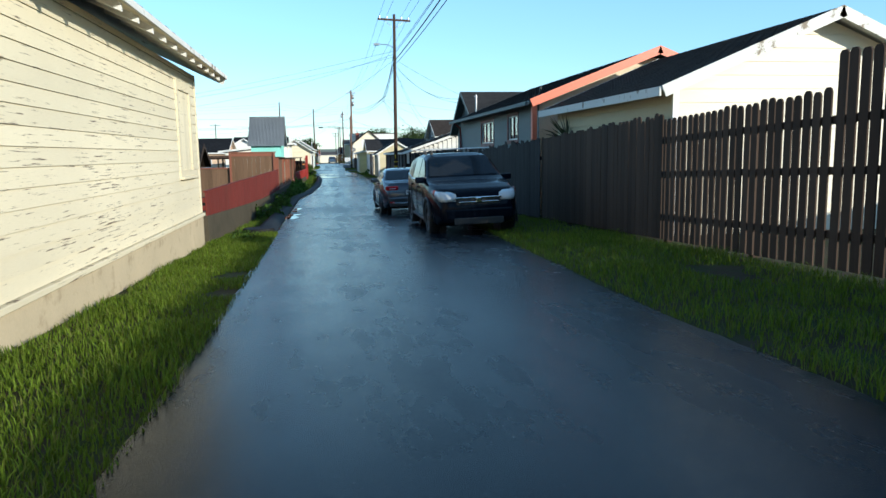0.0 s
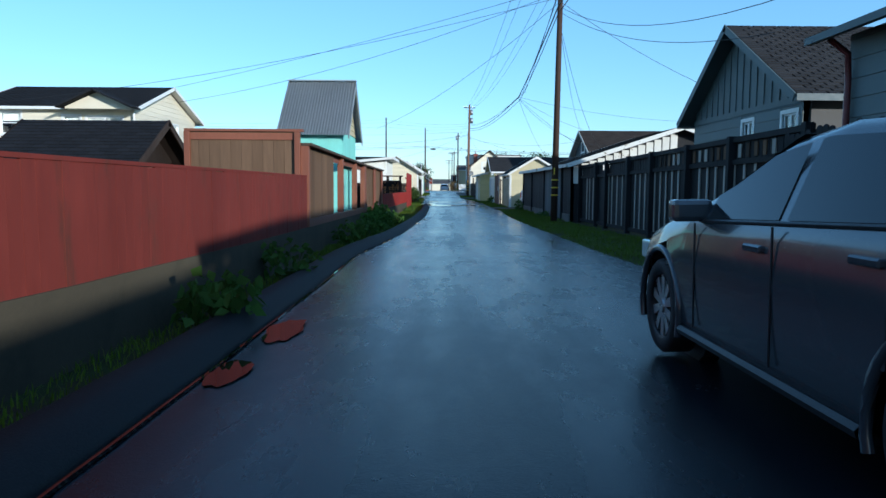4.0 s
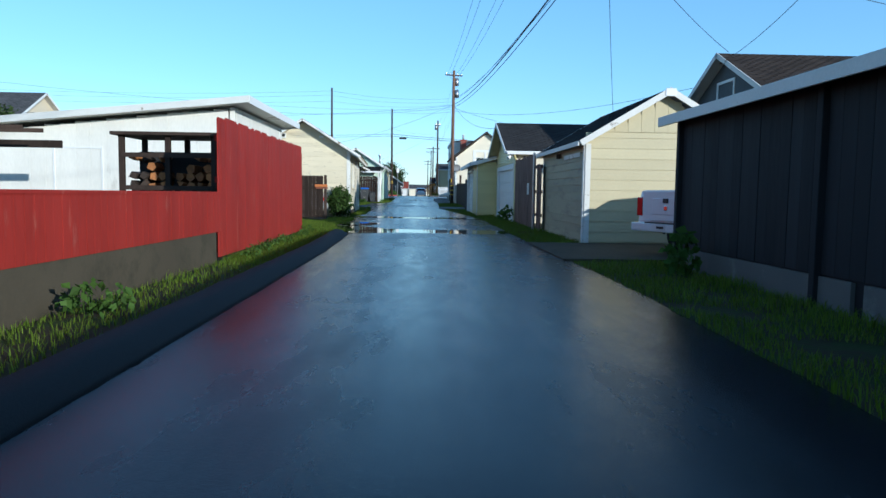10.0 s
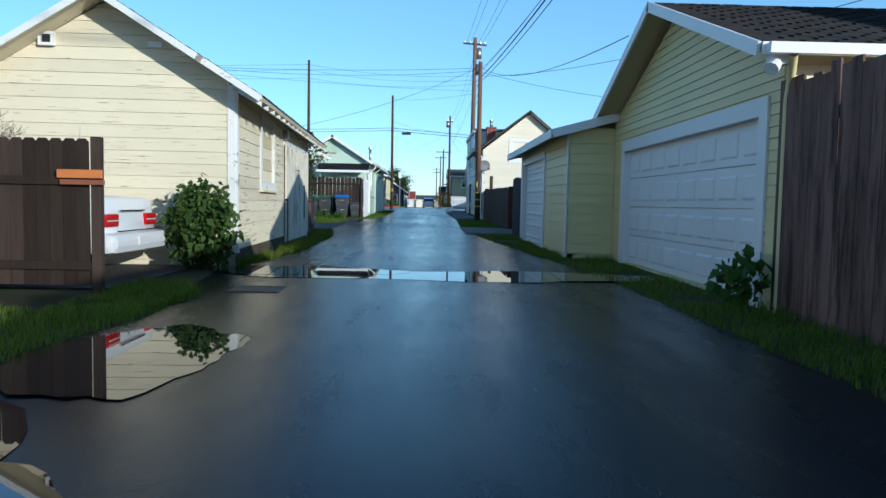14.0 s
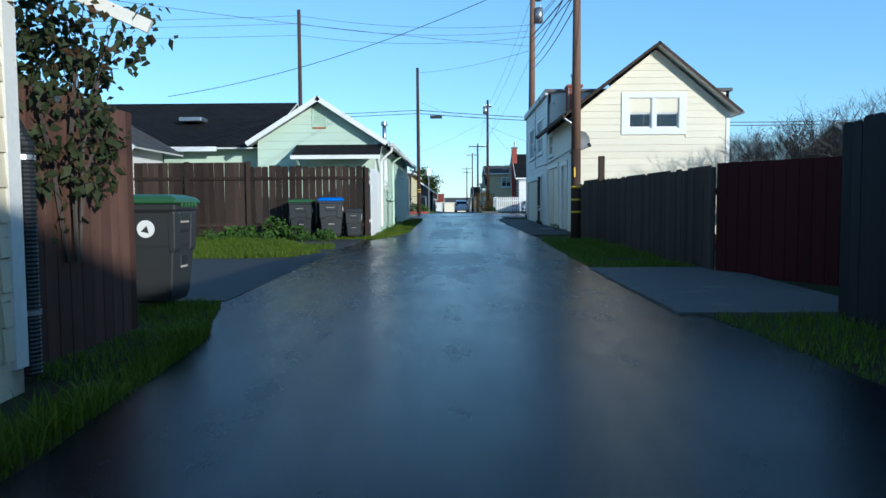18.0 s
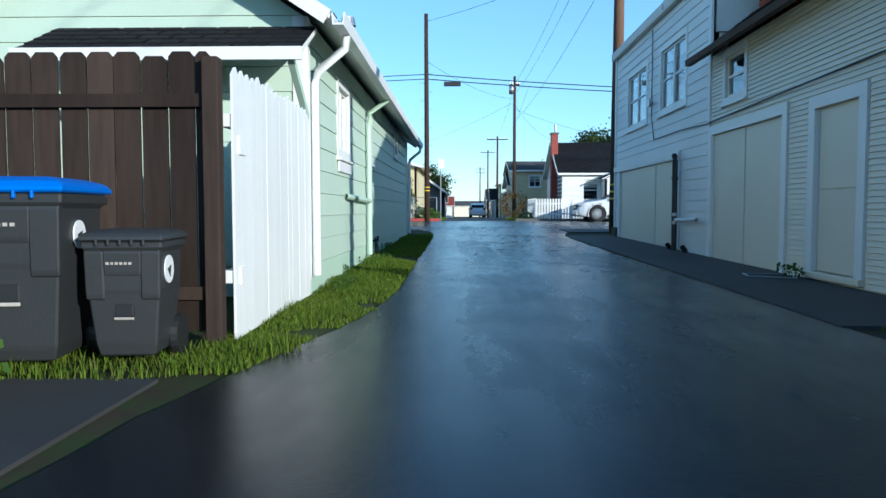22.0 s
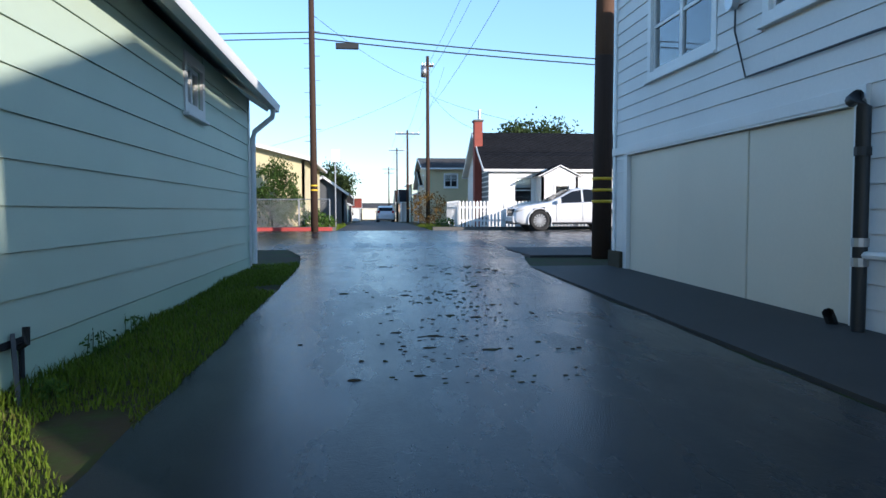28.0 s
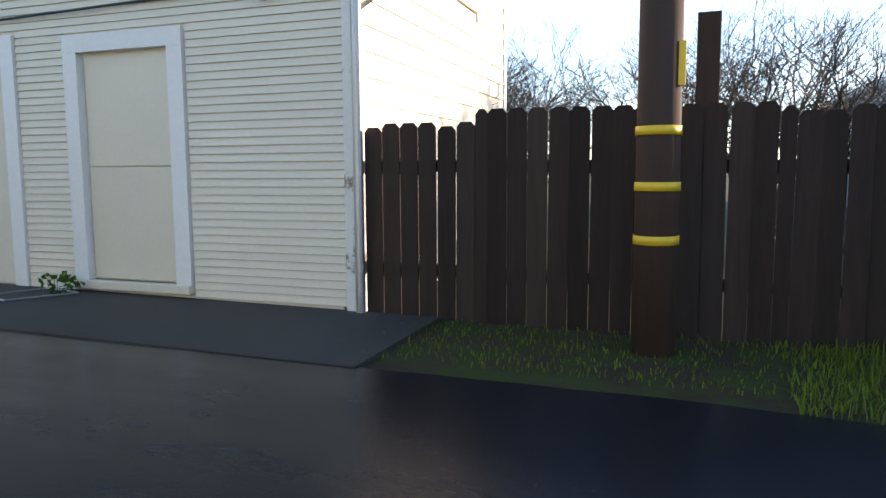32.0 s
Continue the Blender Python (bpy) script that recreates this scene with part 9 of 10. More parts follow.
def cable(p, q, sag=0.4, r=0.012, n=16, label="thin black overhead cable", grp="overhead cables"):
    p, q = Vector(p), Vector(q)
    pts = []
    for i in range(n + 1):
        s = i / n
        v = p.lerp(q, s)
        v.z -= 4 * sag * s * (1 - s)
        pts.append(v)
    return solo("overhead_cable", tube(nb(), pts, r, 5), CABLE, label, "cable", grp)


A = (4.56, 46.3)
for dx, z in ((-1.0, 10.3), (-0.5, 10.3), (0.5, 10.3), (1.0, 10.3)):
    cable((A[0] + dx, A[1] + 0.2 * dx, z), (4.4 + dx * 0.6, 123, 11.95), 1.3, 0.010)
    cable((A[0] + dx, A[1] + 0.2 * dx, z), (3.2 + dx, -25, 11.0), 1.0, 0.010)
J = (5.45, 68.0)          # where the service drops leave the trunk cables
for dz, r_, dx in ((0, 0.028, 0.0), (-0.28, 0.018, 0.12), (0.45, 0.014, 0.25), (0.6, 0.012, 0.45)):
    cable((4.52, 46.3, 7.4 + dz), (J[0] + dx, J[1], 6.6 + dz * 0.6), 0.12, r_, label="thick black trunk cable over the alley")
    cable((J[0] + dx, J[1], 6.6 + dz * 0.6), (4.36, 123, 8.9 + dz), 0.75, r_, label="thick black trunk cable over the alley")
    cable((4.52, 46.3, 7.4 + dz), (3.9 + dx, -25, 8.6 + dz), 0.8, r_, label="thick black trunk cable over the alley")
for p, q, s in (((J[0], J[1], 6.55), (11.4, 74.7, 4.9), 0.2), ((J[0], J[1], 6.6), (18.0, 72.0, 5.4), 0.3), ((J[0], J[1], 6.5), (9.2, 57.5, 2.7), 0.8), ((J[0], J[1], 6.5), (8.2, 60.5, 2.9), 0.15), ((J[0], J[1], 6.5), (9.0, 80.0, 3.3), 0.3)):
    cable(p, q, s, 0.009)
for z in (6.0, 6.5, 5.6):
    cable((3.62, 104.6, z), (4.36, 123, z + 1.6), 0.25, 0.016)
for z in (6.95, 6.72):
    cable((-70, 139, z + 0.6), (-2.3, 136.6, z), 0.8, 0.022, label="thick cable along the cross street")
    cable((-2.3, 136.6, z), (42, 138.5, z - 0.1), 0.85, 0.026, label="thick cable along the cross street")
solo("cable_box", bbox(-1.4, -0.55, 136.55, 136.7, 6.36, 6.58, 0.02), BLACK_PLASTIC, "black splice box hung on the street cable", "splice box")
for p, q, s in (((4.52, 46.3, 7.9), (-13.4, 55, 4.6), 0.5), ((4.52, 46.3, 7.7), (-21, 51, 4.0), 0.5), ((4.52, 46.3, 8.1), (-30, 64, 4.2), 0.6), ((4.52, 46.3, 7.4), (6.2, 27.6, 3.6), 0.9), ((4.52, 46.3, 7.2), (7.0, 33.5, 3.7), 0.6), ((4.52, 46.3, 7.6), (15.5, 50, 3.6), 0.5), ((4.52, 46.3, 7.0), (9.5, 60, 2.6), 0.9),
                ((4.52, 46.3, 7.1), (11.4, 74.7, 4.7), 1.1), ((4.52, 46.3, 7.5), (-4.0, 63.5, 4.0), 0.5),
                ((3.62, 104.6, 6.7), (-8.0, 106, 3.3), 0.5), ((3.62, 104.6, 6.5), (-12.0, 96, 5.2), 0.5), ((3.62, 104.6, 6.6), (-22.0, 84, 3.6), 0.6), ((3.62, 104.6, 6.4), (14.0, 92, 3.2), 0.5), ((3.62, 104.6, 6.2), (11.5, 78, 4.2), 0.6), ((3.62, 104.6, 6.6), (4.4, 82, 2.9), 0.5),
                ((4.36, 123, 9.2), (-7.75, 122.7, 9.6), 0.4), ((4.36, 123, 8.9), (-7.75, 122.7, 9.0), 0.4), ((4.36, 123, 9.5), (-7.75, 122.7, 10.0), 0.35), ((-7.75, 122.7, 9.6), (-60, 112, 9.0), 0.9), ((-7.75, 122.7, 9.0), (-60, 110, 8.4), 0.9), ((-7.75, 122.7, 10.0), (-60, 114, 9.6), 0.9), ((4.36, 123, 8.4), (-30, 90, 6.5), 0.8),
                ((4.36, 123, 8.2), (-2.25, 136.6, 9.6), 0.2), ((4.36, 123, 10.9), (3.75, 158, 10.2), 0.5), ((4.36, 123, 9.9), (3.75, 158, 9.4), 0.6), ((4.36, 123, 8.0), (3.75, 158, 7.2), 0.5), ((3.75, 158, 8.8), (-7, 150, 3.6), 0.4), ((3.75, 158, 8.6), (5.6, 147, 4.6), 0.5), ((3.75, 158, 9.0), (-2.25, 136.6, 7.6), 0.4), ((3.75, 158, 8.2), (12, 146, 4.3), 0.4), ((3.75, 158, 10.1), (3.5, 180, 8.2), 0.4), ((4.9, 158, 10.1), (4.6, 180, 8.2), 0.4), ((3.5, 180, 8.1), (3.7, 214, 9.4), 0.5), ((2.4, 180, 8.1), (2.6, 214, 9.4), 0.5), ((3.7, 214, 9.4), (3.4, 250, 8.8), 0.5)):
    cable(p, q, s, 0.009, 14)
# ---- plants ----
def leaf_mat(name, c, var=0.45, dry=None):
    m, t, b = nodes_of(name)
    g = t.nodes.new("ShaderNodeNewGeometry")
    col = ramp(t, g.outputs["Random Per Island"], [(0.0, dull(c, 1 - var)), (0.7, dull(c, 1 + var)), (1.0, dry or dull(c, 1 + var))])
    col = mix(t, ramp(t, noise_node(t, 0.9, 4), [(0.3, 0.0), (0.75, 0.6)]), col, dull(c, 0.7))
    link(t, col, b.inputs["Base Color"])
    b.inputs["Roughness"].default_value = 0.55
    b.inputs["Specular IOR Level"].default_value = 0.1
    tr = t.nodes.new("ShaderNodeBsdfTranslucent")
    link(t, col, tr.inputs["Color"])
    ms = t.nodes.new("ShaderNodeMixShader")
    ms.inputs[0].default_value = 0.35
    link(t, b.outputs[0], ms.inputs[1])
    link(t, tr.outputs[0], ms.inputs[2])
    link(t, ms.outputs[0], t.nodes["Material Output"].inputs["Surface"])
    return m


GRASS = leaf_mat("grass_blades", (0.122, 0.185, 0.017), 0.45, (0.15, 0.14, 0.045))
WEED = leaf_mat("weed_leaves", (0.07, 0.13, 0.025), 0.4)
BUSH = leaf_mat("bush_leaves", (0.055, 0.095, 0.022), 0.4)
TREE = leaf_mat("tree_leaves", (0.05, 0.075, 0.025), 0.45)
IVY = leaf_mat("dusky_creeper_leaves", (0.05, 0.065, 0.03), 0.5, (0.13, 0.05, 0.03))
TWIG = surface("grey_twig", (0.06, 0.047, 0.038), 0.85, var=0.2)


def grass(f0, f1, y0, y1, per_m2, hmin, hmax, seed, label, lift=0.0, keep=None):
    """Blades of grass over a strip between two lines: each blade is a bent tapering leaf."""
    rg = np.random.RandomState(seed)
    ws = np.array([max(0.0, f1(y) - f0(y)) for y in np.arange(y0, y1, 0.25)])
    n = int(per_m2 * ws.sum() * 0.25)
    y = rg.uniform(y0, y1, n)
    a, b = np.array([f0(k) for k in y]), np.array([f1(k) for k in y])
    x = a + (b - a) * rg.uniform(0, 1, n)
    clump = np.array([noise.noise((p * 1.1, q * 1.1, seed)) for p, q in zip(x, y)])
    ok = (clump > -0.45) & (b > a)
    x, y, clump = x[ok], y[ok], clump[ok]
    n = len(x)
    z = np.array([G(k) for k in y]) - 0.03 + lift
    h = (hmin + (hmax - hmin) * rg.beta(2, 3, n)) * (0.75 + 0.8 * np.clip(clump, -0.3, 0.6))
    ang, bend = rg.uniform(0, 2 * np.pi, n), rg.uniform(0.1, 0.75, n) * h
    w = rg.uniform(0.0025, 0.0055, n)
    px, py = -np.sin(ang), np.cos(ang)
    v = np.zeros((n, 5, 3))
    for i, (s, t) in enumerate(((-1, 0.0), (1, 0.0), (0.8, 0.55), (-0.8, 0.55), (0, 1.0))):
        v[:, i, 0] = x + px * w * s + np.cos(ang) * bend * t * t
        v[:, i, 1] = y + py * w * s + np.sin(ang) * bend * t * t
        v[:, i, 2] = z + h * (t - 0.18 * t * t)
    base = np.arange(n)[:, None] * 5
    me = bpy.data.meshes.new("grass")
    faces = [tuple(q) for q in (base + [0, 1, 2, 3]).tolist()] + [tuple(q) for q in (base + [3, 2, 4]).tolist()]
    me.from_pydata(v.reshape(-1, 3).tolist(), [], faces)
    me.materials.append(GRASS)
    return tagged(new("grass", me), label, "grass", "", "stuff")


XW = lambda y: -2.40 if y > 10.7 else -2.44
KE = lambda y: XL(y) - (0.50 if 13 < y < 70.9 else 0.0)
grass(lambda y: -2.42, lambda y: KE(y) + 0.05, -3, 13, 1900, 0.05, 0.17, 1, "bright green grass verge below the cream house")
grass(lambda y: _cx(y) + 0.06, KE, 13, 31, 420, 0.05, 0.16, 2, "thin grass between the kerb and the retaining wall")
grass(lambda y: _cx(y) + 0.06, KE, 31, 61.5, 420, 0.05, 0.17, 3, "patchy grass along the retaining wall")
grass(lambda y: -2.0, lambda y: KE(y) + 0.02, 61.5, 71, 1300, 0.06, 0.19, 4, "green grass below the tall red fence")
grass(lambda y: -3.8 if y < 76.4 else -2.4, lambda y: XL(y) - 0.0, 70.5, 78.6, 1300, 0.06, 0.2, 5, "lush grass before the white shed")
grass(lambda y: -1.83, XL, 80.6, 92.3, 2400, 0.09, 0.33, 6, "grass strip beside the old garage")
grass(lambda y: -9.6, lambda y: float(np.interp(y, [98.3, 98.5, 98.9, 100.2, 100.9, 101.5, 102.8], [-3.9, -2.9, -2.6, -2.65, -2.45, -3.2, -3.7])) + 0.12 * math.sin(y * 5.0) + 0.08 * math.sin(y * 13.0), 98.3, 102.8, 2300, 0.08, 0.30, 7, "weedy yellow-green grass in front of the dark fence")
grass(lambda y: -9.6, lambda y: -4.9, 102.8, 104.4, 1500, 0.08, 0.28, 28, "weedy grass beside the dark fence")
grass(lambda y: -9.6, lambda y: float(np.interp(y, [104.4, 104.7, 105.3], [-2.4, -1.9, -1.5])), 104.4, 105.35, 900, 0.08, 0.24, 27, "grass at the foot of the dark fence")
grass(lambda y: -2.25, XL, 104.6, 122.0, 2600, 0.04, 0.14, 8, "bright green grass beside the green house")
grass(lambda y: -2.9, lambda y: XL(y), 89.6, 92.8, 1100, 0.05, 0.16, 9, "grass tuft by the driveway")
grass(XR, lambda y: 5.1, -3, 11, 800, 0.06, 0.2, 11, "shaded grass verge below the picket fence")
grass(XR, lambda y: 5.1, 11, 46, 420, 0.06, 0.2, 12, "shaded grass below the black fence")
grass(XR, lambda y: 5.15, 46, 62.5, 600, 0.06, 0.2, 13, "shaded grass along the dark shed")
grass(XR, lambda y: 4.75, 66.6, 77.2, 800, 0.06, 0.22, 14, "shaded grass below the yellow shed")
grass(XR, lambda y: 4.5 if y < 83.3 else 3.7, 77.2, 91.8, 800, 0.05, 0.18, 15, "shaded grass along the yellow garages")
grass(XR, lambda y: 3.98, 96.2, 103.9, 900, 0.05, 0.18, 16, "shaded grass below the dark fence")
grass(lambda y: XR(y) + 0.25, lambda y: 3.98, 103.9, 106.6, 320, 0.03, 0.09, 29, "sparse short grass at the end of the dark fence")
grass(lambda y: -3.4, lambda y: -1.5, 139.5, 150, 260, 0.1, 0.4, 17, "rough grass at the far corner")
grass(lambda y: 2.35, lambda y: 3.5, 139, 150, 260, 0.1, 0.35, 18, "rough grass by the white pickets")


def leaves(bm, pts, size, rnd, squash=1.0, up=0.3):
    for p in pts:
        d = Vector((rnd.gauss(0, 1), rnd.gauss(0, 1), rnd.gauss(up, 0.7))).normalized()
        s = d.orthogonal().normalized()
        s.rotate(Matrix.Rotation(rnd.uniform(0, 6.28), 3, d))
        k = d.cross(s)
        L = size * rnd.uniform(0.6, 1.35)
        w = L * 0.36
        tip = p + s * L - Vector((0, 0, L * 0.25))
        v = [bm.verts.new(q) for q in (p, p + s * L * 0.45 + k * w, tip, p + s * L * 0.45 - k * w)]
        bm.faces.new(v)


def shrub(name, label, x, y, z, rx, ry, rz, n, size, mat, seed, stems=6, cat="shrub"):
    """A bush: stems and many single leaves in an uneven crown with gaps."""
    rnd = random.Random(seed)
    t = thing(name, label, cat, (x, y, z))
    c = Vector((x, y, z + rz))
    for i in range(stems):
        a = 2 * math.pi * i / stems + rnd.uniform(-0.3, 0.3)
        e = c + Vector((rx * 0.7 * math.cos(a), ry * 0.7 * math.sin(a), rz * rnd.uniform(-0.1, 0.6)))
        bm = tube(nb(), [(x + 0.08 * math.cos(a), y + 0.08 * math.sin(a), z - 0.1), tuple((Vector((x, y, z)).lerp(e, 0.5)) + Vector((0, 0, 0.1))), tuple(e)], 0.014 if rz > 0.4 else 0.003, 5)
        part("stem", bm, mat if mat is WEED else TWIG, t)
    pts = []
    while len(pts) < n:
        d = Vector((rnd.gauss(0, 1), rnd.gauss(0, 1), rnd.gauss(0, 1))).normalized()
        r = rnd.uniform(0.35, 1.0) ** 0.5
        k = 1 + 0.38 * noise.noise(d * 2.2 + Vector((seed, 0, 0))) + 0.2 * noise.noise(d * 5 + Vector((0, seed, 0)))
        p = c + Vector((d.x * rx, d.y * ry, d.z * rz)) * r * k
        if noise.noise(p * (1.6 / max(rx, 0.3)) + Vector((seed, 3, 0))) > -0.22 and p.z > z - 0.02:
            pts.append(p)
    bm = nb()
    leaves(bm, pts, size, rnd)
    part("foliage", bm, mat, t, recalc=False)
    return t


def weed(x, y, r, h, n, size, seed, label="leafy green weed in the verge"):
    shrub("weed", label, x, y, G(y) - 0.02, r, r, h / 2, n, size, WEED, seed, 5, "weed")


shrub("bush", "leafy green bush against the corner of the garage", -2.25, 80.35, G(80) - 0.05, 0.52, 0.44, 0.64, 1500, 0.115, BUSH, 3)
shrub("hedge_bush", "rounded green hedge bush beyond the street", -4.3, 141.6, G(141), 1.05, 0.9, 1.5, 6500, 0.10, BUSH, 5, 10)
shrub("hedge_bush", "dense hedge behind the wire fence", -6.9, 141.4, G(141), 1.9, 0.8, 1.0, 4500, 0.10, BUSH, 6, 10)
shrub("hedge_bush", "low leafy hedge along the wire fence", -2.6, 141.3, G(141) - 0.2, 0.9, 0.5, 0.55, 2200, 0.09, BUSH, 26, 8)
shrub("bush", "dry brown bush beside the white pickets", 2.9, 147.5, G(147), 1.0, 1.6, 0.95, 1300, 0.1, leaf_mat("dry_leaves", (0.16, 0.10, 0.03), 0.4), 7)
shrub("creeper", "dusky creeper spilling over the dark fence", -2.42, 90.25, G(89) + 0.75, 0.24, 0.75, 0.85, 1500, 0.075, IVY, 8, 9)
shrub("creeper", "creeper twigs above the old garage roof", -2.25, 90.2, 1.0, 0.55, 0.8, 0.35, 420, 0.075, IVY, 9, 9)
for k, (x, y, r, h, n, s) in enumerate([(-1.95, 24.2, 0.35, 0.45, 180, 0.13), (-2.05, 19.5, 0.45, 0.4, 200, 0.12), (-2.1, 27.5, 0.4, 0.5, 160, 0.12), (-2.0, 33.4, 0.35, 0.5, 160, 0.12), (-1.95, 40.6, 0.45, 0.75, 320, 0.17), (-1.8, 42.2, 0.5, 0.55, 300, 0.13), (-1.95, 38.6, 0.4, 0.6, 220, 0.15), (-1.75, 44.2, 0.5, 0.35, 220, 0.1), (-1.9, 36.0, 0.35, 0.45, 160, 0.12), (-1.7, 57.0, 0.3, 0.3, 120, 0.08), (-3.55, 72.9, 0.3, 0.4, 110, 0.09), (-3.6, 75.2, 0.3, 0.35, 100, 0.09), (4.3, 77.15, 0.26, 0.62, 130, 0.14), (4.75, 60.6, 0.25, 0.6, 90, 0.16), (-4.6, 104.6, 0.4, 0.6, 260, 0.13), (-4.0, 104.2, 0.35, 0.4, 180, 0.12), (-5.6, 104.7, 0.5, 0.4, 200, 0.12), (-3.2, 104.1, 0.3, 0.3, 120, 0.1), (-7.2, 103.6, 0.6, 0.4, 220, 0.12), (3.7, 109.75, 0.2, 0.22, 80, 0.06), (-2.3, 139.9, 0.6, 0.7, 260, 0.14), (-1.9, 11.5, 0.3, 0.2, 160, 0.045), (4.9, 51.5, 0.3, 0.3, 90, 0.1), (3.2, 141.0, 0.5, 0.5, 200, 0.12)]):
    weed(x, y, r, h, n, s, 30 + k)


def bare_tree(x, y, h, seed, label, spread=0.5, stems=3, forks=(2, 2, 3)):
    """A leafless tree: trunk and forking twigs."""
    rnd = random.Random(seed)
    t = thing("bare_tree", label, "tree", (x, y, G(y)))
    big, small = nb(), nb()

    def grow(p, d, L, r, depth):
        q = p + d * L
        rod(big if depth < 2 else small, p, q, r, r * 0.7, 6 if depth < 2 else 3, cap=False)
        if depth >= 6 or L < 0.08:
            return
        for _ in range(rnd.choice(forks)):
            e = (d + Vector((rnd.gauss(0, spread), rnd.gauss(0, spread), rnd.gauss(0.12, spread * 0.6)))).normalized()
            grow(q, e, L * rnd.uniform(0.62, 0.88), r * 0.62, depth + 1)

    for _ in range(stems):
        grow(Vector((x + rnd.uniform(-0.3, 0.3), y + rnd.uniform(-0.3, 0.3), G(y) - 0.1)), Vector((rnd.gauss(0, 0.25), rnd.gauss(0, 0.25), 1)).normalized(), h * 0.27, 0.05, 0)
    part("trunk", big, TWIG, t)
    part("crown", small, TWIG, t)


bare_tree(10.6, 103.2, 3.9, 1, "leafless bush behind the dark fence")
bare_tree(12.4, 104.4, 4.0, 2, "leafless grey shrub behind the dark fence")
bare_tree(9.9, 104.9, 3.4, 3, "leafless shrub beside the white building")
bare_tree(11.3, 101.3, 3.6, 4, "leafless grey tree in the yard")
bare_tree(14.0, 101.8, 3.6, 5, "leafless shrub in the yard")
bare_tree(9.9, 104.6, 3.6, 12, "leafless brown shrub behind the dark fence", 0.55, 4, (2, 3, 3))
bare_tree(9.2, 103.6, 3.3, 13, "leafless brown shrub behind the dark fence", 0.55, 4, (2, 3, 3))
bare_tree(10.2, 102.4, 3.7, 14, "leafless brown shrub behind the dark fence", 0.6)
bare_tree(-5.4, 79.6, 2.4, 6, "leafless twigs behind the garage fence")
for _k, (_x, _y, _h) in enumerate([(9.3, 107.6, 3.4), (10.0, 108.5, 3.7), (10.7, 107.4, 3.6), (11.4, 108.3, 3.8), (12.1, 107.5, 3.5), (12.8, 108.4, 3.3)]):
    bare_tree(_x, _y, _h, 40 + _k, "dense leafless thicket behind the dark fence", 0.6, 4, (2, 3, 3))


def tree(x, y, z, h, r, seed, n=2600, size=0.28, label="rounded dark green tree", mat=None):
    """A tree with a tapered trunk, limbs and a crown of many small leaves in clumps."""
    rnd = random.Random(seed)
    t = thing("tree", label, "tree", (x, y, z))
    part("trunk", rod(nb(), (x, y, z - 0.2), (x, y, z + h * 0.5), 0.24, 0.13, 9), POLE_WOOD, t)
    limbs, crown = nb(), nb()
    c = Vector((x, y, z + h * 0.66))
    m = max(26, n // 400)
    for i in range(m):
        d = Vector((rnd.gauss(0, 1), rnd.gauss(0, 1), rnd.gauss(0.25, 0.6))).normalized()
        e = c + Vector((d.x * r, d.y * r, d.z * h * 0.32)) * rnd.uniform(0.55, 0.95)
        tube(limbs, [(x, y, z + h * 0.4), tuple(c.lerp(e, 0.4)), tuple(e)], 0.04, 4)
        k = r * rnd.uniform(0.25, 0.42)
        leaves(crown, [e + Vector((rnd.gauss(0, k * 0.55), rnd.gauss(0, k * 0.55), rnd.gauss(0, k * 0.42))) for _ in range(n // m)], size, rnd)
    part("branchwork", limbs, POLE_WOOD, t)
    part("crown", crown, mat or TREE, t, recalc=False)


tree(11.2, 160, G(155), 7.4, 2.8, 1, 24000, 0.22, "broad round-headed tree behind the white house")
tree(-5.0, 190, G(190), 6.6, 2.8, 2, 7000, 0.24)
tree(9.0, 205, G(205), 6.0, 2.6, 3, 6000, 0.24)
tree(-9.0, 232, G(230), 7.5, 3.4, 4, 7000, 0.28)
tree(14, 235, G(230), 10, 5.5, 5, 3000, 0.4)
tree(24, 200, G(200), 9, 5.5, 6, 3000, 0.4)
tree(-20, 205, G(200), 8, 5, 7, 2600, 0.4)
tree(-34, 150, G(150), 7, 4, 8, 2600, 0.35)
tree(20, 150, G(150), 7, 3.6, 9, 2600, 0.35)
tree(-23, 88, G(88), 6.2, 2.6, 21, 5000, 0.3, "round green tree behind the gardens")
tree(-17, 66, G(66), 3.2, 1.8, 12, 1500, 0.16, "low leafy fruit tree in the garden")


def palm(x, y, h, seed):
    rnd = random.Random(seed)
    t = thing("palm", "shaggy green palm behind the gardens", "palm", (x, y, G(y)))
    part("trunk", rod(nb(), (x, y, G(y) - 0.2), (x, y, G(y) + h), 0.2, 0.15), POLE_WOOD, t)
    bm = nb()
    for i in range(60):
        a, e = rnd.uniform(0, 6.28), rnd.uniform(-0.6, 1.3)
        d = Vector((math.cos(a) * math.cos(e), math.sin(a) * math.cos(e), math.sin(e)))
        s = d.cross(Vector((0, 0, 1))).normalized() * 0.1
        p = Vector((x, y, G(y) + h))
        L = 1.5 * rnd.uniform(0.7, 1.1)
        q = p + d * L * 0.6
        v = [bm.verts.new(k) for k in (p, q + s, p + d * L - Vector((0, 0, 0.45)), q - s)]
        bm.faces.new(v)
    part("fronds", bm, BUSH, t, recalc=False)


palm(-26.2, 95.0, 4.9, 1)
palm(-23.6, 95.0, 4.5, 2)

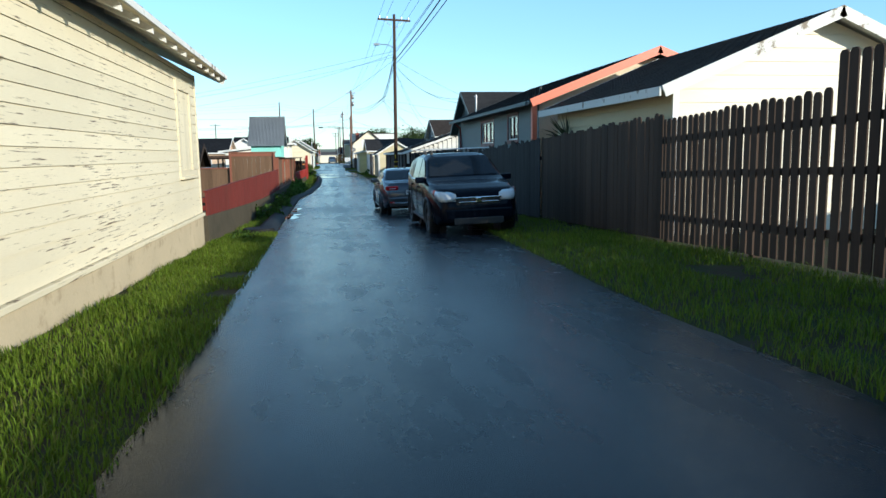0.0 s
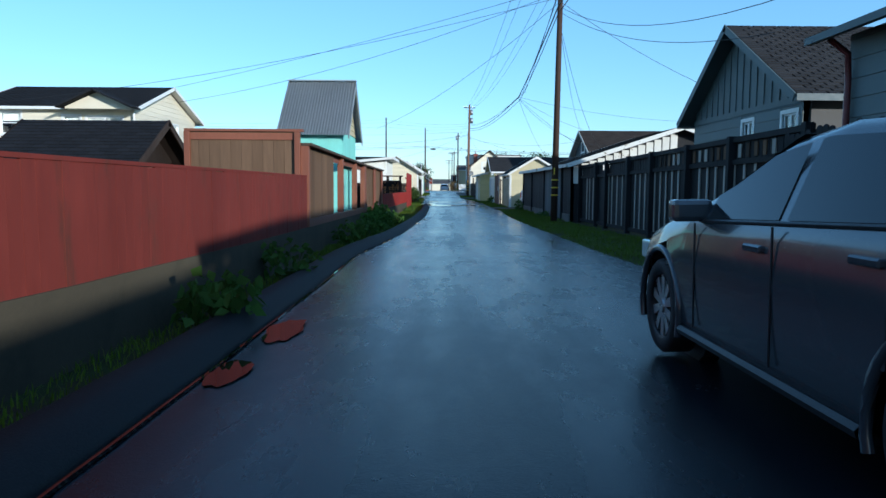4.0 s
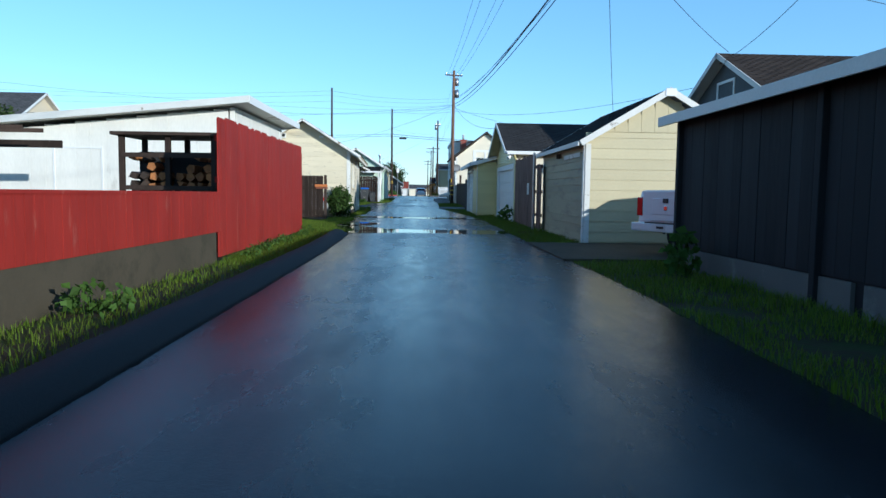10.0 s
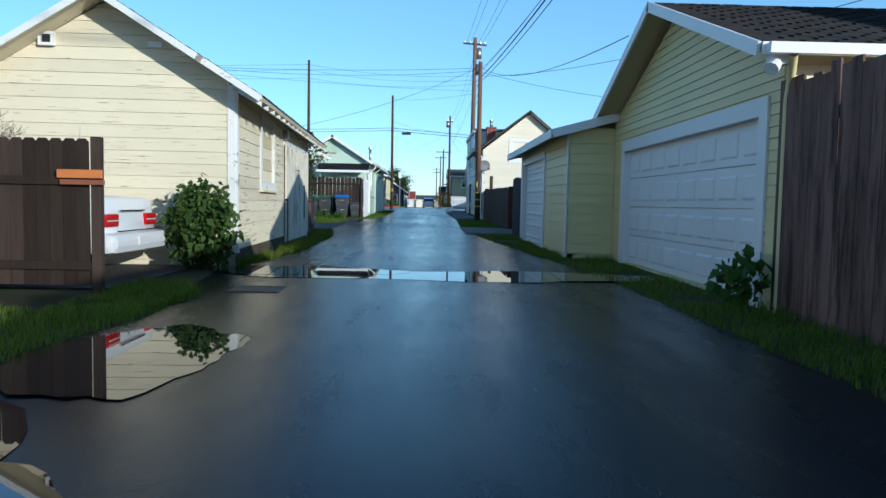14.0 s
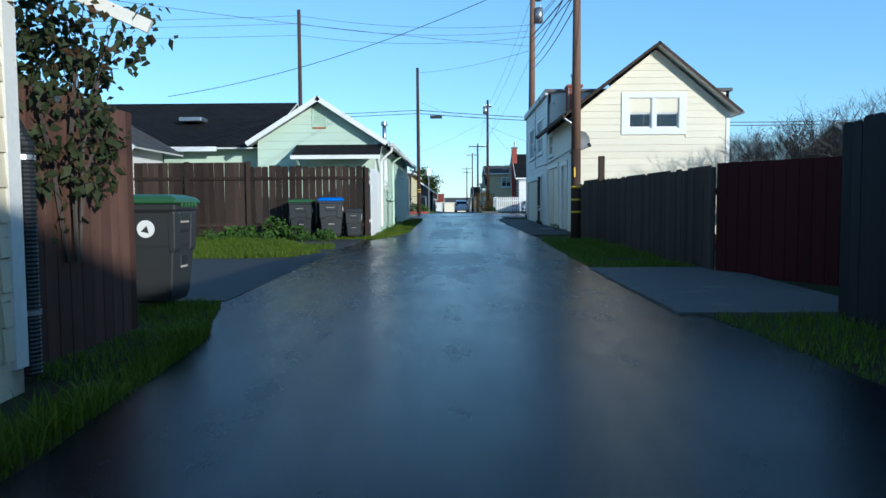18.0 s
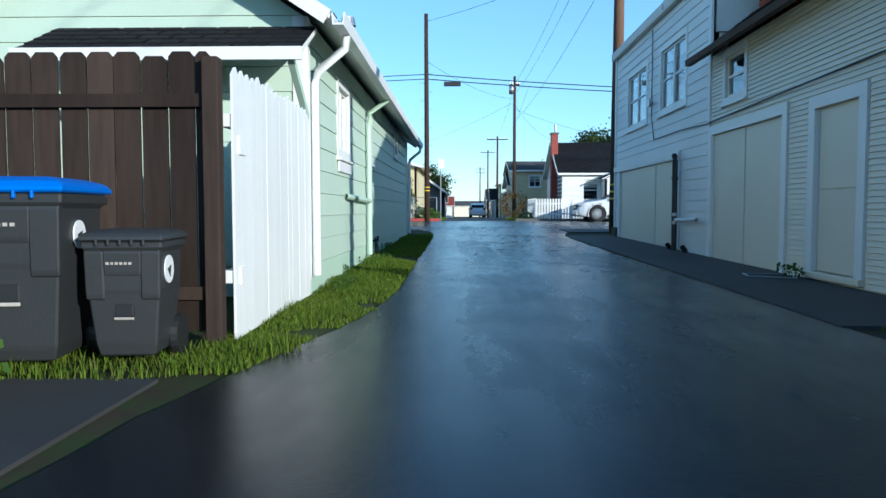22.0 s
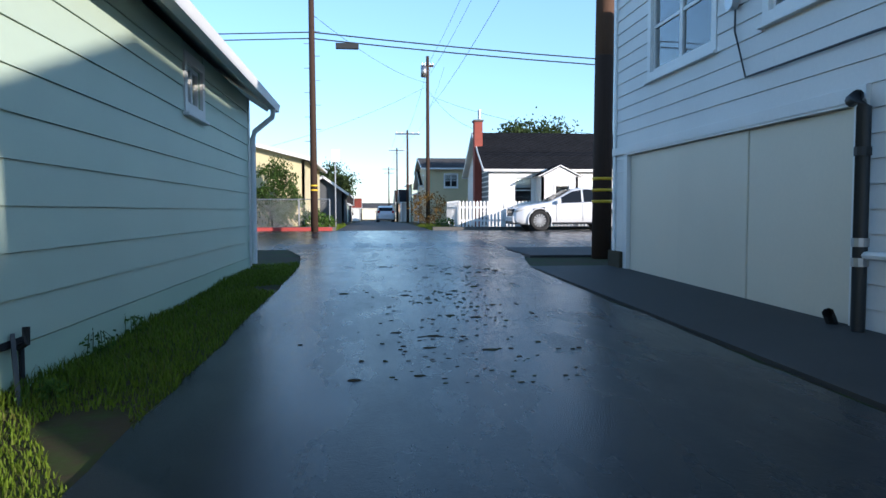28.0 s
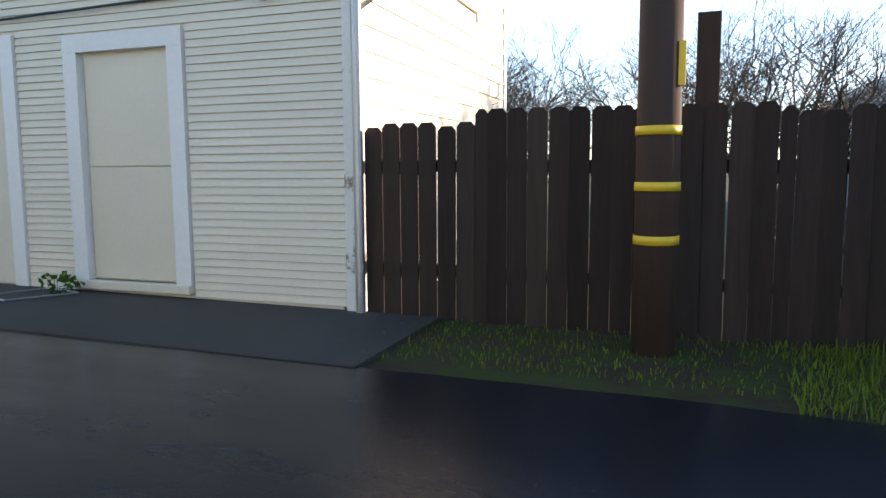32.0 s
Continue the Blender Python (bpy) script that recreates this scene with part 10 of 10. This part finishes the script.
# low hills that close the distance
_bm = nb()
_ring = [(math.cos(a) * 900, 60 + math.sin(a) * 900) for a in np.linspace(0, 2 * math.pi, 97)]
_lo = [_bm.verts.new((x, y, -60)) for x, y in _ring]
_hi = [_bm.verts.new((x, y, 4 + 9 * (0.5 + noise.noise((x * 0.004, y * 0.004, 0))))) for x, y in _ring]
for _i in range(96):
    _bm.faces.new((_lo[_i], _lo[_i + 1], _hi[_i + 1], _hi[_i]))
solo("backdrop", _bm, surface("distant_hill", (0.10, 0.13, 0.13), 0.95, var=0.2, scale=0.02, fine=0.2, bump=0), "low hazy wooded hills along the horizon", "backdrop", kind="structure")

# loose scraps and taller weeds in the bin corner and along the green house
_wr = random.Random(31)
for _k in range(9):
    weed(-7.6 + _k * 0.55 + _wr.uniform(-0.2, 0.2), 103.2 + _wr.uniform(-0.4, 0.6), _wr.uniform(0.2, 0.34), _wr.uniform(0.2, 0.4), 150, 0.055, 200 + _k, "low leafy weed at the foot of the dark fence")
for _k in range(8):
    weed(-2.05 + _wr.uniform(-0.1, 0.25), 108.3 + _k * 1.05 + _wr.uniform(-0.3, 0.3), _wr.uniform(0.10, 0.18), _wr.uniform(0.10, 0.18), 90, 0.03, 220 + _k, "small leafy weed in the grass beside the green wall")
for _k in range(7):
    weed(-1.75 + _wr.uniform(-0.12, 0.12), 62.6 + _k * 1.1 + _wr.uniform(-0.3, 0.3), _wr.uniform(0.12, 0.2), _wr.uniform(0.16, 0.28), 90, 0.05, 240 + _k, "small leafy weed below the tall red fence")

# ---- small things on the walk ----
_f = thing("wire_frame", "bent pale wire frame lying on the dark walk", "wire frame", (3.55, 109.85, G(109.85)))
_q = [(3.28, 110.16), (3.80, 110.02), (3.72, 109.55), (3.21, 109.80)]
for _i in range(4):
    _a, _b = _q[_i], _q[(_i + 1) % 4]
    part("wire", tube(nb(), [(_a[0], _a[1], G(_a[1]) + 0.016), ((_a[0] + _b[0]) / 2, (_a[1] + _b[1]) / 2, G(_a[1]) + 0.02), (_b[0], _b[1], G(_b[1]) + 0.016)], 0.009, 6), STEEL, _f)

# storm drain let into the asphalt
_z = road_z(-0.85, 78.0) + 0.002
_d = thing("drain_grate", "rusty iron storm drain grate let into the asphalt", "drain", (-0.85, 78.0, _z))
part("frame", wframe_flat(-1.13, -0.57, 77.74, 78.26, _z - 0.004, 0.035), STEEL_RUST, _d)
for _i in range(9):
    _x = -1.07 + _i * 0.055
    part("bar", bbox(_x, _x + 0.022, 77.78, 78.22, _z - 0.02, _z + 0.006, 0.003), STEEL_RUST, _d)
# flat black slab between the bars, painted for the darkness of the pit
part("pit", bbox(-1.1, -0.6, 77.77, 78.23, _z - 0.012, _z + 0.001, 0.0005), BLACK_PLASTIC, _d)
